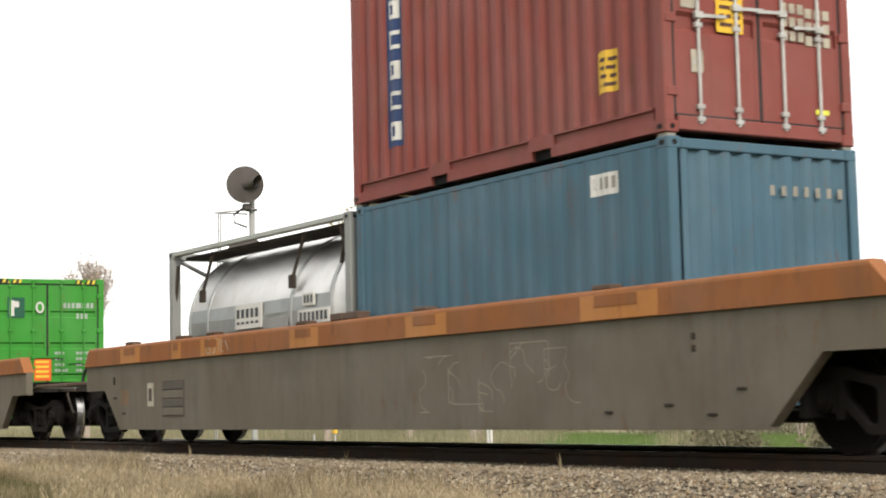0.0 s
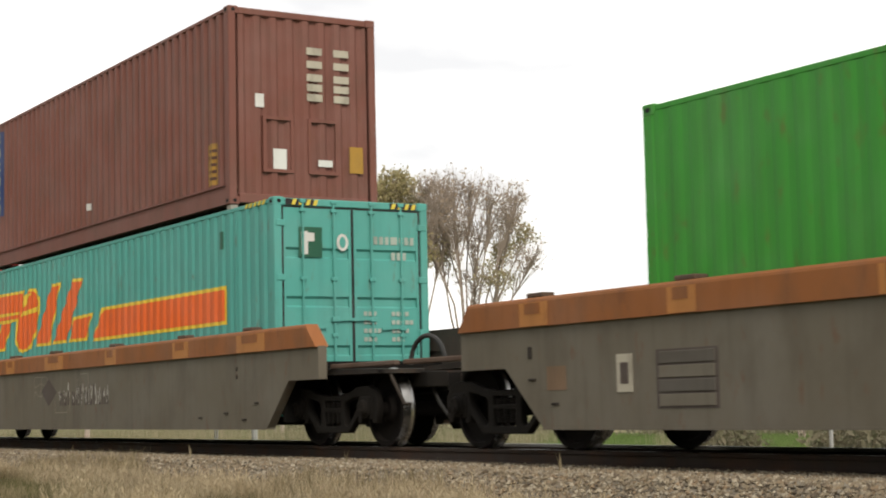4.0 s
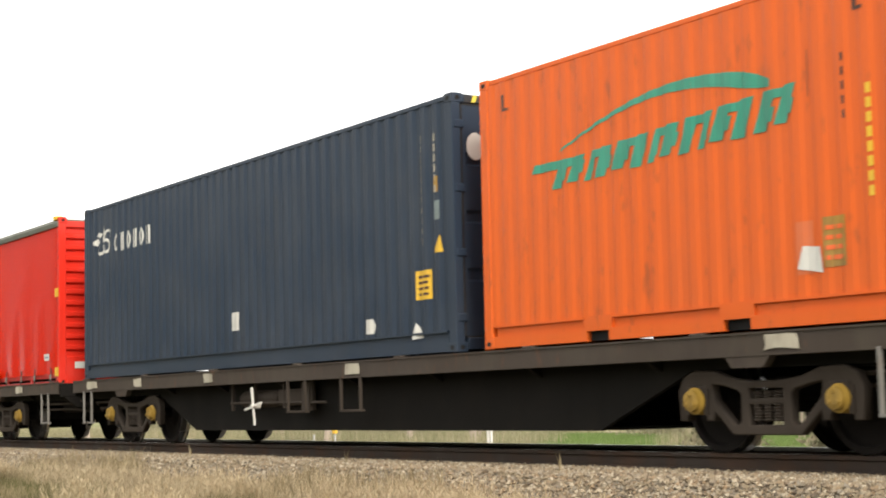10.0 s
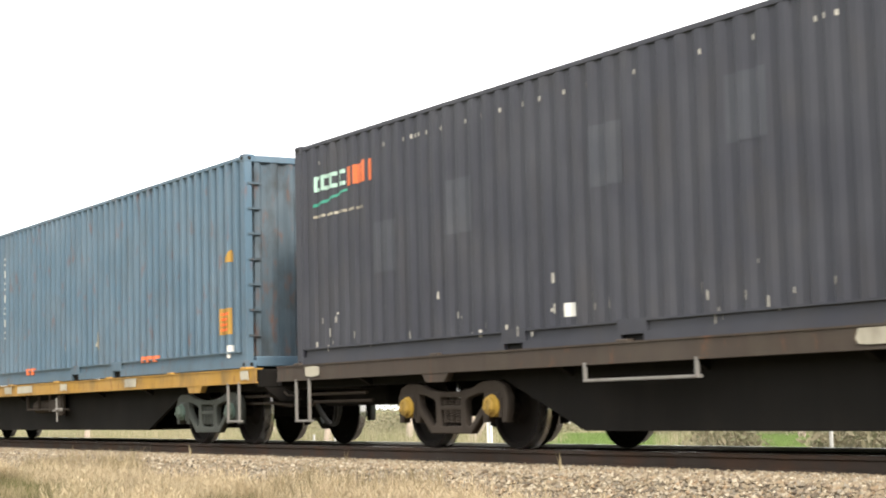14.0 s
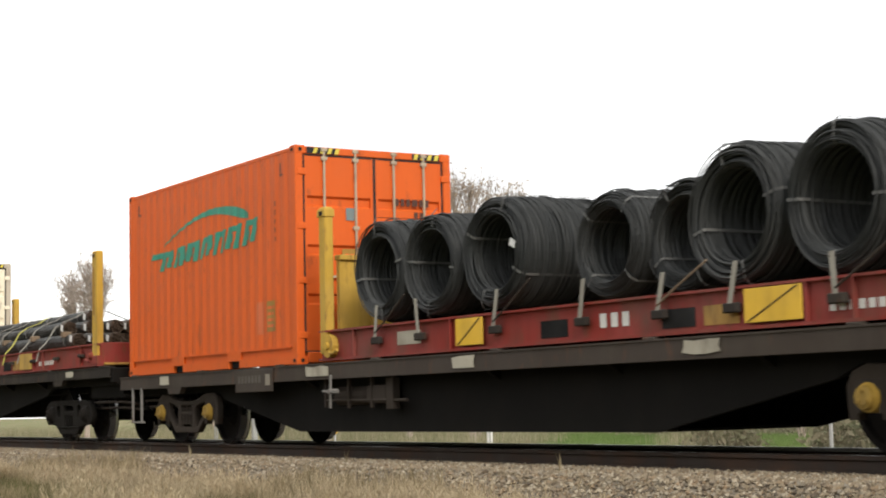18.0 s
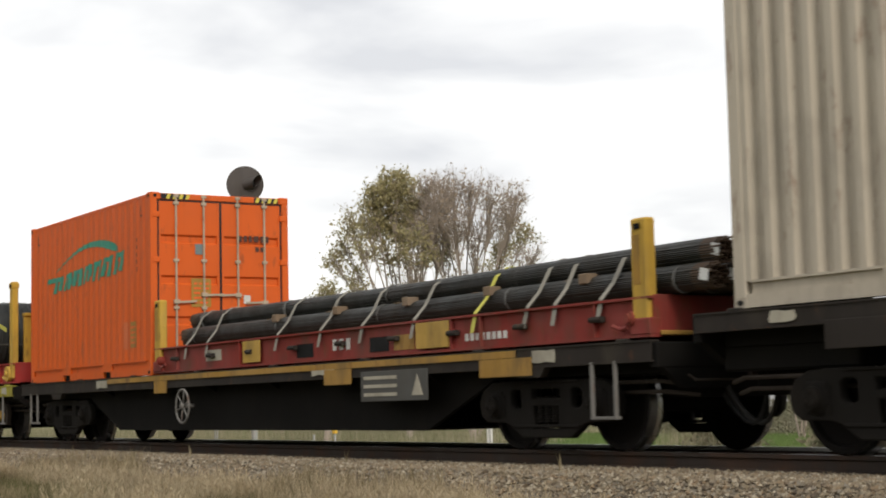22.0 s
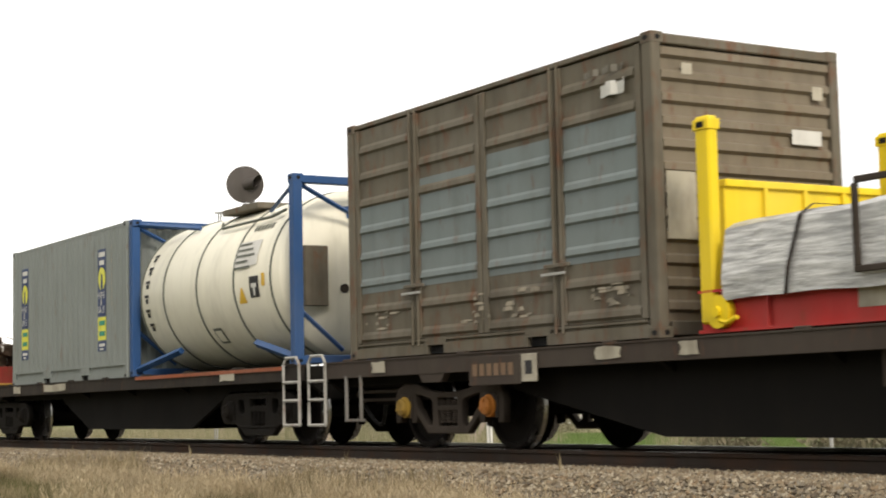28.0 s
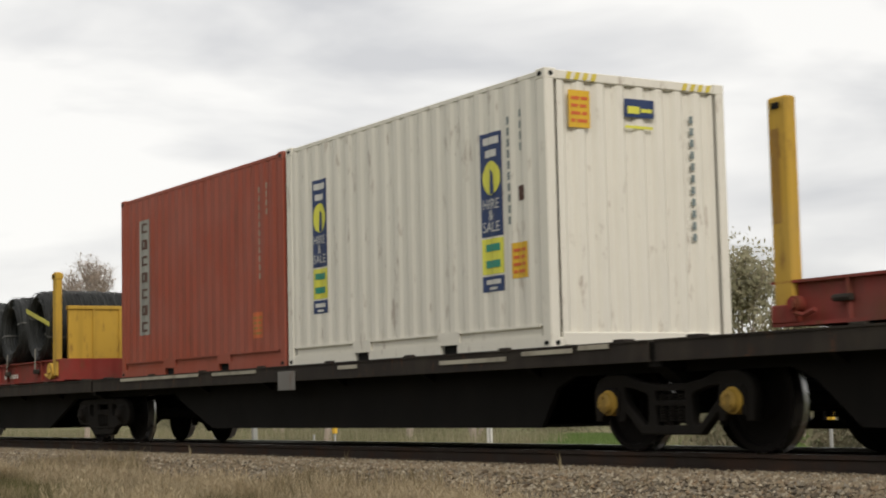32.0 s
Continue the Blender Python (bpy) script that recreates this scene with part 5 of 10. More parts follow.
tank_a = tank(112.20, 118.13, 0.36, 2.93, P_FRAMEGREY, "polished steel tank in a grey frame, in a well wagon", True)
part("tank", barrel(-2.35, 2.35, 1.16, 0.36, 1.36), [P_CLAD], tank_a["ob"], "polished steel cladding", smooth=True)
M_GREYTEXT = paint("dark_grey_print", (0.06, 0.07, 0.075), 0.6)
part("dark_panel", boxed(0.32, 1.08, -1.180, -1.168, 1.18, 1.36, 0.002), P_FRAMEGREY, tank_a["ob"], "dull grey data panel")
for x0, z0, x1, z1 in ((2.78, 2.42, 2.60, 1.95), (2.60, 2.42, 2.86, 1.75), (-2.74, 2.35, -2.86, 1.70)):
    bm = bmesh.new()
    strut(bm, (x0, -1.15, z0), (x1, -1.15, z1), 0.03)
    part("corner_brace", tidy(bm), M_BOGIE, tank_a["ob"])
# lower near flank in darker steel: the dim ground reflection put into colour
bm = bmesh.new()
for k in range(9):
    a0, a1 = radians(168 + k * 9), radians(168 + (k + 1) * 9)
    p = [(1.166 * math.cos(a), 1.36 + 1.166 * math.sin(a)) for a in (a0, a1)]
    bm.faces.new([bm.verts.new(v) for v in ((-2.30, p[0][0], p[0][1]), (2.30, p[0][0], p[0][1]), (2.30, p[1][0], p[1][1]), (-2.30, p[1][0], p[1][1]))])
part("lower_cladding", tidy(bm), P_CLADDARK, tank_a["ob"], "lower cladding band, shade painted in as darker steel", smooth=True)
for x in (-2.28, -1.62, 1.15, 2.30):
    part("hoop", hoop(x, 1.165, 1.36, 0.07), P_CLADDARK, tank_a["ob"], smooth=True)
for x in (-1.45, 1.55):
    bm = bmesh.new()
    strut(bm, (x, -1.13, 2.45), (x - 0.28, -1.185, 1.85), 0.03)
    box(bm, x - 0.36, x - 0.24, -1.21, -1.15, 1.72, 1.90)
    part("ladder_stay", tidy(bm), M_BOGIE, tank_a["ob"])
for x, z, w, hh, nx, nz in ((-0.57, 1.33, 0.86, 0.34, 5, 2), (1.55, 1.54, 0.34, 0.17, 3, 1), (1.42, 1.30, 0.90, 0.19, 7, 1)):
    part("sign_plate", boxed(x, x + w, -1.192, -1.168, z - 0.08, z - 0.08 + hh, 0.003), M_WHITE, tank_a["ob"], "white sign plate with dark print")
    for i in range(nx):
        for j in range(nz):
            bw = w / (nx + 0.6)
            part("marking", boxed(x + 0.06 + i * bw, x + 0.06 + i * bw + bw * 0.6, -1.1965, -1.1925, z - 0.08 + hh * (0.45 if j == 0 and nz > 1 else 0.2) , z - 0.08 + hh * (0.82 if j == 0 else 0.3)), M_GREYTEXT, tank_a["ob"])

tank_b = tank(-132.10, -126.05, 1.05, 3.62, P_FRAMEBLUE, "cream tank with dark bands in a blue frame", False)
TB = tank_b["ob"]
part("tank", barrel(-2.58, 2.48, 1.19, 0.36, 1.26, 56), P_TANKCREAM, TB, "cream painted tank", smooth=True)
for x in (-2.56, -1.62, -0.32, 1.02, 2.24):
    part("hoop", hoop(x, 1.192, 1.26, 0.035, 56), P_ROOFGREY, TB, smooth=True)
part("walkway", boxed(-0.45, 0.80, -0.70, -0.20, 2.37, 2.46, 0.01), P_KHAKI, TB, "grey-brown walkway box over the tank")
bm = bmesh.new()
pipe(bm, [(-0.10, -0.84, 2.22), (0.0, -0.90, 2.13), (1.7, -0.90, 2.13), (2.05, -0.84, 2.20)], 0.022, 6)
part("grab_rail", bm, P_ROOFGREY, TB)


def on_barrel(x, up, w, hh, mat, name="marking", r=1.20, zc=1.26):
    """A curved patch on the near flank of the barrel; up in degrees above its middle."""
    bm = bmesh.new()
    n = 5
    span = math.degrees(hh / r)
    ring = []
    for i in range(n + 1):
        a = radians(180 - up - span / 2 + span * i / n)
        ring.append([bm.verts.new((px, r * math.cos(a), zc + r * math.sin(a))) for px in (x, x + w)])
    for a, b in zip(ring, ring[1:]):
        bm.faces.new((a[0], a[1], b[1], b[0]))
    return part(name, tidy(bm), mat, TB, smooth=True)


for i in range(6):
    on_barrel(-2.40, 33 - i * 11.0, 0.17, 0.045, M_BLACKMARK)
    on_barrel(-2.36, 29.5 - i * 11.0, 0.10, 0.07, M_BLACKMARK)
on_barrel(1.55, -6, 0.30, 0.30, M_BLACKMARK)
on_barrel(1.61, -5, 0.18, 0.06, M_WHITE, r=1.204)
on_barrel(1.67, -8, 0.06, 0.16, M_WHITE, r=1.204)
for i in range(5):
    on_barrel(1.16 + 0.022 * i, -15 + i * 2.1, 0.24 - 0.044 * i, 0.045, M_YELLOW)
on_barrel(1.95, -2, 0.10, 0.18, M_YELLOW)
on_barrel(1.02, 18, 0.75, 0.38, M_WHITE)
for i in range(5):
    on_barrel(1.06, 25 - i * 4.2, 0.40 + 0.2 * ((i * 7) % 3) / 2, 0.035, P_ROOFGREY, r=1.206)
for i in range(6):
    on_barrel(1.25 + i * 0.11, 38, 0.07, 0.10, P_ROOFGREY)
on_barrel(-0.12, -38, 0.30, 0.28, P_ROOFGREY)
on_barrel(-0.08, -38, 0.22, 0.20, P_TANKCREAM, r=1.204)
part("data_box", boxed(2.78, 2.86, -0.97, -0.62, 0.80, 1.62, 0.01), P_KHAKI, TB, "brown document box")
DISH = ((0.0, 0.40), (0.35, 0.372), (0.65, 0.288), (0.88, 0.144), (0.985, 0.04), (1.0, 0.0))


def on_dish(y, z, w, hh, mat, oval=False):
    """A patch that follows the leading dished end of the cream tank."""
    def depth(py, pz):
        u = min(1.0, math.hypot(py, pz - 1.26) / 1.19)
        for (u0, d0), (u1, d1) in zip(DISH, DISH[1:]):
            if u <= u1:
                return 2.48 + 0.9 * (d0 + (d1 - d0) * (u - u0) / (u1 - u0)) + 0.012
        return 2.49
    rim = [(y + w / 2 + w / 2 * math.cos(a), z + hh / 2 + hh / 2 * math.sin(a)) for a in (2 * math.pi * i / 14 for i in range(14))] if oval else \
        [(y, z), (y + w, z), (y + w, z + hh), (y, z + hh)]
    bm = bmesh.new()
    bm.faces.new([bm.verts.new((depth(py, pz), py, pz)) for py, pz in rim])
    part("marking", tidy(bm), mat, TB)


on_dish(-0.26, 2.02, 0.12, 0.18, P_FRAMEBLUE)
on_dish(0.02, 2.02, 0.34, 0.18, P_FRAMEBLUE, True)
on_dish(0.55, 1.92, 0.16, 0.18, M_YELLOW)
for i in range(5):
    on_dish(-0.18 + i * 0.13, 1.74, 0.09, 0.09, P_ROOFGREY)
for i in range(3):
    on_dish(0.05 + i * 0.11, 1.60, 0.08, 0.08, P_ROOFGREY)
for i in range(4):
    on_dish(0.02 + i * 0.11, 1.22, 0.07, 0.09, P_ROOFGREY)
on_dish(-0.42, 0.98, 0.13, 0.13, M_BOGIE, True)

# ---- side-door box ----
P_KHAKIEND = paint("sun_bleached_khaki_paint", (0.215, 0.178, 0.128), 0.65, dirt=0.4, rust=0.35, streak=0.5)
khaki = container(-124.52, -118.39, 1.05, 3.99, P_KHAKI, "weathered khaki container with side doors and a faded blue-grey band", end="ribs", hazard=False, side_sheet=False, base=0.18, end_mat=P_KHAKIEND)
KB, KH = khaki["ob"], khaki["H"]
part("far_wall", boxed(-2.9, 2.9, 1.12, 1.19, 0.16, KH - 0.07), P_KHAKI, KB)
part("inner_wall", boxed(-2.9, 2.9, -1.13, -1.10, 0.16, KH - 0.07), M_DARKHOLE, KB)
for i in range(4):
    x0 = -2.88 + i * 1.445
    x1 = x0 + 1.42
    bm = bmesh.new()
    box(bm, x0, x1, -1.185, -1.13, 0.20, KH - 0.09)
    leaf = part("side_door", bm, P_KHAKI, KB, "khaki side door leaf with pressed ribs")
    for a, b in ((x0, x0 + 0.09), (x1 - 0.09, x1)):
        part("door_stile", boxed(a, b, -1.212, -1.184, 0.20, KH - 0.09, 0.006), P_KHAKI, leaf)
    n = 8
    dz = (KH - 0.29) / n
    for j in range(n):
        z = 0.20 + j * dz
        bm = bmesh.new()
        slab(bm, [(-1.184, z + 0.015), (-1.184, z + dz * 0.42), (-1.206, z + dz * 0.30), (-1.214, z + 0.045)], "x", x0 + 0.11, x1 - 0.11)
        part("door_rib", tidy(bm), P_KHAKI if not 2 <= j <= 4 + (i > 1) else P_KHAKIBLUE, leaf)
    part("faded_band", boxed(x0 + 0.095, x1 - 0.095, -1.1885, -1.1845, 0.20 + 2 * dz - 0.05, 0.20 + (5.4 + 0.25 * i) * dz), P_KHAKIBLUE, leaf, "faded blue-grey paint band")
    bm = bmesh.new()
    xs = x1 - 0.05 if i % 2 == 0 else x0 + 0.05
    pipe(bm, [(xs, -1.222, 0.12), (xs, -1.222, KH - 0.05)], 0.016, 6)
    box(bm, xs - 0.16, xs + 0.16, -1.25, -1.222, 0.80, 0.84, 0.005)
    part("lock_rod", tidy(bm), P_KHAKI, leaf)
    part("door_handle", boxed(xs - 0.20, xs + 0.10, -1.258, -1.240, 0.72, 0.75, 0.004), M_GALV, leaf)
mark(khaki, [rect(2.22, 2.66, 2.42, 2.56)], M_WHITE, 0.03)
mark(khaki, [rect(1.95 + 0.10 * i, 2.01 + 0.10 * i, 2.65, 2.72) for i in range(7)], M_LOUVREPALE, 0.03)
rng = random.Random(61)
for x, n in ((-2.3, 9), (-0.3, 12), (0.75, 10), (2.25, 16)):
    mark(khaki, [[(a, z), (a + w, z + 0.01), (a + w * 0.8, z + hh), (a + w * 0.1, z + hh * 0.8)] for a, z, w, hh in
                 ((x + rng.uniform(-0.35, 0.35), rng.uniform(0.30, 0.62), rng.uniform(0.05, 0.26), rng.uniform(0.02, 0.06)) for _ in range(n))], M_OLDBROWN, 0.0335, "flaking pale paint", "flaked_paint")
mark_end(khaki, [rect(0.55, 0.95, 1.95, 2.10)], M_WHITE)
mark_end(khaki, [rect(-0.85, -0.72, 2.55, 2.66), rect(0.85, 0.99, 2.42, 2.56)], M_CREAMPLATE)
mark_end(khaki, [rect(-1.08, -0.72, 0.95, 1.60)], M_CREAMPLATE, 0.006)

# ---- flat racks and their loads ----
M_MUSTARD = paint("grubby_mustard_panel", (0.55, 0.34, 0.07), 0.65, dirt=0.55, rust=0.2)
M_BAND = paint("dull_steel_band", (0.13, 0.13, 0.125), 0.6, dirt=0.3)
def rack(s0, s1, z0, label, beam=M_RACK, post=M_POST, height=2.0, wall=1.38, low_end=0.42, winches=9, hinge=0.15, panel=M_YELLOW, wide=0.19):
    """A flat rack: side beams, deck, four hinged posts and, where wall > 0, yellow end walls."""
    L = s1 - s0
    h = L / 2
    ob = train_thing("flat_rack", (s0 + s1) / 2, z0, label, "flat rack", "flat racks on the train")
    r = {"ob": ob, "h": h, "s0": s0, "z0": z0, "mid": (s0 + s1) / 2}
    for k in (-1, 1):
        bm = bmesh.new()
        y0, y1 = sorted((k * 1.175, k * 1.155))
        box(bm, -h, h, y0, y1, 0.03, 0.40)
        y0, y1 = sorted((k * 1.225, k * 1.08))
        box(bm, -h, h, y0, y1, 0.38, 0.405)
        box(bm, -h, h, y0, y1, 0.015, 0.045)
        for x in (-h + 0.9, -h + 3.2, -h + 8.9, h - 3.0, h - 0.9):
            y0, y1 = sorted((k * 1.22, k * 1.17))
            box(bm, x - 0.015, x + 0.015, y0, y1, 0.045, 0.38)
        part("side_beam", tidy(bm), beam, ob)
    part("deck", boxed(-h + 0.05, h - 0.05, -1.10, 1.10, 0.34, 0.40), M_TIMBER, ob, "worn timber deck")
    for a in (3.35, 8.15):
        part("yellow_panel", boxed(-h + a, -h + a + (0.55 if a < 5 else 0.72), -1.232, -1.215, 0.07, 0.37, 0.004), panel, ob, "yellow load panel")
        broad = 0.55 if a < 5 else 0.72
        if not wall:
            continue
        bm = bmesh.new()
        slab(bm, [(-h + a + 0.03, 0.08), (-h + a + 0.06, 0.08), (-h + a + broad - 0.03, 0.36), (-h + a + broad - 0.06, 0.36)], "y", -1.2365, -1.2325)
        part("marking", tidy(bm), M_SILLDARK, ob)
    # pockets are plates on the beam; the black ones paint a hollow's shade
    for a in (4.95, 6.95, 7.55):
        part("fork_pocket", boxed(-h + a, -h + a + 0.48, -1.180, -1.1765, 0.08, 0.26), M_DARKHOLE if a != 7.55 else M_SILLYELLOW, ob)
    bm = bmesh.new()
    for i in range(3):
        box(bm, -h + 5.98 + i * 0.18, -h + 6.08 + i * 0.18, -1.1805, -1.1765, 0.14, 0.28)
    part("marking", bm, M_WHITE, ob)["kind"] = "stuff"
    bm = bmesh.new()
    for i in range(8):
        box(bm, -h + 9.15 + i * 0.11, -h + 9.22 + i * 0.11, -1.1805, -1.1765, 0.12, 0.20)
    part("marking", bm, M_WHITE, ob)["kind"] = "stuff"
    part("label_plate", boxed(-h + 1.95, -h + 2.5, -1.181, -1.1765, 0.14, 0.30), M_CREAMPLATE, ob)
    for kx in (-1, 1):
        x0, x1 = sorted((kx * h, kx * (h - 0.16)))
        part("end_beam", boxed(x0, x1, -1.16, 1.16, 0.03, low_end, 0.01), beam, ob)
        if not wall:
            part("corner_strip", boxed(x1 if kx > 0 else x0 - 0.05, x1 + 0.05 if kx > 0 else x0, -1.12, 1.12, 0.03, 0.075, 0.01), M_SILLYELLOW, ob, "dirty mustard lower edge")
        for ky in (-1, 1):
            xa, xb = sorted((kx * (h - 0.03), kx * (h - 0.03 - wide)))
            ya, yb = sorted((ky * 1.225, ky * 1.10))
            bm = bmesh.new()
            box(bm, xa, xb, ya, yb, 0.10, height, 0.02)
            if wall:
                box(bm, xa - 0.012, xb + 0.012, ya - 0.012, yb + 0.012, height - 0.13, height - 0.03, 0.006)
            p = part("end_post", bm, post, ob)
            if not wall:
                part("post_socket", boxed(xa - 0.035, xb + 0.035, ya - 0.010, yb + 0.010, 0.04, 0.20, 0.01), beam, p, "rusty red post socket")
                part("wear_mark", boxed(xa + 0.04, xb - 0.10, ya - 0.0035, ya - 0.0005, height * 0.45, height * 0.86), M_SILLYELLOW, p, "worn brown patch")
            part("post_hole", boxed((xa + xb) / 2 - 0.05, (xa + xb) / 2 + 0.05, ya - 0.0145, ya - 0.0125, height - 0.11, height - 0.055), M_DARKHOLE, p)
            bm = bmesh.new()
            lathe(bm, [(-0.05, 0.0), (-0.05, hinge), (0.05, hinge), (0.05, 0.0)], "y", 16, (kx * (h - 0.30), ky * 1.21, 0.20))
            lathe(bm, [(-0.08, 0.0), (-0.08, 0.05), (0.08, 0.05), (0.08, 0.0)], "y", 10, (kx * (h - 0.30), ky * 1.21, 0.20))
            part("hinge", tidy(bm), post if wall else beam, p)
            pts = [(kx * (h - 0.32), ky * 1.25, 0.12), (kx * (h - 0.42), ky * 1.25, 0.10), (kx * (h - 0.55), ky * 1.25, 0.14)]
            bm = bmesh.new()
            pipe(bm, pts, 0.022, 6)
            part("hinge_pin", bm, post if wall else beam, p)
        if wall:
            bm = bmesh.new()
            xa, xb = sorted((kx * (h - 0.05), kx * (h - 0.13)))
            box(bm, xa, xb, -0.98, 0.98, 0.42, wall, 0.006)
            panel = part("end_wall", bm, post, ob, "yellow steel end wall")
            xa, xb = sorted((kx * (h - 0.02), kx * (h - 0.17)))
            part("wall_cap", boxed(xa, xb, -0.99, 0.99, wall - 0.06, wall + 0.01, 0.008), post, panel)
            for y in (-0.5, 0.0, 0.5):
                part("wall_rib", boxed(xa, xb, y - 0.02, y + 0.02, 0.42, wall - 0.05), post, panel)
    for i in range(0 if wall else winches):
        x = -h + 0.85 + i * (L - 1.7) / 8
        bm = bmesh.new()
        box(bm, x - 0.09, x + 0.09, -1.25, -1.18, 0.19, 0.25, 0.008)
        pipe(bm, [(x - 0.10, -1.23, 0.22), (x + 0.10, -1.23, 0.22)], 0.030, 8)
        part("strap_winch", tidy(bm), M_SILLDARK, ob)
    return r


def strap_over(r, x, prof, lean, mat, w=0.085):
    """A web strap pulled over the load: prof is a run of (y, z)."""
    bm = bmesh.new()
    n = len(prof)
    rows = []
    for i, (y, z) in enumerate(prof):
        xx = x + lean * z
        rows.append([bm.verts.new((xx + d, y, z + e)) for d, e in ((-w / 2, 0), (w / 2, 0), (w / 2, 0.006), (-w / 2, 0.006))])
    for a, b in zip(rows, rows[1:]):
        for k in range(4):
            bm.faces.new((a[k], a[(k + 1) % 4], b[(k + 1) % 4], b[k]))
    part("lashing_strap", tidy(bm), mat, r["ob"], "web lashing strap over the load")


def coil_mesh(seed):
    """A coil of wire rod: a dark core wound with single strands outside, inside and over both faces."""
    nr = np.random.default_rng(seed)
    length, ro, ri, segs = 1.65, 0.665, 0.45, 40
    th = 2 * math.pi * np.arange(segs) / segs
    verts, faces = [], []

    def add_rings(rings, closed):
        """Rows of (radius, place along the axis) round the coil, joined into a skin."""
        start = len(verts)
        for r, a in rings:
            verts.extend(zip((0.93 * r * np.cos(th)).tolist(), np.broadcast_to(a, segs).tolist(), (r * np.sin(th)).tolist()))
        n = len(rings)
        for i in range(n if closed else n - 1):
            p, q = start + i * segs, start + (i + 1) % n * segs
            faces.extend((p + k, p + (k + 1) % segs, q + (k + 1) % segs, q + k) for k in range(segs))

    one = np.ones(segs)
    add_rings([(ri * 1.03 * one, 0.02), (ro * 0.955 * one, 0.02), (ro * 0.965 * one, length * 0.5), (ro * 0.955 * one, length - 0.02), (ri * 1.03 * one, length - 0.02)], True)
    strands = [(ro - 0.045 * abs(2 * u - 1) ** 6 + nr.normal() * 0.007, u * length) for u in np.linspace(0.0, 1.0, 88)]
    strands += [(ri + nr.normal() * 0.010, u * length) for u in np.linspace(0.0, 1.0, 62)]
    strands += [(ri + (ro - 0.03 - ri) * nr.random(), -0.012 + nr.normal() * 0.022) for _ in range(34)]
    strands += [(ri + (ro - 0.03 - ri) * nr.random(), length + nr.normal() * 0.02) for _ in range(16)]
    for r0, a0 in strands:
        ph = nr.random(4) * 6.283
        r = r0 + 0.010 * nr.normal() * np.sin(th + ph[0]) + 0.005 * np.sin(3 * th + ph[1]) * nr.normal()
        a = a0 + 0.016 * nr.normal() * np.sin(th + ph[2]) + 0.009 * nr.normal() * np.sin(2 * th + ph[3])
        w = 0.0085
        add_rings([(r + w, a), (r, a + w), (r - w, a), (r, a - w)], True)
    me = bpy.data.meshes.new("wound_rod")
    me.from_pydata(verts, [], faces)
    me.validate()
    return me


COILS = [coil_mesh(i) for i in range(4)]


def coil(s, z, across, kind, turn=0.0, grp="rod coils", tag=False, size=1.0):
    ob = train_thing("rod_coil", s, z, "dark grey coil of steel wire rod lying on a flat rack", "steel coil", grp, across)
    fit = Matrix.Diagonal((size, 1.0, size, 1.0))
    link_mesh("wound_rod", COILS[kind % 4], M_COIL, ob, m=fit @ pose(0, 0, 0, 0, turn, 0))["kind"] = "stuff"
    for a in (70, 160, 250, 340):
        bm = bmesh.new()
        w = radians(a + turn)
        ca, sa = math.cos(w), math.sin(w)
        run_pts = [(0.44, 1.60), (0.44, -0.03), (0.46, -0.058), (0.61, -0.058), (0.675, 0.0), (0.682, 1.62)]
        rows = []
        for rr, y in run_pts:
            rows.append([bm.verts.new((0.93 * rr * ca - sa * d, y, rr * sa + ca * d)) for d in (-0.014, 0.014)])
        for p, q in zip(rows, rows[1:]):
            bm.faces.new((p[0], p[1], q[1], q[0]))
        part("coil_band", bm, M_BAND, ob, "flat steel binding band", fit)
    if tag:
        part("tag", boxed(-0.06, 0.05, -0.075, -0.068, -0.03, 0.05), M_TAG, ob, "white paper tag", pose(0.42, 0, 0.05, 0, 25, 0))
    return ob


def bundle_mesh(seed, length, r=0.126):
    """A round pack of fine straight bars, a little bowed; returns the pack and its two bar ends."""
    rng = random.Random(seed)

    def bow(x):
        return 0.012 * math.sin((x / length + 0.5) * 7 + seed)
    bm = bmesh.new()
    a, b = -length / 2 + 0.10, length / 2 - 0.10
    pipe(bm, [(a + (b - a) * i / 10, 0, bow(a + (b - a) * i / 10)) for i in range(11)], r * 0.93, 20)
    n = 40
    for k in range(n):
        c = r * rng.uniform(0.925, 0.965)
        y, z = c * math.cos(2 * math.pi * k / n), c * math.sin(2 * math.pi * k / n)
        p, q = a - rng.uniform(0.0, 0.06), b + rng.uniform(0.0, 0.06)
        pts = []
        for i in range(9):
            x = p + (q - p) * i / 8
            pts.append((x, y + rng.uniform(-0.003, 0.003), z + bow(x) + rng.uniform(-0.003, 0.003)))
        pipe(bm, pts, r * 0.075, 4)
    pack = bpy.data.meshes.new("bar_pack")
    bm.to_mesh(pack)
    bm.free()
    bm = bmesh.new()
    for k in (-1, 1):
        for ring, m in ((0.0, 1), (0.2, 6), (0.4, 12), (0.6, 18), (0.8, 26), (0.94, 30)):
            for i in range(m):
                y, z = ring * r * math.cos(2 * math.pi * i / m + seed), ring * r * math.sin(2 * math.pi * i / m + seed)
                x0, x1 = sorted((k * (length / 2 - 0.25), k * (length / 2 + rng.uniform(-0.08, 0.05))))
                pipe(bm, [(x0, y, z + bow(k * length / 2)), (x1, y, z + bow(k * length / 2))], r * 0.085, 5)
    ends = bpy.data.meshes.new("bar_end")
    bm.to_mesh(ends)
    bm.free()
    return pack, ends


LENGTHS = (9.7, 9.2, 8.0, 12.5, 10.4)
BUNDLES = [bundle_mesh(11 + i, l) for i, l in enumerate(LENGTHS)]
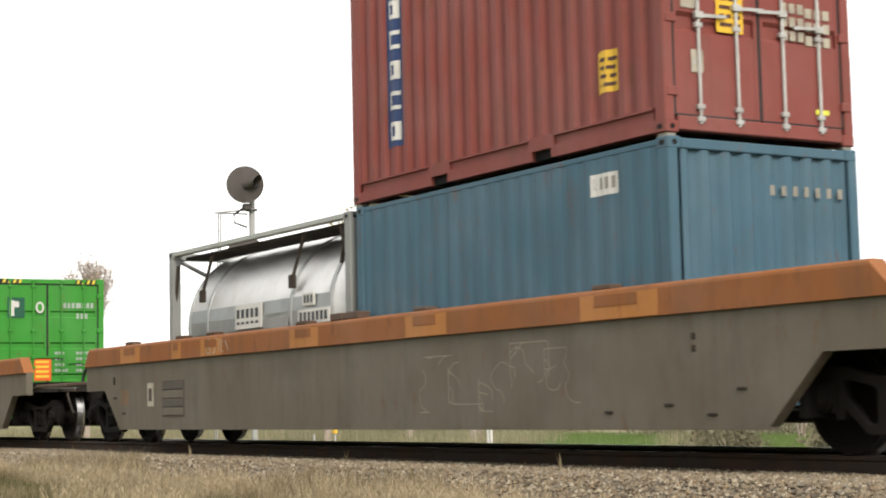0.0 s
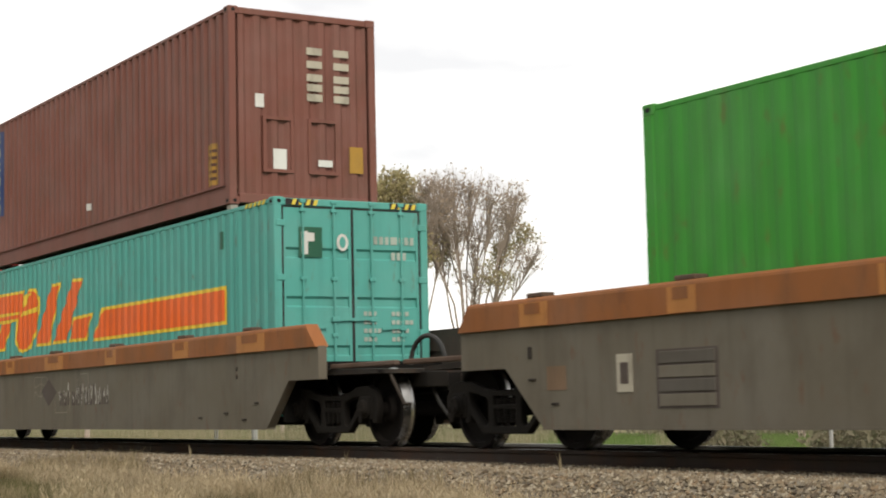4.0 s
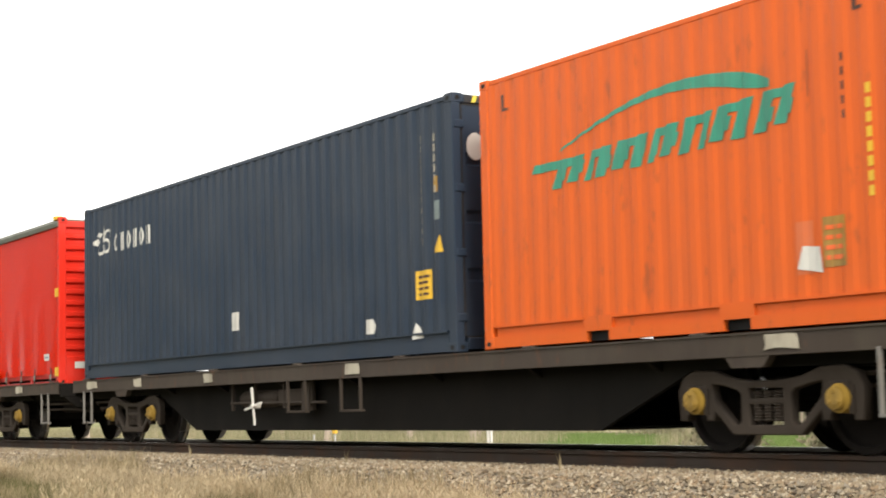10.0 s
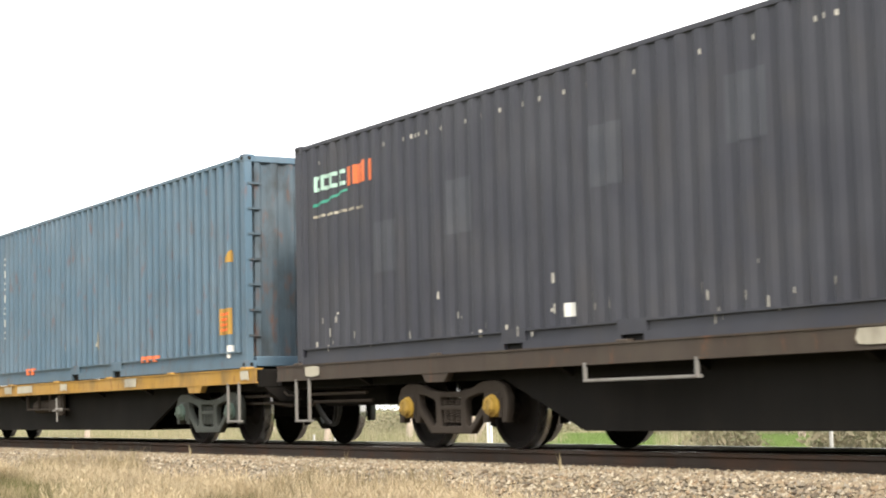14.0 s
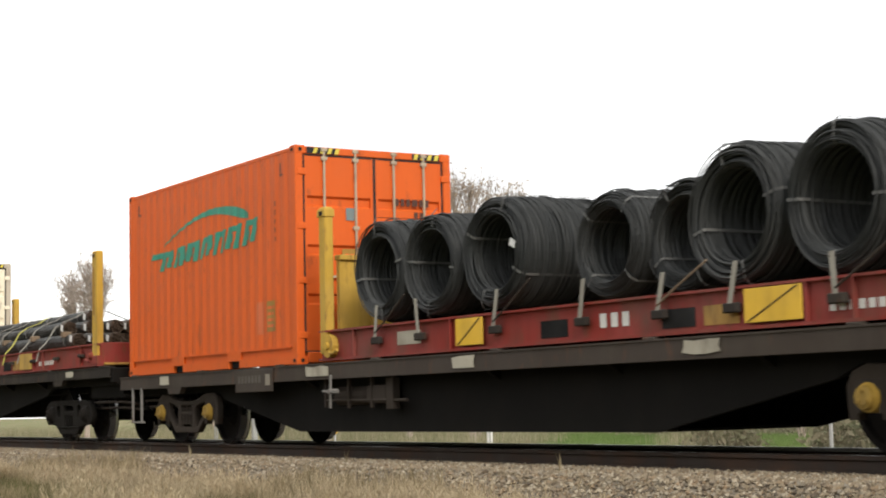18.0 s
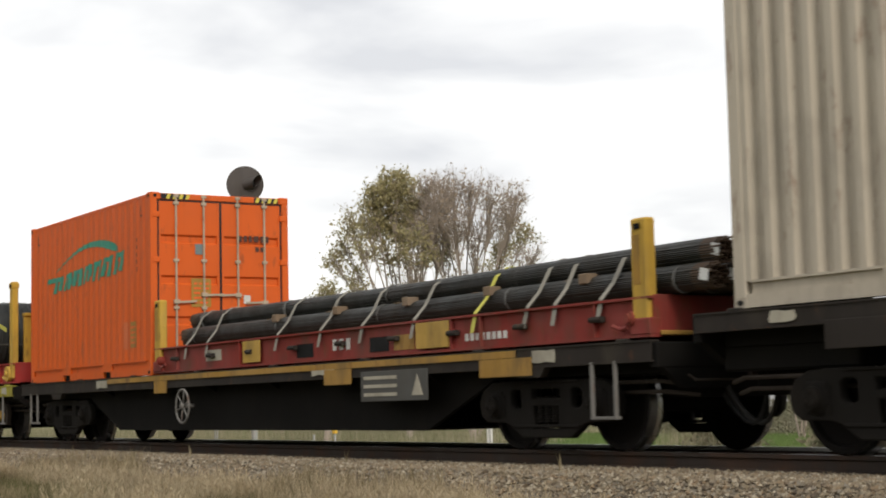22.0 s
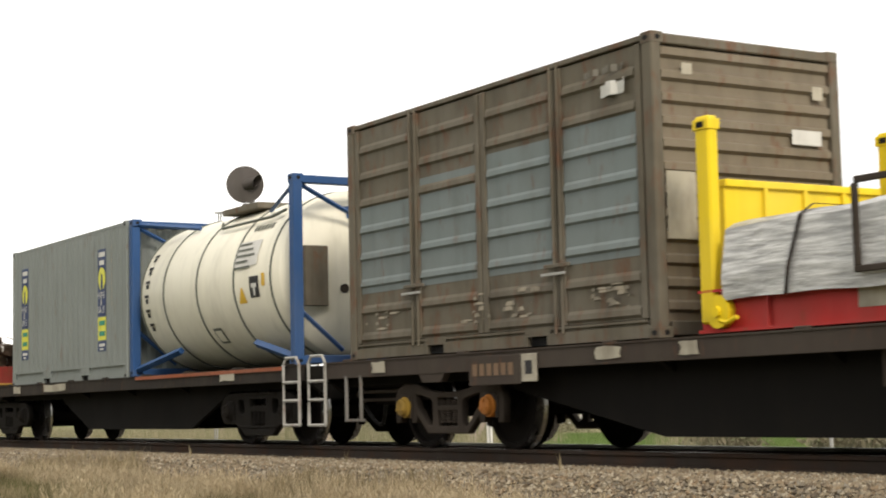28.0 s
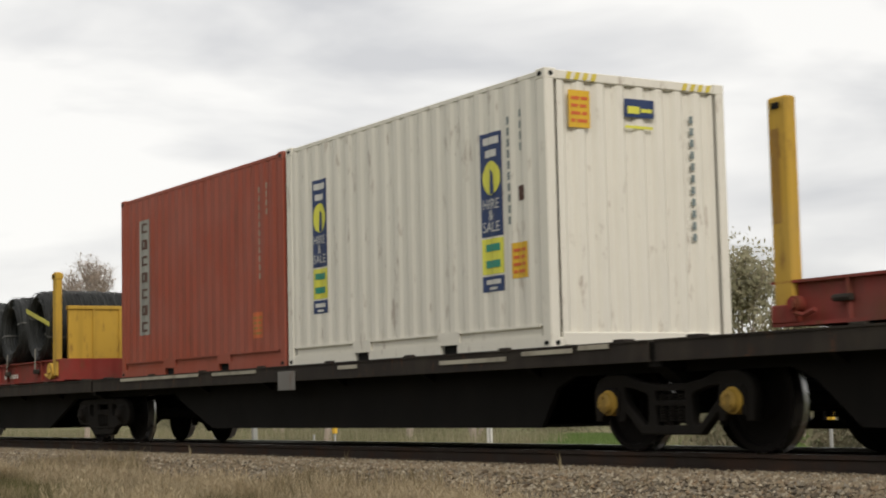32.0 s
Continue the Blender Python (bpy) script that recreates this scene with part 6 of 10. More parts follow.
M_BARENDS = steel("rust_brown_cut_bars", (0.105, 0.070, 0.045), 0.7, 0.2, rust=0.6, bump=0.4)
# bars whose leading third has rusted in the weather
M_RODTIP, nt, b = tree_of("half_rusted_rod")
co = put(nt, "ShaderNodeTexCoord").outputs["Object"]
along = put(nt, "ShaderNodeSeparateXYZ")
nt.links.new(co, along.inputs[0])
edge = put(nt, "ShaderNodeMath")
nt.links.new(along.outputs[0], edge.inputs[0])
nt.links.new(noise_at(nt, co, 1.4, 5.0, (1, 3, 3)), edge.inputs[1])
tone = blend(nt, noise_at(nt, co, 5.0, 6.0, (1, 2, 2)), dulled((0.050, 0.033, 0.022)), dulled((0.17, 0.105, 0.062)))
nt.links.new(blend(nt, ramp(nt, edge.outputs[0], 2.3, 3.0), dulled((0.036, 0.038, 0.034)), tone), b.inputs["Base Color"])
b.inputs["Roughness"].default_value = 0.62
b.inputs["Metallic"].default_value = 0.2


def bar_bundle(s, z, across, kind, mat, grp, yaw=0.0):
    ob = train_thing("bar_bundle", s, z, "long dark bundle of fine steel bars strapped on a flat rack", "steel bars", grp, across)
    length = LENGTHS[kind]
    for name, me, coat in (("bar_pack", BUNDLES[kind][0], mat), ("bar_end", BUNDLES[kind][1], M_BARENDS)):
        if len(me.materials) == 0:
            me.materials.append(coat)
        pack = link_mesh(name, me, coat, ob, "rusty cut ends of the bars" if name == "bar_end" else "", m=pose(0, 0, 0, 0, 0, yaw))
        pack["kind"] = "stuff"
        pack.material_slots[0].link = "OBJECT"
        pack.material_slots[0].material = coat
    for i in range(5):
        x = -length / 2 + 0.5 + i * (length - 1.0) / 4
        bm = bmesh.new()
        lathe(bm, [(x - 0.015, 0.127), (x - 0.015, 0.136), (x + 0.015, 0.136), (x + 0.015, 0.127)], "x", 14)
        part("bundle_tie", tidy(bm), M_BAND, ob)
    part("tag", boxed(-0.10, 0.02, -0.145, -0.138, -0.05, 0.06), M_TAG, ob, "white paper tag", pose(length / 2, 0, 0, 0, 12, 0))
    return ob


def bar_load(r, s_mid, z, grp, seed, lower=7, upper=5, kinds=(0, 2, 2), straps=(), third=2, mat=M_ROD, ahead=0.0):
    """Layers of bundles on blocks, tied down with straps."""
    rng = random.Random(seed)
    for i in range(lower):
        bar_bundle(s_mid + rng.uniform(0.0, 0.45) * min(i, 2) / 2, z + 0.150, -0.92 + i * 0.285, kinds[0], mat, grp, rng.uniform(-0.3, 0.3))
    for i in range(upper):
        bar_bundle(s_mid + (ahead * min(1.0, 0.6 * i) if i else 0.0) + rng.uniform(-0.1, 0.1), z + 0.385, -0.80 + i * 0.29, kinds[1], mat, grp, rng.uniform(-0.35, 0.35))
    for k in range(third):
        bar_bundle(s_mid + 0.1 + 0.3 * k, z + 0.595, -0.40 + 0.29 * k, kinds[2], mat, grp, 0.3 - 0.4 * k)
    mid = r["mid"]
    for i in range(5):
        x = s_mid - mid - 3.6 + i * 1.8
        part("timber_block", boxed(x - 0.05, x + 0.05, -1.0, 1.0, z - r["z0"], z - r["z0"] + 0.022, 0.004), M_TIMBER, r["ob"], "timber bearer")
        part("timber_block", boxed(x + 0.65, x + 0.79, -1.06, -0.90, z - r["z0"] + 0.21, z - r["z0"] + 0.315, 0.008), M_TIMBER, r["ob"], "timber spacer block")
        part("timber_block", boxed(x + 0.3, x + 0.40, -0.98, 0.95, z - r["z0"] + 0.264, z - r["z0"] + 0.276, 0.004), M_TIMBER, r["ob"], "timber bearer")
    base = z - r["z0"]
    prof = [(-1.235, base - 0.20), (-1.20, base + 0.02), (-1.065, base + 0.18), (-0.95, base + 0.42), (-0.80, base + 0.53), (-0.56, base + 0.62), (-0.40, base + 0.740),
            (0.0, base + 0.735), (0.50, base + 0.56), (0.76, base + 0.53), (1.05, base + 0.30), (1.20, base + 0.02)]
    if not third:
        prof = [(-1.235, base - 0.20), (-1.20, base + 0.02), (-1.065, base + 0.18), (-0.95, base + 0.42), (-0.80, base + 0.53),
                (0.50, base + 0.53), (0.76, base + 0.51), (1.05, base + 0.30), (1.20, base + 0.02)]
    for i, s in enumerate(straps):
        strap_over(r, s - mid, prof, rng.uniform(0.0, 0.2), M_STRAPYELLOW if i == 6 else M_STRAP, 0.07)
    for i in range(0 if straps else 8):
        x = s_mid - mid - 3.9 + i * 1.02 + rng.uniform(-0.15, 0.15)
        strap_over(r, x, prof, rng.uniform(0.05, 0.4), M_STRAPYELLOW if i in (seed % 8, ) else M_STRAP)


rack_a = rack(-36.80, -24.35, 1.06, "red flat rack with yellow end walls and posts")
COILS_A = []
for i, (s, back, size) in enumerate(((-26.25, 0, 1), (-27.57, 0, 1), (-28.87, 0.03, 1), (-29.97, 0.35, 0.89), (-31.0, 0.22, 0.89), (-32.77, 0, 1), (-34.15, 0.04, 0.97), (-35.33, 0, 1))):
    COILS_A.append(s)
    coil(s, 1.465 + 0.665 * size, -1.10 + back, i, 17.0 * i, "rod coils", i in (3, 5), size)
rack_b = rack(-57.50, -45.04, 1.26, "red flat rack with yellow posts under steel bars", wall=0.0, height=2.0, hinge=0.07, panel=M_MUSTARD, wide=0.245)
bar_load(rack_b, -51.70, 1.66, "steel bar bundles", 5, third=1, ahead=0.9)
rack_c = rack(-77.65, -65.14, 1.06, "red flat rack with short yellow posts under steel bars", wall=0.0, height=1.16, hinge=0.07, panel=M_MUSTARD, wide=0.245)
bar_load(rack_c, -70.75, 1.46, "steel bar bundles", 3, kinds=(3, 3, 3), third=0, straps=(-76.4, -75.6, -73.3, -72.0, -70.9, -69.65, -68.3, -67.3, -66.75, -66.0))
rack_d = rack(-97.38, -84.97, 1.08, "bright red flat rack with yellow end walls and posts", beam=M_RACKMID)
COILS_D = []
for i, (s, back, size) in enumerate(((-86.97, 0, 0.98), (-88.20, 0.05, 0.94), (-89.52, 0, 1.03), (-90.20, 0.36, 0.88), (-91.55, 0.20, 0.89), (-93.33, 0, 1), (-94.69, 0.04, 0.97), (-95.83, 0, 1))):
    COILS_D.append(s)
    coil(s, 1.480 + 0.665 * size, -1.10 + back, i + 1, 23.0 * i, "rod coils", i == 4, size)
rack_e = rack(-117.83, -105.36, 1.05, "bright red flat rack with fresh yellow end walls", beam=M_RACKNEW, post=M_POSTNEW, wall=1.42)
rack_f = rack(-152.88, -140.53, 1.06, "red flat rack with tall yellow posts under steel bars", wall=0.0, hinge=0.07, panel=M_MUSTARD, wide=0.245)
bar_load(rack_f, -146.35, 1.46, "steel bar bundles", 9, lower=6, upper=4, kinds=(4, 4, 2), third=1, mat=M_RODTIP, ahead=0.35)
rack_g = rack(-184.20, -171.77, 1.06, "red flat rack with yellow end walls and posts")
COILS_G = (-173.05, -174.75, -176.1, -177.4, -179.3, -180.6, -181.9)
for i, s in enumerate(COILS_G):
    coil(s, 2.13, -1.10, i + 2, 31.0 * i, "rod coils")
for r, places in ((rack_a, COILS_A), (rack_d, COILS_D), (rack_g, COILS_G)):
    rng = random.Random(int(-r["mid"]))
    last = None
    for i, s in enumerate(places):
        x = s - r["mid"] + rng.uniform(-0.12, 0.12)
        dx, up = rng.uniform(-0.06, 0.10), rng.uniform(0.34, 0.44)
        bm = bmesh.new()
        slab(bm, [(x, 0.24), (x + 0.06, 0.24), (x + 0.06 + dx, 0.24 + up), (x + dx, 0.24 + up)], "y", -1.262, -1.256)
        part("lashing_strap", tidy(bm), M_STRAP, r["ob"], "grey web lashing strap")
        part("strap_winch", boxed(x - 0.07, x + 0.13, -1.268, -1.20, 0.17, 0.26, 0.012), M_SILLDARK, r["ob"])
        if i % 2:
            bm = bmesh.new()
            pipe(bm, [(x + 0.03, -1.26, 0.30), (x + 0.35, -1.27, 0.46), (x + 0.75, -1.25, 0.66 + 0.1 * rng.random())], 0.011, 5)
            part("tie_rope", bm, M_TIMBER if i == 3 else M_BOGIE, r["ob"], "slack tie rope")
    bm = bmesh.new()
    x = r["h"] - 0.3
    slab(bm, [(x, 1.02), (x, 1.10), (x - 1.35, 1.42), (x - 1.35, 1.34)], "y", -1.262, -1.256)
    part("lashing_strap", tidy(bm), M_STRAPYELLOW, r["ob"], "yellow web lashing strap")

# wrapped stack of sheets with a loose steel hoop frame
M_WRAP, nt, b = tree_of("clear_stretch_wrap_over_steel")
co = put(nt, "ShaderNodeTexCoord").outputs["Object"]
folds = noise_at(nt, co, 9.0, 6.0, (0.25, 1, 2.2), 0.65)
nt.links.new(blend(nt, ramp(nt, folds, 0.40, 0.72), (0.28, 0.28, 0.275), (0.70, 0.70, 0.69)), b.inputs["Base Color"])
b.inputs["Roughness"].default_value = 0.28
bp = put(nt, "ShaderNodeBump", Strength=0.7, Distance=0.02)
nt.links.new(folds, bp.inputs["Height"])
nt.links.new(bp.outputs[0], b.inputs["Normal"])
stack = train_thing("wrapped_sheet_stack", -111.4, 1.45, "long stack of sheets in crumpled clear plastic wrap", "wrapped cargo")
bm = bmesh.new()
sect = [(-0.90, 0.0), (-1.238, 0.0), (-1.242, -0.09), (-1.275, -0.10), (-1.285, 0.12), (-1.225, 0.55), (-1.12, 0.61), (1.12, 0.61), (1.225, 0.55), (1.285, 0.12), (1.275, -0.10), (1.242, -0.09), (1.238, 0.0), (0.90, 0.0)]
rows = []
for i in range(61):
    x = -6.05 + 11.8 * i / 60
    pinch = 1.0 if 2 < i < 58 else 0.985
    rows.append([bm.verts.new((x, y * pinch + (0.022 * noise.noise((x * 1.3, z * 4, y)) if z > 0.05 else 0), z + (0.035 * noise.noise((x * 1.7, y * 2, z)) if abs(z) > 0.095 else 0))) for y, z in sect])
for a, b2 in zip(rows, rows[1:]):
    for k in range(len(sect)):
        bm.faces.new((a[k], a[(k + 1) % len(sect)], b2[(k + 1) % len(sect)], b2[k]))
bm.faces.new(rows[0][::-1])
bm.faces.new(rows[-1])
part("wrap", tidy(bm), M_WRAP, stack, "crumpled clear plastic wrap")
for i in range(7):
    x = -5.2 + i * 1.72
    bm = bmesh.new()
    pts = [(-1.30, -0.10), (-1.315, 0.12), (-1.255, 0.56), (-1.12, 0.655), (1.12, 0.655), (1.255, 0.56), (1.315, 0.12)]
    vs = [[bm.verts.new((x + d + 0.25 * z, y, z)) for d in (0, 0.05)] for y, z in pts]
    for p, q in zip(vs, vs[1:]):
        bm.faces.new((p[0], p[1], q[1], q[0]))
    part("binding_strap", bm, M_STRAP if i % 3 else M_SILLDARK, stack)
for i in range(6):
    part("timber_block", boxed(-5.0 + i * 2.0, -4.9 + i * 2.0, -1.0, 1.0, -0.0, 0.012), M_TIMBER, stack)
for s, half in ((-114.63, 1.13), (-108.05, 1.10)):
    hoop_thing = train_thing("steel_hoop_frame", s, 1.46, "rusty rectangular steel frame leaning on the wrapped stack", "steel frame", "steel frames by the wrapped stack", across=-1.325)
    for name, x0, x1, zz0, zz1 in (("frame_bar", -half, half, 0.0, 0.055), ("frame_bar", -half + 0.03, half - 0.03, 0.72, 0.775), ("frame_upright", -half, -half + 0.06, 0.055, 0.72), ("frame_upright", half - 0.06, half, 0.055, 0.72)):
        part(name, boxed(x0, x1, -0.022, 0.022, zz0, zz1, 0.008), M_BOGIE, hoop_thing)

M_PINKPRINT = paint("faded_white_print_on_red", (0.60, 0.42, 0.38), 0.6, dirt=0.3)
M_FAINTPRINT = paint("faded_white_print", (0.40, 0.47, 0.41), 0.6, dirt=0.5, streak=0.5)
# ---- markings; s and z are places along and above the track ----
M_GHOSTDARK = paint("brown_shadow_print", (0.10, 0.045, 0.032), 0.6, dirt=0.2)
M_PALEPANEL = paint("pale_weathered_sign", (0.36, 0.36, 0.325), 0.6, dirt=0.4)
M_SKYPATCH = paint("blue_touch_up_paint", (0.060, 0.185, 0.335), 0.55, dirt=0.25)
M_GREYPATCH = paint("grey_touch_up_paint", (0.20, 0.25, 0.255), 0.6, dirt=0.3)
M_CHARPATCH = paint("paler_charcoal_patch", (0.056, 0.060, 0.074), 0.55, dirt=0.1)
M_SIGNORANGE = paint("orange_sign_paint", (0.70, 0.16, 0.05), 0.5, dirt=0.1)


def moved(c, polys):
    return [[(x - c["mid"], z - c["z0"]) for x, z in p] for p in polys]


def m_at(c, polys, mat, lift=0.004, label=""):
    return mark(c, moved(c, polys), mat, lift, label)


def col_at(c, s, z, n, mat=M_WHITE, w=0.075, h=0.085, gap=0.035):
    m_at(c, bar_run(s, z, n, w, h, gap), mat)


def row_at(c, s, z, n, mat=M_WHITE, w=0.075, h=0.085, gap=0.035, slant=0.0):
    m_at(c, bar_run(s, z, n, w, h, gap, False, slant), mat)


def letters_column(c, s, top, bottom, w, panel, ink, n):
    """A vertical sign: a panel with n blocky signs under one another."""
    m_at(c, [rect(s, s + w, bottom, top)], panel)
    pitch = (top - bottom) / n
    out = []
    for i in range(n):
        z = top - (i + 0.5) * pitch
        a, b, q = s + w * 0.2, s + w * 0.8, pitch * 0.30
        out += [rect(a, b, z + q * 0.55, z + q), rect(a, b, z - q, z - q * 0.55), rect(a, a + w * 0.22, z - q * 0.55, z + q * 0.55)]
        if i % 2:
            out.append(rect(b - w * 0.22, b, z - q * 0.55, z + q * 0.55))
    m_at(c, out, ink, 0.008)


# head of the train
letters_column(redtop, 119.08, 5.80, 3.58, 0.40, M_BLUEPANEL, M_WHITE, 6)
decal(redtop, 123.32 - redtop["mid"], 3.50 - 2.97, 0.34, 0.42, M_YELLOW, M_GHOSTDARK, 4)
decal_end(redtop, -0.54, 1.02, 0.34, 0.60, M_YELLOW, M_GHOSTDARK, 6, 2)
decal_end(redtop, -0.87, 0.60, 0.15, 0.22, M_CREAMPLATE, M_GALV, 1, 3)
mark_end(redtop, [rect(-0.98, -0.80, 1.22, 1.36)], M_CREAMPLATE)
for z in (1.40, 1.26, 1.12):
    mark_end(redtop, bar_run(0.30, z, 3, 0.08, 0.10, 0.03, False) + bar_run(0.62, z - 0.03, 3, 0.09, 0.10, 0.03, False), M_CREAMPLATE)
mark_end(redtop, [rect(0.72, 0.90, 0.30, 0.35)], M_LEMON)
m_at(blue_a, [rect(123.18, 123.62, 2.50, 2.72)], M_WHITE)
row_at(blue_a, 123.22, 2.68, 4, M_STRAP, 0.06, 0.12, 0.04)
end_bars(blue_a, 0.05, 2.18, 7, M_STRAP, 0.06, 0.10, 0.09, False)

# green box: dark panel with a gold block and white signs
m_at(green, [rect(94.50, 98.50, 1.30, 2.63)], M_DARKGREEN)
m_at(green, [rect(94.80, 95.40, 2.08, 2.34), rect(94.80, 95.40, 1.66, 1.92), rect(94.80, 95.10, 1.92, 2.08)], M_GOLDMARK, 0.008)
for i, (hh, w) in enumerate(((0.62, 0.36), (0.48, 0.28), (0.66, 0.30), (0.66, 0.12), (0.50, 0.28), (0.60, 0.12), (0.46, 0.24), (0.46, 0.26))):
    x = 95.66 + sum((0.36, 0.28, 0.30, 0.12, 0.28, 0.12, 0.24, 0.26)[:i]) + 0.085 * i
    m_at(green, [rect(x, x + w, 1.66, 1.66 + hh * 0.30), rect(x, x + w, 1.66 + hh * 0.7, 1.66 + hh), rect(x, x + w * 0.45, 1.66 + hh * 0.3, 1.66 + hh * 0.7)], M_WHITE, 0.008)
row_at(green, 101.1, 3.02, 5, M_CREAMPLATE)
row_at(green, 101.1, 2.84, 3, M_CREAMPLATE)


def door_prints(c, mat, pan, warn=True, seed=1):
    """Sign, roundel, number bars and labels on the doors of a long box."""
    H = c["H"]
    mark_end(c, [rect(-0.84, -0.48, H - 0.82, H - 0.40)], M_DARKGREEN, 0.006)
    mark_end(c, [rect(-0.80, -0.70, H - 0.78, H - 0.46), rect(-0.72, -0.60, H - 0.60, H - 0.48)], M_WHITE, 0.010)
    mark_end(c, [disc(-0.16, H - 0.60, 0.09, 0.12)], M_WHITE, 0.006)
    mark_end(c, [disc(-0.16, H - 0.60, 0.05, 0.08)], pan, 0.010)
    mark_end(c, bar_run(0.34, H - 0.50, 4, 0.06, 0.11, 0.03, False) + bar_run(0.66, H - 0.50, 4, 0.06, 0.11, 0.03, False) + bar_run(0.62, H - 0.72, 3, 0.06, 0.11, 0.03, False), mat)
    rng = random.Random(seed)
    out = []
    for i in range(4):
        for k in range(2):
            out += bar_run(0.16 + k * 0.45, H * 0.48 - i * 0.12, rng.randint(3, 5), 0.055, 0.06, 0.018, False)
    mark_end(c, out, mat, 0.006)
    if warn:
        mark_end(c, [[(-0.72, 0.86), (-0.44, 0.86), (-0.58, 1.16)]], M_ORANGEMARK, 0.006)
        mark_end(c, [rect(-0.30, 0.08, 0.80, 1.25)], M_ORANGEMARK, 0.006)
        mark_end(c, [rect(-0.25, 0.03, 0.86 + i * 0.1, 0.91 + i * 0.1) for i in range(4)], M_GOLDMARK, 0.010)


door_prints(green, M_FAINTPRINT, P_GREEN)
door_prints(teal, M_FAINTPRINT, P_TEAL, False, 4)
mark_end(teal, [rect(0.55, 0.85, 0.18, 0.36)], M_YELLOW, 0.006)

# teal box: slanted orange shapes with a gold outline
SHAPES_EMBLEM = [
    [(69.0, 2.49), (71.07, 2.46), (71.26, 2.80), (69.3, 2.83)],
    [(68.85, 2.34), (71.05, 2.34), (71.10, 2.41), (68.88, 2.42)],
    [(69.4, 1.80), (69.95, 1.79), (70.48, 2.27), (69.85, 2.27)],
    [(70.91, 1.77), (71.21, 1.71), (71.59, 1.77), (71.93, 2.02), (72.14, 2.32), (72.15, 2.60), (71.89, 2.79), (71.56, 2.81), (71.26, 2.66), (70.84, 2.26), (70.78, 1.93)],
    [(71.98, 1.80), (72.75, 1.79), (73.33, 2.80), (72.85, 2.80)],
    [(73.01, 1.80), (73.75, 1.80), (74.52, 2.79), (74.02, 2.81)],
    [(73.90, 1.80), (74.71, 1.79), (75.02, 2.15), (74.15, 2.13)],
    [(75.12, 1.76), (80.62, 1.76), (80.62, 2.21), (75.60, 2.21)],
]


def grown(poly, d):
    cx, cz = sum(p[0] for p in poly) / len(poly), sum(p[1] for p in poly) / len(poly)
    return [(x + math.copysign(d, x - cx), z + math.copysign(d, z - cz)) for x, z in poly]


m_at(teal, [grown(p, 0.055) for p in SHAPES_EMBLEM], M_GOLDMARK, 0.004, "gold outline of an emblem")
m_at(teal, SHAPES_EMBLEM, M_ORANGEMARK, 0.008, "slanted orange emblem shapes")
m_at(teal, [[(71.05, 2.36), (72.15, 2.40), (72.15, 2.50), (71.10, 2.44)], [(71.18, 2.60), (71.45, 2.76), (71.70, 2.78), (71.30, 2.52)]], M_GOLDMARK, 0.0115, "gold bands across the emblem")
for x in (68.6, 81.05):
    part("panel_joint", boxed(x - teal["mid"] - 0.03, x - teal["mid"] + 0.03, -1.217, -1.17, 0.16, teal["H"] - 0.07), P_TEAL, teal["ob"])
    m_at(teal, [rect(x - 0.55, x - 0.45, 2.80, 3.06)], M_DARKGREEN)
for i in range(5):
    x = teal["h"] - 0.95 + i * 0.14
    bm = bmesh.new()
    slab(bm, [(x, teal["H"] - 0.07), (x + 0.07, teal["H"] - 0.07), (x + 0.11, teal["H"] - 0.01), (x + 0.04, teal["H"] - 0.01)], "y", -1.2165, -1.2065)
    part("hazard_stripe", tidy(bm), M_HAZARD, teal["ob"], "yellow hazard stripe on the top rail")

# brown box above it
letters_column(brown, 69.42, 6.16, 4.45, 0.42, M_BLUEPANEL, M_CREAMPLATE, 6)
decal(brown, 80.02 - brown["mid"], 3.80 - 3.45, 0.36, 0.62, M_SILLYELLOW, M_GHOSTDARK, 5)
m_at(brown, [rect(74.80, 74.94, 4.0, 4.12)], M_WHITE)
for z, ys in ((2.3, (0.05, 0.5)), (2.1, (0.05, 0.5)), (1.9, (0.05, 0.5)), (1.75, (0.05, 0.5)), (1.6, (0.05, 0.5))):
    for y in ys:
        mark_end(brown, [rect(y, y + 0.26, z, z + 0.11)], M_CREAMPLATE, 0.012)
for y in (-0.68, 0.06):
    for a, b, c0, d in ((y, y + 0.50, 1.28, 1.33), (y, y + 0.50, 0.50, 0.55), (y, y + 0.05, 0.55, 1.28), (y + 0.45, y + 0.50, 0.55, 1.28)):
        part("vent_frame", boxed(brown["h"] - 0.04, brown["h"] + 0.004, a, b, c0, d), P_BROWN, brown["ob"])
mark_end(brown, [rect(-0.52, -0.30, 0.55, 0.85), rect(0.22, 0.46, 0.62, 0.72), rect(-0.80, -0.66, 1.45, 1.65)], M_WHITE, 0.018)
mark_end(brown, [rect(0.75, 0.98, 0.55, 0.95)], M_SILLYELLOW, 0.014)

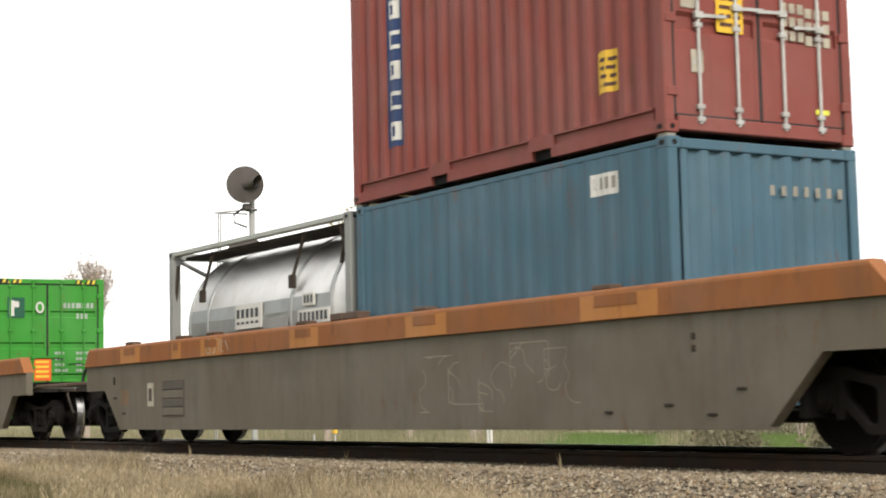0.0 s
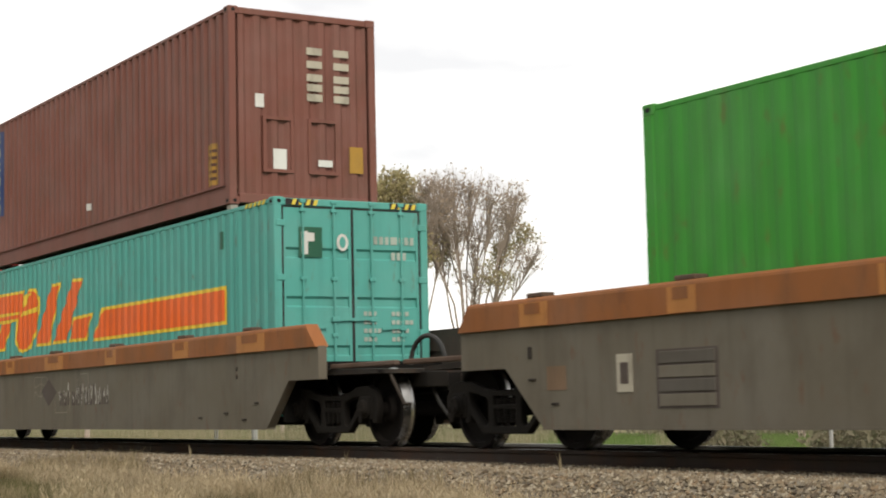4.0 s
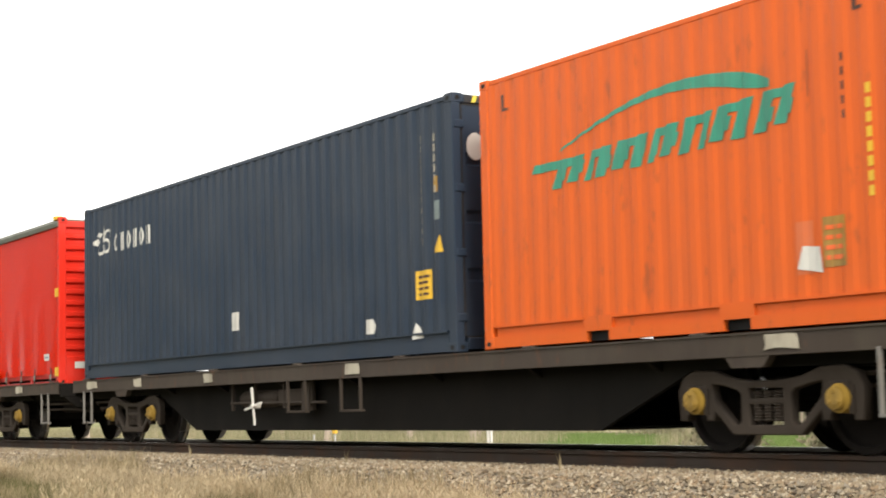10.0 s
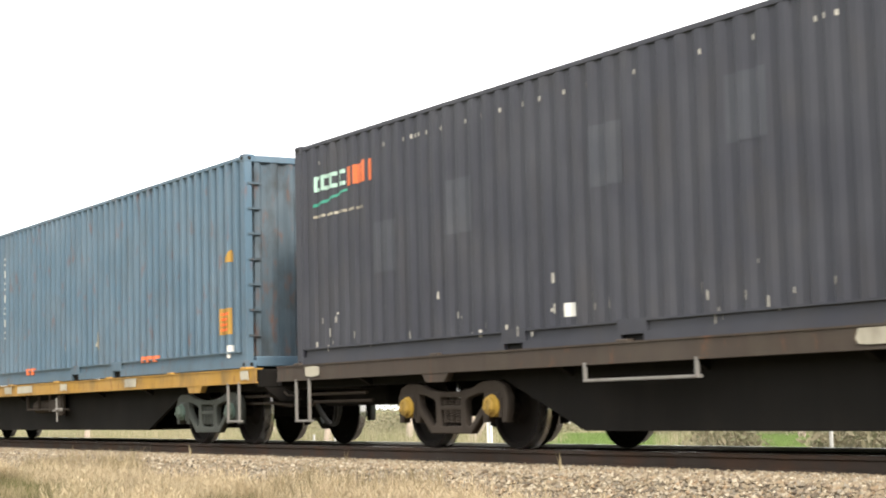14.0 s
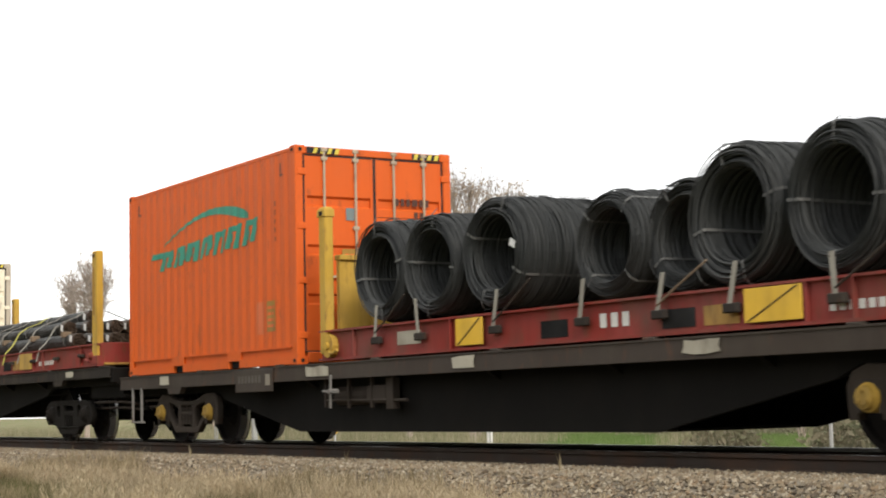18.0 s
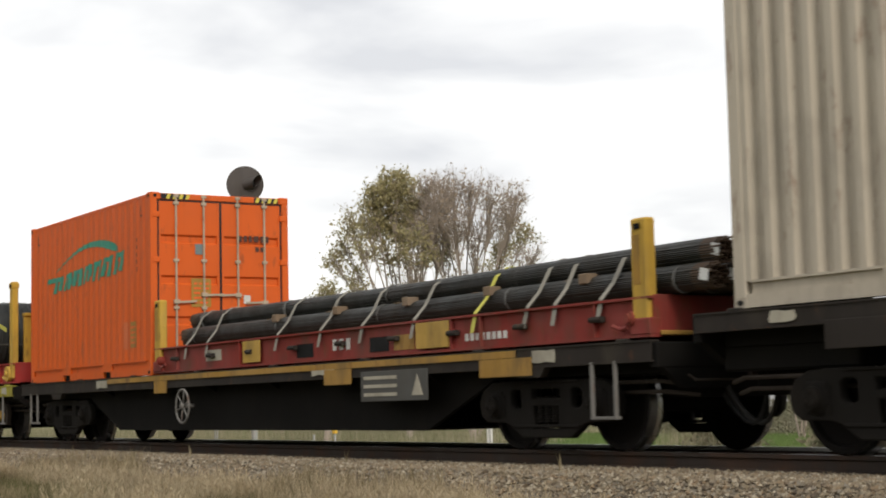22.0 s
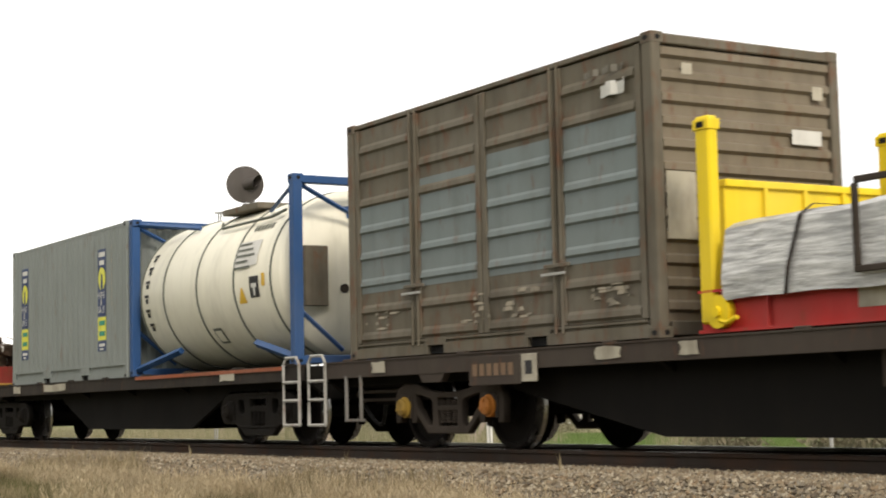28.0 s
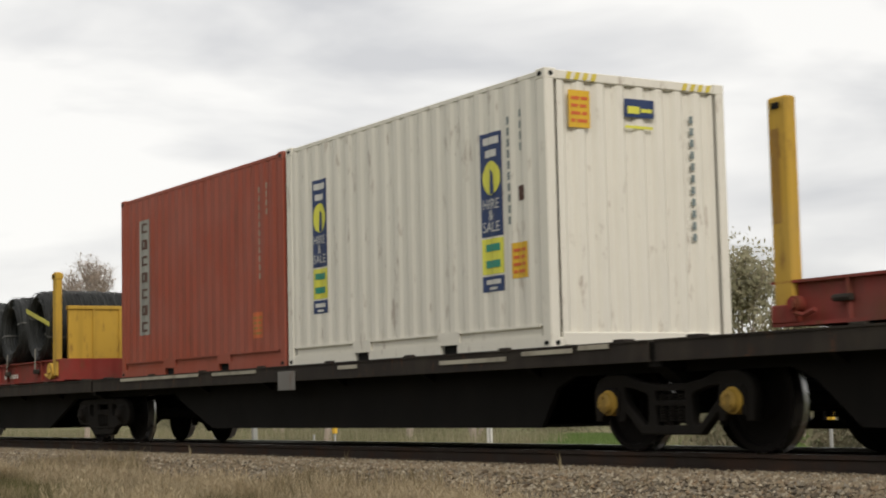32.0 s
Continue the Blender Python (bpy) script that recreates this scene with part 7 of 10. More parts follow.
# old lettering on the third well wagon: a diamond and peeling bars
rng = random.Random(4)
bm = bmesh.new()
for pts in ([(73.0, 0.88), (73.4, 0.62), (73.85, 0.86), (73.42, 1.10)],):
    slab(bm, [(x - 74.81, z) for x, z in pts], "y", -1.4345, -1.431)
part("marking", tidy(bm), M_GHOST, well_c, "dark diamond of a worn-off emblem")
for i in range(12):
    x = 74.02 + i * 0.215 - 74.81
    hh = rng.choice((0.22, 0.24, 0.34, 0.34))
    bm = bmesh.new()
    box(bm, x, x + 0.045, -1.4345, -1.431, 0.62, 0.62 + hh)
    if i % 3 != 2:
        box(bm, x + 0.105, x + 0.15, -1.4345, -1.431, 0.62, 0.84)
        box(bm, x + 0.045, x + 0.105, -1.4345, -1.431, 0.62 if i % 2 else 0.79, 0.67 if i % 2 else 0.84)
    part("marking", bm, M_GHOST, well_c)["kind"] = "stuff"
    flakes = bmesh.new()
    for _ in range(3 if i < 4 else 6):
        fx, fz = x + rng.uniform(-0.01, 0.14), rng.uniform(0.62, 0.56 + hh)
        box(flakes, fx, fx + rng.uniform(0.012, 0.034), -1.4365, -1.4348, fz, fz + rng.uniform(0.03, 0.16))
    part("flaked_paint", flakes, M_OLDWHITE, well_c, "flakes of old white paint")["kind"] = "stuff"
for k in range(3):
    scribble(well_c, -2.2 + k * 1.15, 0.80 - 0.3 * (k % 2), 0.8, 0.35, 70 + k, M_OLDBROWN)
bm = bmesh.new()
for pts in ([(0.20, 0.21), (0.10, 0.22), (0.02, 0.12), (0.05, 0.02), (0.16, 0.02), (0.17, 0.09), (0.11, 0.10)], [(0.36, 0.22), (0.33, 0.05), (0.26, 0.01)],
            [(0.30, 0.21), (0.40, 0.22)], [(0.50, 0.20), (0.46, 0.03)], [(0.58, 0.20), (0.54, 0.06), (0.60, 0.03)], [(0.70, 0.18), (0.78, 0.05)]):
    for (x0, z0), (x1, z1) in zip(pts, pts[1:]):
        d = Vector((x1 - x0, 0, z1 - z0)).normalized() * 0.010
        o = Vector((114.18 - 118.23, -1.4765, 1.27))
        p, q, n = Vector((x0, 0, z0)) + o - d, Vector((x1, 0, z1)) + o + d, Vector((-d.z, 0, d.x))
        bm.faces.new([bm.verts.new(v) for v in (p - n, q - n, q + n, p + n)])
part("marking", tidy(bm), M_CREAMPLATE, well_a, "chalk scrawl on the chord")["kind"] = "stuff"
for x0, x1 in ((117.97, 118.28), (118.36, 118.70)):
    part("guide_bracket", boxed(x0 - 118.23, x1 - 118.23, -1.44, -1.26, 1.55, 1.64, 0.01), M_EDGE, well_a)

# red curtain box
mark_end(curtain_a, [rect(-0.74, -0.26, 2.22, 2.74)], M_DARKGREEN)
mark_end(curtain_a, [[(-0.70, 2.26), (-0.62, 2.26), (-0.55, 2.40), (-0.50, 2.68), (-0.60, 2.72), (-0.68, 2.55)], rect(-0.48, -0.30, 2.48, 2.50), rect(-0.48, -0.30, 2.30, 2.31)], M_WHITE, 0.008)
mark_end(curtain_a, [disc(-0.09, 2.62, 0.09, 0.11)], M_WHITE)
mark_end(curtain_a, [disc(-0.09, 2.62, 0.05, 0.07)], P_BOXRED, 0.008)
for i, y in enumerate((-0.36, -0.09, 0.19, 0.47)):
    end_bars(curtain_a, y, 2.10, 1, M_PINKPRINT, 0.10, 0.04)
    end_bars(curtain_a, y + 0.02, 1.92 - 0.05 * (i % 2), 5 if i != 3 else 3, M_PINKPRINT, 0.035, 0.06, 0.03)
    end_bars(curtain_a, y + 0.02, 1.42, 5 if i != 3 else 4, M_PINKPRINT, 0.035, 0.06, 0.03)
end_bars(curtain_a, 0.92, 2.45, 11, M_PINKPRINT, 0.04, 0.07, 0.035)
decal_end(curtain_a, -0.68, 0.56, 0.34, 0.34, M_YELLOW, M_GHOSTDARK, 4)
M_FADEDPRINT = paint("faded_print_on_red", (0.33, 0.145, 0.125), 0.6, dirt=0.5)
row_at(curtain_a, 50.95, 3.92, 7, M_FADEDPRINT, 0.10, 0.10, 0.04)
m_at(curtain_a, [[(51.05, 3.50), (51.95, 3.62), (51.85, 3.45), (51.15, 3.36)]], M_FADEDPRINT, 0.004)
m_at(curtain_a, [rect(51.4, 51.7, 1.55, 1.66)], M_CREAMPLATE, 0.03)
for s, w in ((54.1, 0.16), (55.55, 0.30), (57.6, 0.35), (59.75, 0.16), (53.0, 0.1)):
    part("yellow_tab", boxed(s - curtain_a["mid"], s - curtain_a["mid"] + w, -1.226, -1.2165, 0.08, 0.24, 0.003), M_SILLYELLOW, curtain_a["ob"])
for s, z, hh in ((58.2, 1.95, 0.55), (60.8, 1.90, 0.50), (54.9, 1.66, 0.42), (52.9, 1.58, 0.3), (56.4, 1.72, 0.36), (59.4, 1.84, 0.42)):
    m_at(curtain_a, [rect(s, s + 0.025, z - hh, z), rect(s - 0.02, s + 0.045, z - 0.02, z + 0.09)], M_SILLDARK, 0.03)

# grey-green box: patches of touch-up paint
for x0, x1, z0, z1 in ((44.55, 45.0, 1.42, 1.62), (45.3, 45.62, 1.42, 1.74), (45.65, 46.15, 1.40, 1.62), (47.3, 47.65, 1.42, 1.70), (48.05, 48.45, 1.42, 1.78)):
    m_at(greyg, [rect(x0, x1, z0, z1)], M_SKYPATCH)
for x0, x1, z0, z1 in ((49.5, 49.85, 2.2, 2.62), (49.55, 49.9, 1.55, 2.0), (44.5, 44.7, 2.35, 2.55), (46.6, 46.85, 2.30, 2.42), (47.2, 48.05, 3.50, 3.80), (49.55, 49.66, 2.75, 3.0), (48.3, 48.7, 1.9, 2.05), (44.9, 45.2, 1.7, 1.9)):
    m_at(greyg, [rect(x0, x1, z0, z1)], M_GREYPATCH)
m_at(greyg, [[(48.96, 1.62), (49.14, 1.62), (49.14, 1.80), (49.0, 1.86)]], M_WHITE)
col_at(greyg, 44.55, 3.68, 9, M_CREAMPLATE, 0.06)
col_at(greyg, 49.62, 3.70, 6, M_CREAMPLATE, 0.06)
col_at(greyg, 50.16, 3.30, 9, M_SILLYELLOW, 0.09)


def swoosh(c):
    """Sea-green arc over a slanted run of strokes."""
    s0 = c["mid"] - 3.04
    arc = []
    n = 18
    top, low = [], []
    for i in range(n + 1):
        u = i / n
        x = s0 + 1.45 + 3.15 * u
        z = 2.96 + 0.44 * math.sin(math.pi * (0.06 + 0.74 * u)) - 0.02 * u
        w = 0.012 + 0.075 * u ** 1.5 * min(1.0, (1.04 - u) * 8)
        top.append((x, z + w))
        low.append((x, z - w))
    for i in range(n):
        arc.append([low[i], low[i + 1], top[i + 1], top[i]])
    m_at(c, arc, M_GREENMARK, 0.004, "sea-green swoosh")
    out = [[(s0 + 0.95, 2.86), (s0 + 1.75, 2.86), (s0 + 1.85, 2.95), (s0 + 1.0, 2.95)]]
    widths = (0.26, 0.30, 0.16, 0.27, 0.30, 0.28, 0.16, 0.28, 0.28, 0.16, 0.30, 0.30, 0.26, 0.24)
    x = s0 + 1.30
    for i, w in enumerate(widths):
        h0, h1 = 2.66 + (0.03 if i % 3 == 1 else 0.0), 2.94 + 0.004 * i
        sl = 0.14
        h0, h1 = h0 + 0.010 * i, h1 + 0.012 * i
        out.append([(x, h0), (x + w * 0.62, h0), (x + w * 0.62 + sl, h1), (x + sl, h1)])
        if i % 3 != 2:
            out.append([(x + w * 0.5, h0 + 0.09), (x + w * 0.9, h0 + 0.07), (x + w * 1.1, h0 + 0.20), (x + w * 0.6, h0 + 0.20)])
        if i % 2 == 0:
            out.append([(x + w * 0.5 + sl * 0.7, h1 - 0.08), (x + w + sl, h1 - 0.08), (x + w + sl, h1), (x + w * 0.5 + sl, h1)])
        x += w * 0.96 + 0.012
    m_at(c, out, M_GREENMARK, 0.006, "slanted sea-green strokes")
    decal(c, 5.17 - 3.04, 0.48, 0.26, 0.42, M_SILLYELLOW, M_ORANGEMARK, 4)
    m_at(c, [rect(s0 + 4.85, s0 + 5.05, 1.50, 1.95)], M_SIGNORANGE)
    m_at(c, [rect(s0 + 5.05, s0 + 5.06, 3.0, 3.4)], M_GHOSTDARK)
    col_at(c, s0 + 5.45, 3.30, 5, M_GHOSTDARK, 0.03, 0.07, 0.05)
    for x in (s0 + 0.4, s0 + 5.6):
        m_at(c, [rect(x, x + 0.05, 3.62, 3.80), rect(x, x + 0.12, 3.62, 3.65)], M_GHOSTDARK)


swoosh(orange_a)
swoosh(orange_b)
swoosh(orange_c)
m_at(orange_a, [[(41.35, 1.55), (41.65, 1.50), (41.62, 1.72), (41.42, 1.74)]], M_WHITE, 0.012)
col_at(orange_a, 42.2, 3.0, 8, M_YELLOW, 0.06)
for c in (orange_b, orange_c):
    decal_end(c, -0.52, 1.10, 0.34, 0.46, M_SILLYELLOW, M_ORANGEMARK, 5)
    mark_end(c, [rect(-0.45, -0.32, 1.95, 2.12)], M_GREYPATCH)
    mark_end(c, [rect(0.40, 0.52, 1.16, 1.30)], M_WHITE)
    mark_end(c, bar_run(0.32, 2.28, 4, 0.06, 0.10, 0.03, False) + bar_run(0.62, 2.28, 3, 0.06, 0.10, 0.03, False) + bar_run(0.62, 2.10, 2, 0.06, 0.08, 0.03, False), M_GHOSTDARK)

# navy box: white emblem and number columns
m_at(navy, [[(23.96, 3.40), (24.20, 3.33), (24.40, 3.37), (24.30, 3.47)], [(24.18, 3.50), (24.42, 3.46), (24.46, 3.53), (24.26, 3.56)], [(24.46, 3.40), (24.58, 3.34), (24.66, 3.52), (24.56, 3.68), (24.50, 3.56)]]
     + arc_strip(24.40, 3.27, 0.15, 0.11, 0.05, 150, 400) + arc_strip(24.66, 3.30, 0.14, 0.13, 0.05, -120, 130) + arc_strip(24.74, 3.48, 0.11, 0.10, 0.04, -30, 180), M_WHITE)
for i in range(6):
    x = 25.13 + i * 0.285
    if i in (0, 2, 4):
        m_at(navy, arc_strip(x, 3.31, 0.115, 0.15, 0.055, 45 if i == 0 else 0, 315 if i == 0 else 360), M_WHITE)
    else:
        m_at(navy, [rect(x - 0.10, x - 0.04, 3.16, 3.46), rect(x + 0.04, x + 0.10, 3.16, 3.46)], M_WHITE)
col_at(navy, 35.12, 3.62, 11, M_CREAMPLATE, 0.04)
col_at(navy, 35.44, 3.60, 6, M_CREAMPLATE, 0.035)
m_at(navy, [rect(35.42, 35.52, 2.92, 3.10)], M_SILLYELLOW)
m_at(navy, [rect(35.42, 35.54, 2.60, 2.82)], M_GREYPATCH)
m_at(navy, [[(35.40, 2.22), (35.58, 2.22), (35.54, 2.42)]], M_YELLOW)
decal(navy, 34.98 - navy["mid"], 1.70 - navy["z0"], 0.34, 0.34, M_YELLOW, M_GHOSTDARK, 4)
for pts in ([(29.74, 1.60), (30.0, 1.60), (30.0, 1.86), (29.74, 1.86)], [(33.75, 1.36), (33.92, 1.36), (33.98, 1.46), (33.90, 1.54), (33.75, 1.54)], [(34.85, 1.24), (35.10, 1.26), (35.05, 1.36), (34.97, 1.44)]):
    m_at(navy, [pts], M_WHITE)
mark_end(navy, [disc(-0.90, 2.35, 0.12, 0.16)], M_WHITE)

# bright red curtain box
for s in (13.14, 18.12):
    m_at(curtain_b, [rect(s, s + 0.62, 1.12, 1.35)], M_YELLOW, 0.035)
for s in (14.65, 16.73):
    m_at(curtain_b, [rect(s, s + 0.50, 1.29, 1.54)], paint("pink_faded_patch", (0.55, 0.13, 0.10), 0.6), 0.035)
decal(curtain_b, 21.42 - curtain_b["mid"], 0.46, 0.30, 0.12, M_WHITE, M_BLUEPANEL, 1)
mark_end(curtain_b, [[(-0.55, 2.55), (0.35, 2.45), (0.30, 2.32), (-0.40, 2.36)]], M_WHITE, 0.01)
mark_end(curtain_b, [rect(-0.72, -0.50, 0.30, 0.42), rect(-0.92, -0.70, 0.30, 0.42)], M_WHITE)
mark_end(curtain_b, [rect(-0.20, 0.02, 0.18, 0.36)], M_GREYPATCH)
for kx, z in ((1, 1.66), (1, 0.22), (-1, 0.10)):
    part("yellow_tab", boxed(kx * curtain_b["h"] - 0.20 if kx > 0 else -curtain_b["h"] + 0.02, kx * curtain_b["h"] - 0.02 if kx > 0 else -curtain_b["h"] + 0.2, -1.232, -1.2225, z - 0.06, z + 0.10), M_YELLOW, curtain_b["ob"])
part("yellow_tab", boxed(curtain_b["h"] - 0.25, curtain_b["h"] - 0.08, -1.25, -1.10, curtain_b["H"] - 0.03, curtain_b["H"] + 0.04, 0.01), M_YELLOW, curtain_b["ob"])
part("yellow_tab", boxed(-curtain_b["h"] + 0.02, -curtain_b["h"] + 0.18, -1.25, -1.10, curtain_b["H"] - 0.03, curtain_b["H"] + 0.06, 0.01), M_YELLOW, curtain_b["ob"])

# charcoal box
M_MINT = paint("pale_mint_print", (0.45, 0.66, 0.56), 0.55, dirt=0.2)
letters_column(charcoal, 8.38, 3.64, 1.48, 0.46, M_PALEPANEL, M_CHARPATCH, 7)
for i, w in enumerate((0.16, 0.18, 0.18, 0.18)):
    x = -2.08 + sum((0.16, 0.18, 0.18, 0.18)[:i]) + i * 0.05
    m_at(charcoal, [rect(x, x + w, 3.28, 3.33), rect(x, x + w, 3.43, 3.48), rect(x, x + w * 0.4, 3.28, 3.48)], M_MINT)
for i, w in enumerate((0.14, 0.18, 0.08, 0.08)):
    x = -1.20 + sum((0.14, 0.18, 0.08, 0.08)[:i]) + i * 0.05
    m_at(charcoal, [rect(x, x + w, 3.26, 3.50 + 0.03 * (i > 1))], M_SIGNORANGE)
m_at(charcoal, [[(-2.1, 3.08), (-1.7, 3.12), (-1.2, 3.20), (-1.2, 3.23), (-1.7, 3.16), (-2.1, 3.12)]], M_GREENMARK)
row_at(charcoal, -2.1, 2.97, 12, M_CREAMPLATE, 0.085, 0.035, 0.03)
for x, z in ((-0.5, 2.1), (1.2, 2.4), (3.9, 2.6), (6.0, 2.75)):
    m_at(charcoal, [rect(x, x + 0.55, z, z + 0.62)], M_CHARPATCH)
m_at(charcoal, [rect(3.45, 3.62, 1.34, 1.48)], M_WHITE)
rng = random.Random(12)
m_at(charcoal, [rect(x, x + 0.012 + rng.uniform(0, 0.022), z, z + rng.uniform(0.02, 0.11)) for x, z in ((rng.uniform(-2.2, 9.2), 1.15 + 0.6 * rng.random() ** 2) for _ in range(46))], M_OLDWHITE, 0.006)
m_at(charcoal, [rect(x, x + 0.03, 3.62, 3.67) for x in (rng.uniform(-2.0, 9.0) for _ in range(24))], M_OLDWHITE, 0.006)
col_at(charcoal, 9.26, 3.60, 1, M_SILLYELLOW, 0.10)
col_at(charcoal, 9.20, 2.78, 2, M_SILLYELLOW, 0.07)
col_at(charcoal, 9.10, 3.60, 12, M_CREAMPLATE, 0.035)

# slate box
letters_column(slate, -15.74, 3.62, 1.92, 0.34, P_SLATE, M_WHITE, 7)
col_at(slate, -5.02, 3.72, 12, M_CREAMPLATE, 0.04)
col_at(slate, -4.74, 3.66, 5, M_CREAMPLATE, 0.04)
decal(slate, -5.14 - slate["mid"], 1.56 - slate["z0"], 0.36, 0.38, M_SILLYELLOW, M_ORANGEMARK, 4)
m_at(slate, [[(-4.98, 2.60), (-4.72, 2.60), (-4.78, 2.78)]], M_SILLYELLOW, 0.006)
m_at(slate, [rect(-4.88, -4.76, 1.22, 1.40)], M_WHITE)
m_at(slate, [[(-10.4, 1.62), (-10.15, 1.55), (-10.2, 1.86), (-10.35, 1.80)], rect(-12.0, -11.9, 1.6, 1.68)], M_CREAMPLATE, 0.006)
m_at(slate, [rect(-14.3, -13.7, 1.22, 1.34), rect(-8.2, -7.5, 1.26, 1.36)], M_SIGNORANGE, 0.012)
sh = slate["h"]
for i in range(7):
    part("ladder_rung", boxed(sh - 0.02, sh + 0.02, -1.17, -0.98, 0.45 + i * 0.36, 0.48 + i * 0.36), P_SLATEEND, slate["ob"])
bm = bmesh.new()
for a, b, c0, d in ((-0.28, 0.28, 1.12, 1.18), (-0.28, 0.28, 0.50, 0.56), (-0.28, -0.22, 0.56, 1.12), (0.22, 0.28, 0.56, 1.12), (-0.22, 0.22, 0.80, 0.84), (-0.22, 0.22, 0.95, 0.98)):
    box(bm, sh - 0.022, sh + 0.006, a, b, c0, d)
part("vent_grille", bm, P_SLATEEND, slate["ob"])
mark_end(slate, [rect(-0.30, 0.06, 2.35, 2.60)], M_PALEPANEL, 0.012)
mark_end(slate, [rect(-0.27, 0.03, 2.40 + 0.06 * i, 2.42 + 0.06 * i) for i in range(3)], M_CHARPATCH, 0.012)
mark_end(slate, [rect(0.62, 0.80, 2.42, 2.60)], M_WHITE, 0.008)

# the rest of the train
col_at(white_a, -17.9, 3.2, 7, M_CREAMPLATE, 0.05)
for x in (-16.98,):
    for i in range(5):
        part("hinge", boxed(white_a["h"] - 0.02, white_a["h"] + 0.02, -1.215, -1.12, 0.35 + i * 0.52, 0.45 + i * 0.52, 0.006), M_GALV, white_a["ob"])
m_at(cream, [rect(-61.18, -60.84, 2.58, 2.96)], M_WHITE, 0.006)
m_at(cream, [rect(-61.12, -60.9, 2.62 + 0.07 * i, 2.65 + 0.07 * i) for i in range(5)], M_GREYPATCH, 0.010)
decal(cream, -59.10 - cream["mid"], 1.90 - cream["z0"], 0.30, 0.38, M_SILLYELLOW, M_GHOSTDARK, 3)
decal_end(cream, -1.02, 1.98, 0.40, 0.52, paint("slate_blue_plate", (0.045, 0.060, 0.085), 0.5, dirt=0.3), M_GREYPATCH, 5, 3, 0.012)
for z, n in ((2.35, 0), (2.12, 6), (1.98, 6), (1.55, 5), (1.42, 5), (0.98, 6), (0.84, 6), (0.62, 5)):
    if n:
        mark_end(cream, bar_run(0.10, z, n // 2, 0.06, 0.08, 0.025, False) + bar_run(0.55, z, n // 2 + 1, 0.06, 0.08, 0.025, False), M_GREYPATCH, 0.006)
mark_end(cream, bar_run(-0.45, 2.32, 2, 0.05, 0.18, 0.10, False) + bar_run(0.35, 2.32, 2, 0.05, 0.18, 0.10, False), M_CREAMPLATE, 0.006)
mark_end(cream, [disc(-0.35, 0.98, 0.07, 0.09)], M_GREYPATCH, 0.006)
part("door_seal", boxed(cream["h"] - 0.01, cream["h"] + 0.05, -0.10, 0.14, 1.10, 1.24, 0.01), M_TAG, cream["ob"], "white seal box")
letters_column(blue_b, -103.36, 3.85, 1.40, 0.36, M_WHITE, M_BLUEPANEL, 9)
col_at(blue_b, -98.66, 3.62, 12, M_CREAMPLATE, 0.045)
col_at(blue_b, -98.35, 3.70, 7, M_CREAMPLATE, 0.035)
m_at(blue_b, [rect(-98.42, -98.30, 2.95, 3.12)], M_SIGNORANGE)
mark_end(blue_b, bar_run(0.28, 2.12, 4, 0.065, 0.13, 0.02, False) + bar_run(0.66, 2.12, 4, 0.065, 0.13, 0.02, False) + bar_run(0.68, 1.94, 3, 0.06, 0.11, 0.02, False), M_WHITE, 0.006)
mark_end(blue_b, bar_run(-0.40, 2.15, 2, 0.07, 0.06, 0.03, False) + bar_run(-0.42, 2.05, 2, 0.08, 0.07, 0.02, False), M_WHITE, 0.006)


def lettering(c, text, s, z, size, mat, lift):
    """Flat letters on the near wall, centred on s, standing on z."""
    face = bpy.data.curves.new("lettering", "FONT")
    face.body, face.size, face.align_x = text, size / 0.72, "CENTER"
    holder = bpy.data.objects.new("lettering", face)
    bm = bmesh.new()
    me = holder.to_mesh()
    bm.from_mesh(me)
    holder.to_mesh_clear()
    bpy.data.objects.remove(holder)
    bmesh.ops.transform(bm, matrix=pose(s - c["mid"], -1.210 - lift, z - c["z0"], 90, 0, 0), verts=bm.verts[:])
    part("lettering", bm, mat, c["ob"], "white letters on a blue sign")


def tall_sign(c, s, top, w):
    """A blue sign with a yellow disc and white bars, a lemon panel and a small blue foot."""
    m_at(c, [rect(s, s + w, top - 1.14, top), rect(s, s + w, top - 1.74, top - 1.57)], M_BLUEPANEL)
    m_at(c, [rect(s, s + w, top - 1.55, top - 1.16)], M_LEMON)
    m_at(c, [disc(s + w / 2, top - 0.50, w * 0.42, 0.19)], M_LEMON, 0.008)
    m_at(c, [[(s + w * 0.42, top - 0.68), (s + w * 0.66, top - 0.68), (s + w * 0.62, top - 0.45), (s + w * 0.5, top - 0.40)]], M_BLUEPANEL, 0.012)
    out = [rect(s + w * 0.12, s + w * 0.88, top - 0.13, top - 0.05), rect(s + w * 0.22, s + w * 0.78, top - 0.27, top - 0.19)]
    for text, z in (("HIRE", top - 0.84), ("&", top - 0.96), ("SALE", top - 1.09)):
        lettering(c, text, s + w / 2, z, 0.115, M_WHITE, 0.012)
    out += [rect(s + w * 0.15, s + w * 0.85, top - 1.66, top - 1.61), rect(s + w * 0.3, s + w * 0.7, top - 1.72, top - 1.69)]
    m_at(c, out, M_WHITE, 0.008)
    m_at(c, [rect(s + w * 0.15, s + w * 0.85, top - 1.30, top - 1.22), rect(s + w * 0.15, s + w * 0.85, top - 1.48, top - 1.40)], M_GREENMARK, 0.008)


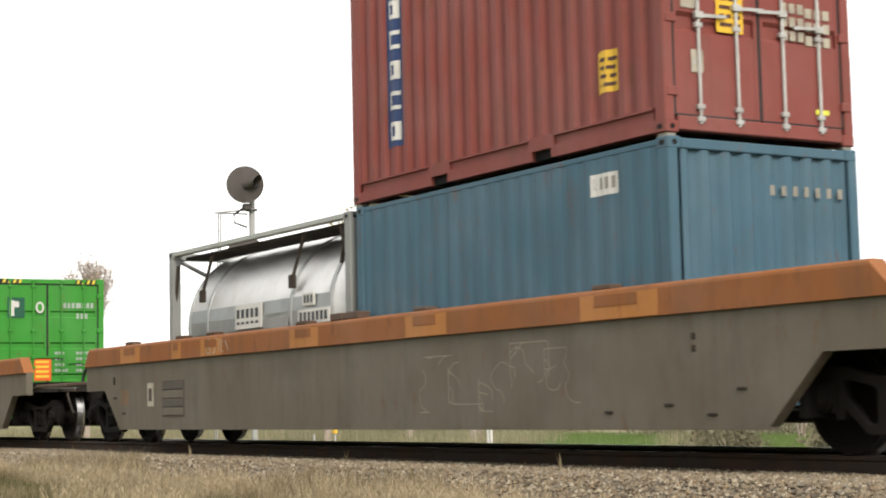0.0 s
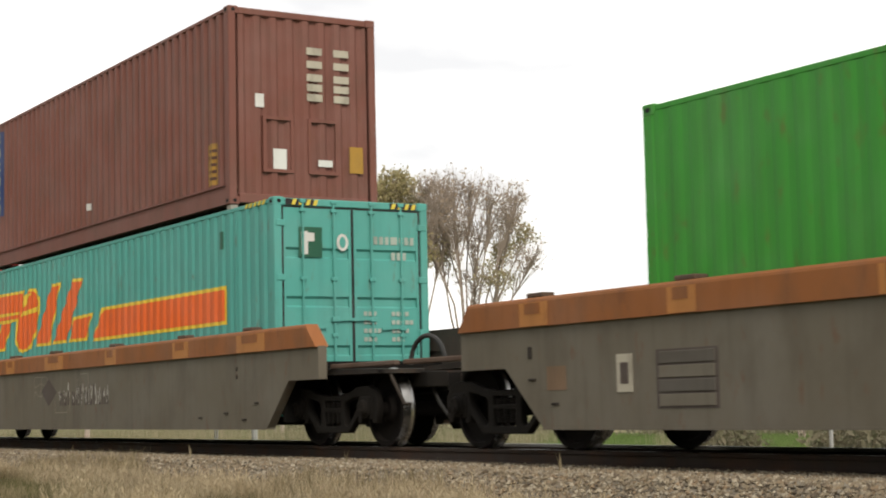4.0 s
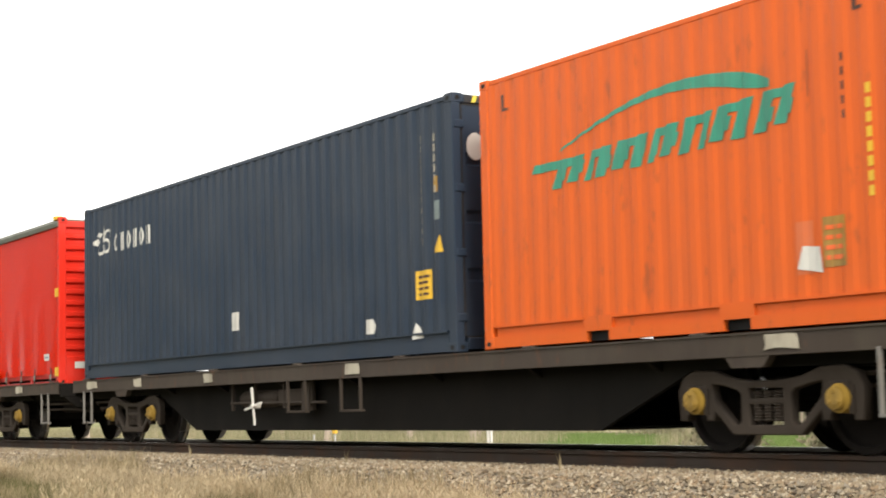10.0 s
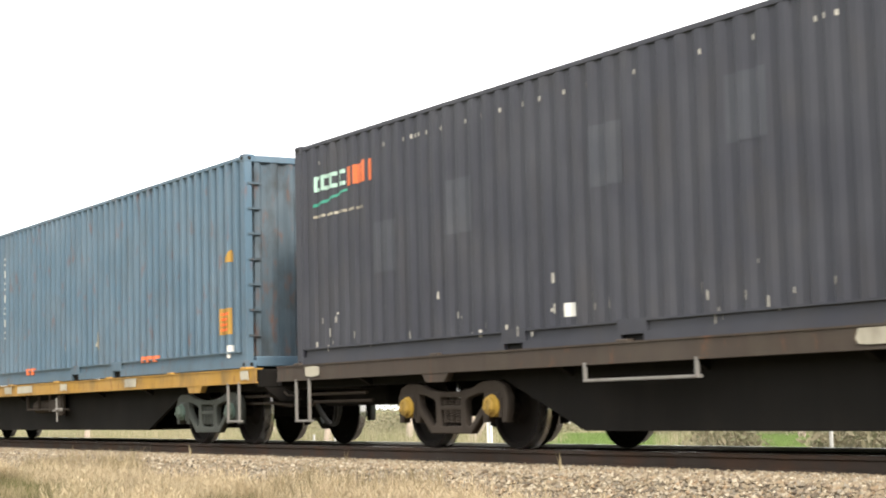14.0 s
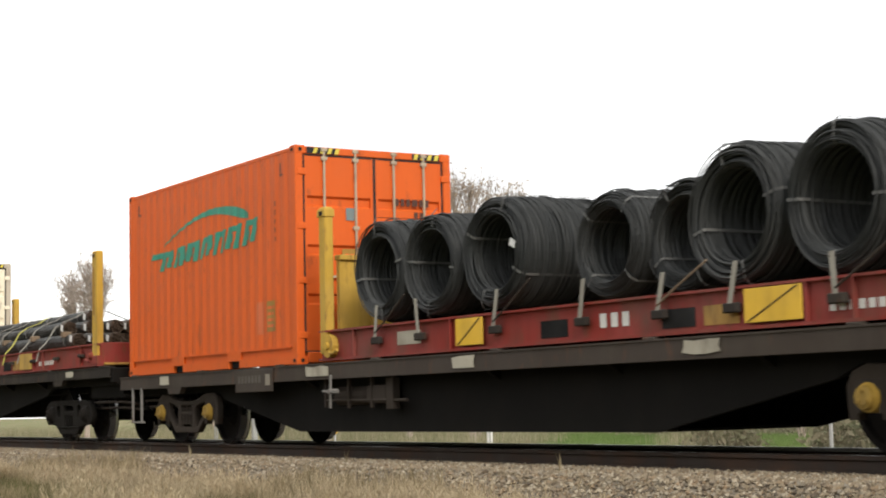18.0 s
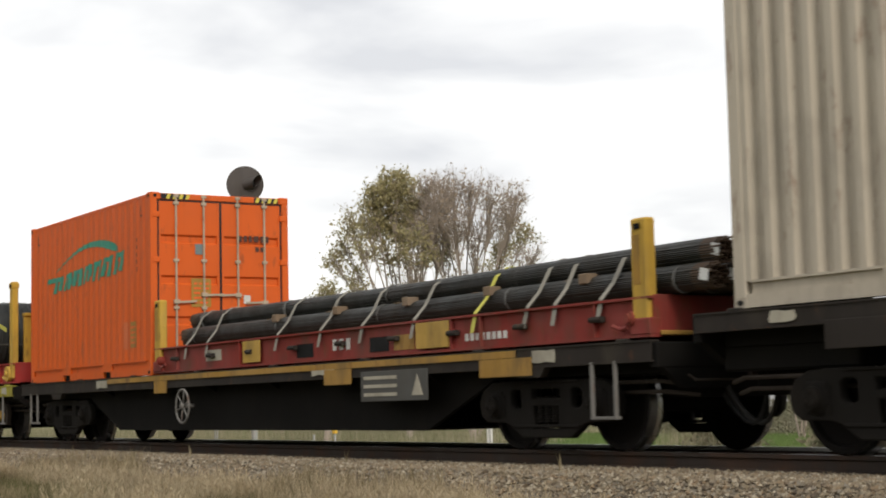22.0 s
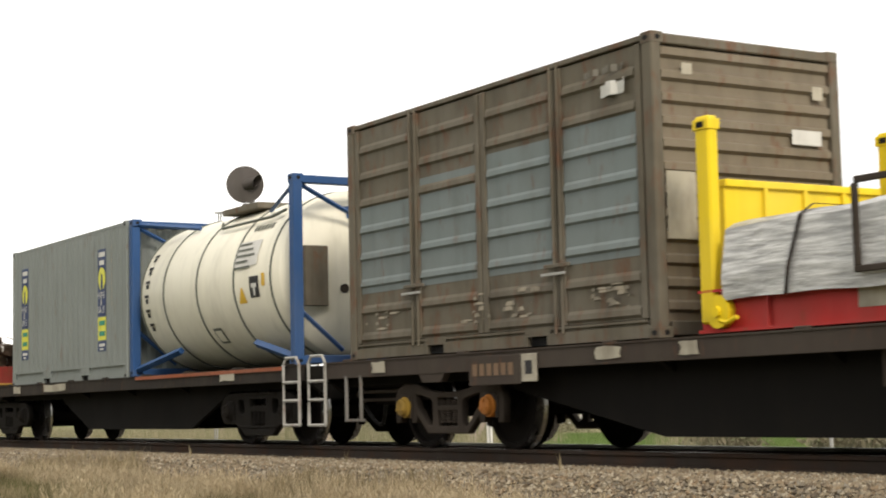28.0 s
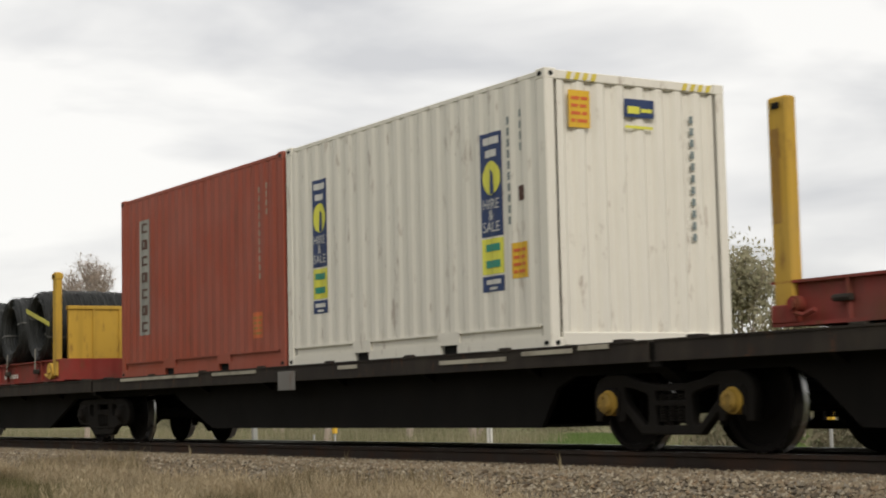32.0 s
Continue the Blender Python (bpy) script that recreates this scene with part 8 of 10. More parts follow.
for c, a, b, top in ((grey_b, -137.84, -133.62, 3.26), (ivory, -161.53, -157.46, 3.43)):
    tall_sign(c, a, top, 0.40)
    tall_sign(c, b, top, 0.41)
col_at(grey_b, -132.95, 3.30, 9, M_CREAMPLATE, 0.035)
col_at(ivory, -156.92, 3.55, 10, M_GREYPATCH, 0.04)
col_at(ivory, -156.70, 3.60, 4, M_GREYPATCH, 0.04)
decal(ivory, -156.88 - ivory["mid"], 1.80 - ivory["z0"], 0.30, 0.38, M_YELLOW, M_SIGNORANGE, 4)
m_at(ivory, [rect(-156.74, -156.62, 2.62, 2.78)], M_GHOSTDARK)
decal_end(ivory, -0.92, 2.32, 0.28, 0.40, M_YELLOW, M_SIGNORANGE, 4, 1, 0.012)
mark_end(ivory, [rect(-0.18, 0.22, 2.48, 2.68)], M_BLUEPANEL, 0.016)
mark_end(ivory, [rect(-0.14, 0.02, 2.52, 2.60), rect(0.04, 0.19, 2.54, 2.58)], M_LEMON, 0.020)
mark_end(ivory, [rect(-0.18, 0.20, 2.36, 2.39)], M_LEMON, 0.016)
end_bars(ivory, 0.72, 2.55, 11, M_GREYPATCH, 0.05, 0.08, 0.05)
letters_column(oxide, -167.68, 3.55, 1.70, 0.40, M_PALEPANEL, M_GHOSTDARK, 7)
col_at(oxide, -163.2, 3.56, 11, M_CREAMPLATE, 0.04)
col_at(oxide, -162.95, 3.60, 4, M_CREAMPLATE, 0.03)
decal(oxide, -163.42 - oxide["mid"], 1.46 - oxide["z0"], 0.34, 0.36, M_SIGNORANGE, M_SILLYELLOW, 4)

part("end_frame", boxed(orange_a["end_x"] - 0.01, orange_a["end_x"] + 0.028, -1.02, -0.20, 0.62, 0.68, 0.006), P_ORANGE, orange_a["ob"])
part("end_frame", boxed(orange_a["end_x"] - 0.01, orange_a["end_x"] + 0.028, -1.02, -0.20, 0.16, 0.22, 0.006), P_ORANGE, orange_a["ob"])
for y in (-1.02, -0.26):
    part("end_frame", boxed(orange_a["end_x"] - 0.01, orange_a["end_x"] + 0.028, y, y + 0.06, 0.22, 0.62, 0.006), P_ORANGE, orange_a["ob"])
part("end_plate", boxed(orange_a["end_x"] - 0.01, orange_a["end_x"] + 0.008, -0.96, -0.26, 0.22, 0.62), P_ORANGE, orange_a["ob"], "plain plate low on the end wall")
part("end_frame", boxed(orange_a["end_x"] - 0.01, orange_a["end_x"] + 0.028, -0.92, -0.34, 0.46, 0.50, 0.006), P_ORANGE, orange_a["ob"])

# ---- steps, wheels, handles and gear on the wagons ----
for w, mid, half in ((flat_d, 54.35, 10.5), (flat_e, 33.25, 10.0), (flat_f, 9.70, 12.75), (flat_g, -13.685, 9.965), (flat_h, -33.95, 9.8), (flat_j, -74.6, 9.55), (flat_k, -94.75, 9.95), (flat_l, -115.125, 9.925)):
    stirrup(w, half - 0.75, 0.42, 0.86, 0.33)
    stirrup(w, -half + 0.75, 0.42, 0.86, 0.33)
for s in (42.98, 43.16):
    bm = bmesh.new()
    box(bm, s - 33.25 - 0.02, s - 33.25 + 0.02, -1.33, -1.30, 0.30, 0.86, 0.004)
    part("step_rail", bm, M_BOGIE, flat_e)
for z in (0.30, 0.60):
    part("step_tread", boxed(42.98 - 33.25, 43.62 - 33.25, -1.36, -1.22, z, z + 0.03, 0.006), M_DULLSTEEL, flat_e, "grey step tread")
valve_gear(flat_d, -1.0, 2.0, 1)
for w, s, mid in ((flat_d, 48.02, 54.35), (flat_h, -39.18, -33.95)):
    x = s - mid
    part("placard", boxed(x, x + 1.20, -1.325, -1.312, 0.715, 1.02, 0.006), M_SILL, w, "brown number board with faded numbers")
    for i in range(7):
        part("marking", boxed(x + 0.10 + 0.11 * i, x + 0.165 + 0.11 * i, -1.3295, -1.3255, 0.84, 0.94), M_LOUVRE, w)
    part("marking", boxed(x + 0.98, x + 1.12, -1.3295, -1.3255, 0.80, 0.95), M_OLDBROWN, w)
star_handle(flat_d, 55.03 - 54.35, 0.61, turn=55, r=0.30, slim=0.014)
stirrup(flat_d, 55.9 - 54.35, 0.52, 0.86, 0.34)
stirrup(flat_d, 63.0 - 54.35, 0.42, 0.86, 0.33)
handrail(flat_d, 64.3 - 54.35, 0.5, 1.04, 0.16)
valve_gear(flat_e, -2.2, 2.8, 2)
star_handle(flat_e, 30.79 - 33.25, 0.52, turn=10, r=0.26, slim=0.014)
for x in (32.0, 33.5):
    stirrup(flat_e, x - 33.25, 0.55, 0.86, 0.45, mat=M_BOGIE)
hand_wheel(flat_f, 11.55 - 9.70, 0.70, mat=M_CREAMPLATE)
stirrup(flat_f, 12.1 - 9.70, 0.36, 0.84, 0.33)
stirrup(flat_f, 4.75 - 9.70, 1.75, 0.86, 0.70)
valve_gear(flat_f, 0.6, 1.6, 3)
part("ratchet", boxed(10.9 - 9.7, 11.1 - 9.7, -1.34, -1.28, 0.45, 0.85, 0.01), M_BOGIE, flat_f)
star_handle(flat_g, -11.95 + 13.685, 0.55, turn=5, slim=0.013, mat=M_DULLSTEEL)
valve_gear(flat_g, 0.6, 2.2, 4)
star_handle(flat_h, -36.24 + 33.95, 0.68, turn=88, slim=0.013, mat=M_DULLSTEEL)
valve_gear(flat_h, -1.8, 2.0, 5)
star_handle(flat_i, -54.92 + 54.335, 0.64, turn=35, slim=0.013, mat=M_DULLSTEEL)
# girder openings are not cut: black plates paint their shade
for s in (-61.8, -57.6, -53.4):
    part("window_plate", boxed(s + 54.335, s + 0.62 + 54.335, -1.055, -1.051, 0.62, 0.86, 0.004), M_DARKHOLE, flat_i)
part("placard", boxed(-62.75 + 54.335, -60.6 + 54.335, -1.325, -1.312, 0.86, 1.10, 0.004), M_SILLDARK, flat_i)
part("label_plate", boxed(-52.2 + 54.335, -51.7 + 54.335, -1.07, -1.055, 0.46, 0.60), M_BOGIE, flat_i)
hand_wheel(flat_j, -76.18 + 74.6, 0.55, 0.25)
part("placard", boxed(-70.68 + 74.6, -69.1 + 74.6, -1.325, -1.312, 0.54, 0.90, 0.004), M_BOARD, flat_j, "grey notice board")
for i in range(3):
    part("marking", boxed(-70.6 + 74.6, -69.8 + 74.6, -1.330, -1.3255, 0.60 + 0.1 * i, 0.64 + 0.1 * i), M_CREAMPLATE, flat_j)
bm = bmesh.new()
slab(bm, [(-69.45 + 74.6, 0.60), (-69.20 + 74.6, 0.60), (-69.32 + 74.6, 0.84)], "y", -1.330, -1.3255)
part("marking", tidy(bm), M_CREAMPLATE, flat_j)
part("worn_edge", boxed(-79.5 + 74.6, -67.3 + 74.6, -1.318, -1.3125, 0.955, 1.03), M_SILLYELLOW, flat_j, "worn mustard paint along the sill")
for s, l in ((-77.4, 0.5), (-71.65, 0.72), (-68.0, 1.0)):
    part("yellow_panel", boxed(s + 74.6, s + l + 74.6, -1.324, -1.3185, 0.76, 0.95), M_SILLYELLOW, flat_j)
star_handle(flat_k, -92.50 + 94.75, 0.45, turn=70, r=0.26, slim=0.013, mat=M_DULLSTEEL)
part("placard", boxed(-100.24 + 94.75, -99.0 + 94.75, -1.325, -1.312, 0.58, 0.86, 0.004), M_BOARD, flat_k, "grey notice board")
valve_gear(flat_k, -1.0, 1.8, 6)
star_handle(flat_l, -113.14 + 115.125, 0.58, turn=50, r=0.32, slim=0.013, mat=M_DULLSTEEL)
stirrup(flat_l, -112.36 + 115.125, 0.30, 0.86, 0.42)
valve_gear(flat_l, 0.6, 2.2, 7)
part("placard", boxed(-121.6 + 115.125, -120.6 + 115.125, -1.325, -1.312, 0.68, 0.99, 0.004), M_SILL, flat_l, "brown number board")
for i in range(6):
    part("marking", boxed(-121.52 + 115.125 + 0.14 * i, -121.43 + 115.125 + 0.14 * i, -1.3295, -1.3255, 0.78, 0.91), M_DULLPRIMER, flat_l)
part("placard", boxed(-120.58 + 115.125, -120.3 + 115.125, -1.325, -1.312, 0.70, 0.99, 0.004), M_CREAMPLATE, flat_l)
part("marking", boxed(-120.50 + 115.125, -120.38 + 115.125, -1.3295, -1.3255, 0.78, 0.92), M_BLACKMARK, flat_l)
for s in (-125.95, -125.22):
    bm = bmesh.new()
    x = s + 132.30
    pipe(bm, [(x - 0.22, -1.34, 0.26), (x - 0.22, -1.34, 1.05), (x - 0.14, -1.34, 1.14), (x + 0.16, -1.34, 1.14), (x + 0.24, -1.34, 1.05), (x + 0.24, -1.34, 0.26)], 0.022, 6)
    for z in (0.26, 0.58, 0.82):
        pipe(bm, [(x - 0.22, -1.34, z), (x + 0.24, -1.34, z)], 0.022, 6)
    part("step_ladder", bm, paint("worn_white_step_paint", (0.50, 0.49, 0.46), 0.65, dirt=0.6, rust=0.3), flat_m, "worn white painted step ladder")
part("worn_edge", boxed(-131.6 + 132.3, -126.2 + 132.3, -1.320, -1.3125, 0.985, 1.035), paint("rusty_orange_edge", (0.34, 0.10, 0.045), 0.7, dirt=0.4, rust=0.5), flat_m, "rusty orange painted edge")
bm = bmesh.new()
pipe(bm, [(0.25 * math.cos(2 * math.pi * k / 20), 0, 0.25 * math.sin(2 * math.pi * k / 20)) for k in range(20)], 0.018, 6, True)
for k in range(5):
    pipe(bm, [(0, 0, 0), (0.25 * math.cos(1.26 * k), 0, 0.25 * math.sin(1.26 * k))], 0.012, 5)
part("hand_wheel", bm, M_CREAMPLATE, flat_l, "handbrake wheel on the end of the wagon", pose(-9.925 - 0.08, -0.55, 1.62, 0, 0, 70))
part("brake_stand", boxed(-9.98, -9.86, -0.62, -0.50, 0.9, 1.75, 0.01), M_BOGIE, flat_l)
for w, mid, s0 in ((flat_n, -146.725, -146.9), (flat_o, -162.075, -162.4)):
    part("placard", boxed(s0 - mid, s0 - mid + 0.5, -1.325, -1.312, 0.72, 0.97, 0.004), M_DULLSTEEL, w, "small grey number board")

# ---- ground and track ----
def ground_height(x, y):
    """Formation with ballast shoulders; fields that fall away gently."""
    d = abs(y - MID)
    if d < 2.15:
        z = -0.20
    elif d < 3.1:
        z = -0.20 - (d - 2.15) / 0.95 * 0.48
    else:
        z = -0.68 - (min(297.0, d - 3.1) * 0.019 if y > MID else 0.0)
    if d > 3.0:
        z += 0.05 * noise.noise((x * 0.35, y * 0.35, 3.0)) * min(1.0, d - 3.0)
    return z


def ground_sheet():
    ys = [-900, -300, -100, -40, -20, -12, -8, -5, -3, -1, 0.5, 2, 3, 4, 5, 5.8, 6.4, 7.0, 7.5, 8.07, 8.3, 8.55, 8.8, 9.02, 9.3, 9.7, 10.2, 11.17, 12.2, 13.33, 13.8, 14.27, 15, 16, 18, 20, 23, 27, 32, 40, 55, 80, 130, 220, 400, 900, 2500]
    xs = [-3000, -1500, -800, -400, -250, -180, -130, -100] + [-80 + i * 1.25 for i in range(81)] + [25, 35, 50, 80, 130, 250, 500, 1200]
    bm = bmesh.new()
    grid = [[bm.verts.new((x, y, ground_height(x, y) + (0.012 * noise.noise((x * 3, y * 3, 0)) if abs(y - MID) < 3.2 else 0))) for y in ys] for x in xs]
    for i in range(len(xs) - 1):
        for j in range(len(ys) - 1):
            bm.faces.new((grid[i][j], grid[i + 1][j], grid[i + 1][j + 1], grid[i][j + 1]))
    m, nt, b = tree_of("ballast_and_dry_grass_ground")
    co = put(nt, "ShaderNodeTexCoord").outputs["Object"]
    sep = put(nt, "ShaderNodeSeparateXYZ")
    nt.links.new(co, sep.inputs[0])
    wob = noise_at(nt, co, 0.5, 5.0)
    vor = put(nt, "ShaderNodeTexVoronoi", Scale=22.0)
    nt.links.new(co, vor.inputs["Vector"])
    stone = blend(nt, ramp(nt, vor.outputs["Color"], 0.1, 0.9), (0.096, 0.08, 0.06), (0.224, 0.192, 0.148))
    grass = blend(nt, ramp(nt, wob, 0.40, 0.66), (0.216, 0.176, 0.104), (0.12, 0.124, 0.052))
    grass = blend(nt, times(nt, ramp(nt, noise_at(nt, co, 9.0, 6.0), 0.4, 0.8), 0.6), grass, (0.304, 0.248, 0.156))
    green = ramp(nt, noise_at(nt, co, 0.045, 3.0), 0.50, 0.58)
    grass = blend(nt, times(nt, green, 0.8), grass, (0.072, 0.128, 0.028))
    away = nt.nodes.new("ShaderNodeMath")
    away.operation = "SUBTRACT"
    nt.links.new(sep.outputs["Y"], away.inputs[0])
    away.inputs[1].default_value = MID
    size = nt.nodes.new("ShaderNodeMath")
    size.operation = "ABSOLUTE"
    nt.links.new(away.outputs[0], size.inputs[0])
    add = nt.nodes.new("ShaderNodeMath")
    add.operation = "ADD"
    nt.links.new(size.outputs[0], add.inputs[0])
    nt.links.new(times(nt, wob, 1.2), add.inputs[1])
    behind = times(nt, ramp(nt, away.outputs[0], 12.0, 14.0), ramp(nt, away.outputs[0], 21.5, 19.5))
    pale = blend(nt, wob, (0.27, 0.245, 0.19), (0.38, 0.355, 0.29))
    grass = blend(nt, behind, grass, pale)
    stone = blend(nt, behind, stone, pale)
    nt.links.new(blend(nt, ramp(nt, add.outputs[0], 3.3, 3.9), stone, grass), b.inputs["Base Color"])
    b.inputs["Roughness"].default_value = 0.95
    b.inputs["Specular IOR Level"].default_value = 0.15
    bp = put(nt, "ShaderNodeBump", Strength=0.8, Distance=0.03)
    nt.links.new(vor.outputs["Distance"], bp.inputs["Height"])
    nt.links.new(bp.outputs[0], b.inputs["Normal"])
    ob = link("ground", bm, m)
    tagged(ob, "ballast bank and dry grassy ground beside a railway", "ground", kind="structure")
    return ob


ground_sheet()

M_RAIL = steel("rusty_rail_side", (0.045, 0.030, 0.022), 0.75, 0.3, rust=0.6)
M_RAILTOP = steel("worn_rail_head", (0.42, 0.41, 0.40), 0.30, 1.0, rust=0.1, bump=0.05)
M_GAUGEFACE = steel("worn_gauge_face", (0.50, 0.48, 0.45), 0.5, 0.3, rust=0.1, bump=0.05)
M_SLEEPER = paint("concrete_sleeper", (0.27, 0.25, 0.22), 0.9, dirt=0.4)


def rail_track():
    track = tagged(new("railway_track"), "straight standard-gauge track with rusty rails on stone ballast", "railway track", kind="structure")
    track.location = (0, MID, WHEEL_R - TREAD_R)
    half = [(0.0, -0.17), (0.07, -0.17), (0.07, -0.155), (0.012, -0.135), (0.010, -0.05), (0.035, -0.04), (0.036, -0.008), (0.028, 0.0)]
    prof = half + [(-y, z) for y, z in reversed(half[1:])]
    for y in (-0.755, 0.755):
        bm = bmesh.new()
        slab(bm, [(y + a, z) for a, z in prof], "x", -330, 300)
        tidy(bm)
        ob = part("rail", bm, [M_RAIL, M_RAILTOP, M_GAUGEFACE], track, "rail with a polished head")
        for poly in ob.data.polygons:
            gauge_face = poly.normal.y * y < -0.2 and poly.center.z > -0.045
            if gauge_face:
                poly.material_index = 2
            elif poly.normal.z > 0.9 and poly.center.z > -0.01:
                poly.material_index = 1
    sleeper = boxed(-0.12, 0.12, -1.27, 1.27, -0.30, -0.178, 0.015)
    me = bpy.data.meshes.new("sleeper")
    sleeper.to_mesh(me)
    sleeper.free()
    me.materials.append(M_SLEEPER)
    for i in range(150):
        link_mesh("sleeper", me, M_SLEEPER, track, m=pose(-80 + i * 0.66, 0, 0))
    bm = bmesh.new()
    for i in range(380):
        x = -80 - (i + 1) * 0.66
        if x > -330:
            box(bm, x - 0.12, x + 0.12, -1.27, 1.27, -0.30, -0.178)
        x = -80 + (150 + i) * 0.66
        if x < 300:
            box(bm, x - 0.12, x + 0.12, -1.27, 1.27, -0.30, -0.178)
    ob = part("sleepers", bm, M_SLEEPER, track)
    ob["kind"] = "stuff"


rail_track()

# ---- signal ----
M_SIGNAL = paint("faded_black_signal_paint", (0.075, 0.064, 0.058), 0.6, dirt=0.3)
M_MAST = paint("silver_mast_paint", (0.42, 0.42, 0.41), 0.5, dirt=0.25)


def signal():
    ob = tagged(new("railway_signal"), "searchlight signal with two round black targets on a silver mast", "railway signal")
    ob.location = (-32.9, 15.35, -0.72)
    bm = bmesh.new()
    pipe(bm, [(0, 0, 0), (0, 0, 6.2)], 0.065, 12)
    part("mast", bm, M_MAST, ob, "silver tubular mast")
    part("footing", boxed(-0.3, 0.3, -0.3, 0.3, -0.25, 0.08, 0.03), M_SLEEPER, ob)
    for z in (5.93, 4.42):
        bm = bmesh.new()
        lathe(bm, [(0.0, 0.0), (-0.03, 0.385), (-0.02, 0.40), (0.0, 0.40), (0.0, 0.375), (0.05, 0.10), (0.06, 0.0)], "x", 40)
        t = part("target", tidy(bm), M_SIGNAL, ob, "round black signal target", pose(0.25, -0.27, z + 0.07, 0, 0, -22))
        bm = bmesh.new()
        lathe(bm, [(-0.28, 0.0), (-0.28, 0.13), (0.0, 0.15), (0.0, 0.0)], "x", 16)
        part("lamp_case", tidy(bm), M_SIGNAL, t)
        bm = bmesh.new()
        n = 14
        ring0, ring1 = [], []
        for k in range(n + 1):
            a = radians(-90 + 360 * k / n)
            ring0.append(bm.verts.new((0.0, 0.11 * math.cos(a), 0.11 * math.sin(a))))
            ring1.append(bm.verts.new((0.30 + 0.08 * math.sin(a), 0.125 * math.cos(a), 0.125 * math.sin(a) + 0.06)))
        for k in range(n):
            bm.faces.new((ring0[k], ring0[k + 1], ring1[k + 1], ring1[k]))
        part("hood", bm, M_SIGNAL, t, m=pose(0.03, 0.02, -0.01, 0, 0, 48), smooth=True)
        bm = bmesh.new()
        lathe(bm, [(0.025, 0.0), (0.035, 0.06), (0.03, 0.10)], "x", 16)
        part("lens", tidy(bm), M_RUBBER, t)
        bm = bmesh.new()
        box(bm, -0.09, 0.10, -0.12, 0.09, z - 0.47, z - 0.42, 0.01)
        box(bm, 0.06, 0.20, -0.26, -0.10, z - 0.46, z - 0.33, 0.01)
        part("bracket", bm, M_SIGNAL, ob)
        bm = bmesh.new()
        pipe(bm, [(0.1, -0.25, z - 0.42), (-0.10, -0.38, z - 0.55), (-0.12, -0.36, z - 0.72), (-0.02, -0.1, z - 0.82)], 0.022, 6)
        part("cable", bm, M_RUBBER, ob, smooth=True)
        bm = bmesh.new()
        for y0, y1 in ((-0.75, 0.1),):
            pipe(bm, [(-0.3, y0, z - 0.50), (0.15, y1 - 0.1, z - 0.44)], 0.018, 6)
            pipe(bm, [(-0.3, y0, z - 0.50), (-0.1, -0.05, z - 0.52)], 0.018, 6)
        part("ladder_stay", bm, M_MAST, ob)
    for dx in (-0.36, -0.24):
        bm = bmesh.new()
        pipe(bm, [(dx - 0.12, -0.72, 0.0), (dx, -0.62, 5.42)], 0.016, 6)
        part("ladder_rail", bm, M_MAST, ob)
    for i in range(15):
        bm = bmesh.new()
        z = 0.3 + i * 0.34
        f = z / 5.42
        pipe(bm, [(-0.48 + 0.12 * f, -0.72 + 0.10 * f, z), (-0.36 + 0.12 * f, -0.72 + 0.10 * f, z)], 0.010, 5)
        part("rung", bm, M_MAST, ob)


signal()

# ---- trees ----
M_BARK = paint("grey_brown_bark", (0.42, 0.35, 0.29), 0.9, dirt=0.3, bump=0.6)
M_TWIG = varied("brown_bare_twigs", [(0.540, 0.432, 0.351), (0.432, 0.338, 0.270), (0.621, 0.513, 0.419)], 0.9)
M_LEAFOLIVE = varied("olive_leaves", [(0.36, 0.335, 0.165), (0.53, 0.47, 0.235), (0.69, 0.59, 0.33), (0.43, 0.415, 0.21)], 0.7, translucent=0.5)
M_LEAFDRY = varied("dry_russet_leaves", [(0.630, 0.490, 0.350), (0.495, 0.395, 0.285), (0.750, 0.610, 0.440)], 0.8, translucent=0.5)
M_LEAFGUM = varied("grey_green_gum_leaves", [(0.416, 0.403, 0.260), (0.546, 0.520, 0.351), (0.650, 0.585, 0.416)], 0.7, translucent=0.55)
M_BELT = varied("dim_grey_green_belt", [(0.21, 0.215, 0.14), (0.29, 0.28, 0.19), (0.34, 0.31, 0.22)], 0.8, translucent=0.3)
M_SCRUB = varied("grey_green_scrub", [(0.135, 0.144, 0.081), (0.216, 0.198, 0.126), (0.288, 0.252, 0.171), (0.171, 0.180, 0.099)], 0.85, translucent=0.3)
M_DRYGRASS = varied("dry_grass_blades", [(0.334, 0.255, 0.145), (0.475, 0.387, 0.246), (0.238, 0.189, 0.101), (0.405, 0.326, 0.194), (0.546, 0.458, 0.299), (0.167, 0.145, 0.070)], 0.9, translucent=0.3, scale=1.6)
M_TALLGRASS = varied("brown_tall_grass", [(0.342, 0.297, 0.189), (0.450, 0.396, 0.270), (0.252, 0.243, 0.135), (0.198, 0.225, 0.099)], 0.9, translucent=0.3)
M_LAWN = varied("short_green_grass", [(0.115, 0.195, 0.05), (0.155, 0.24, 0.065), (0.13, 0.19, 0.055)], 0.9)


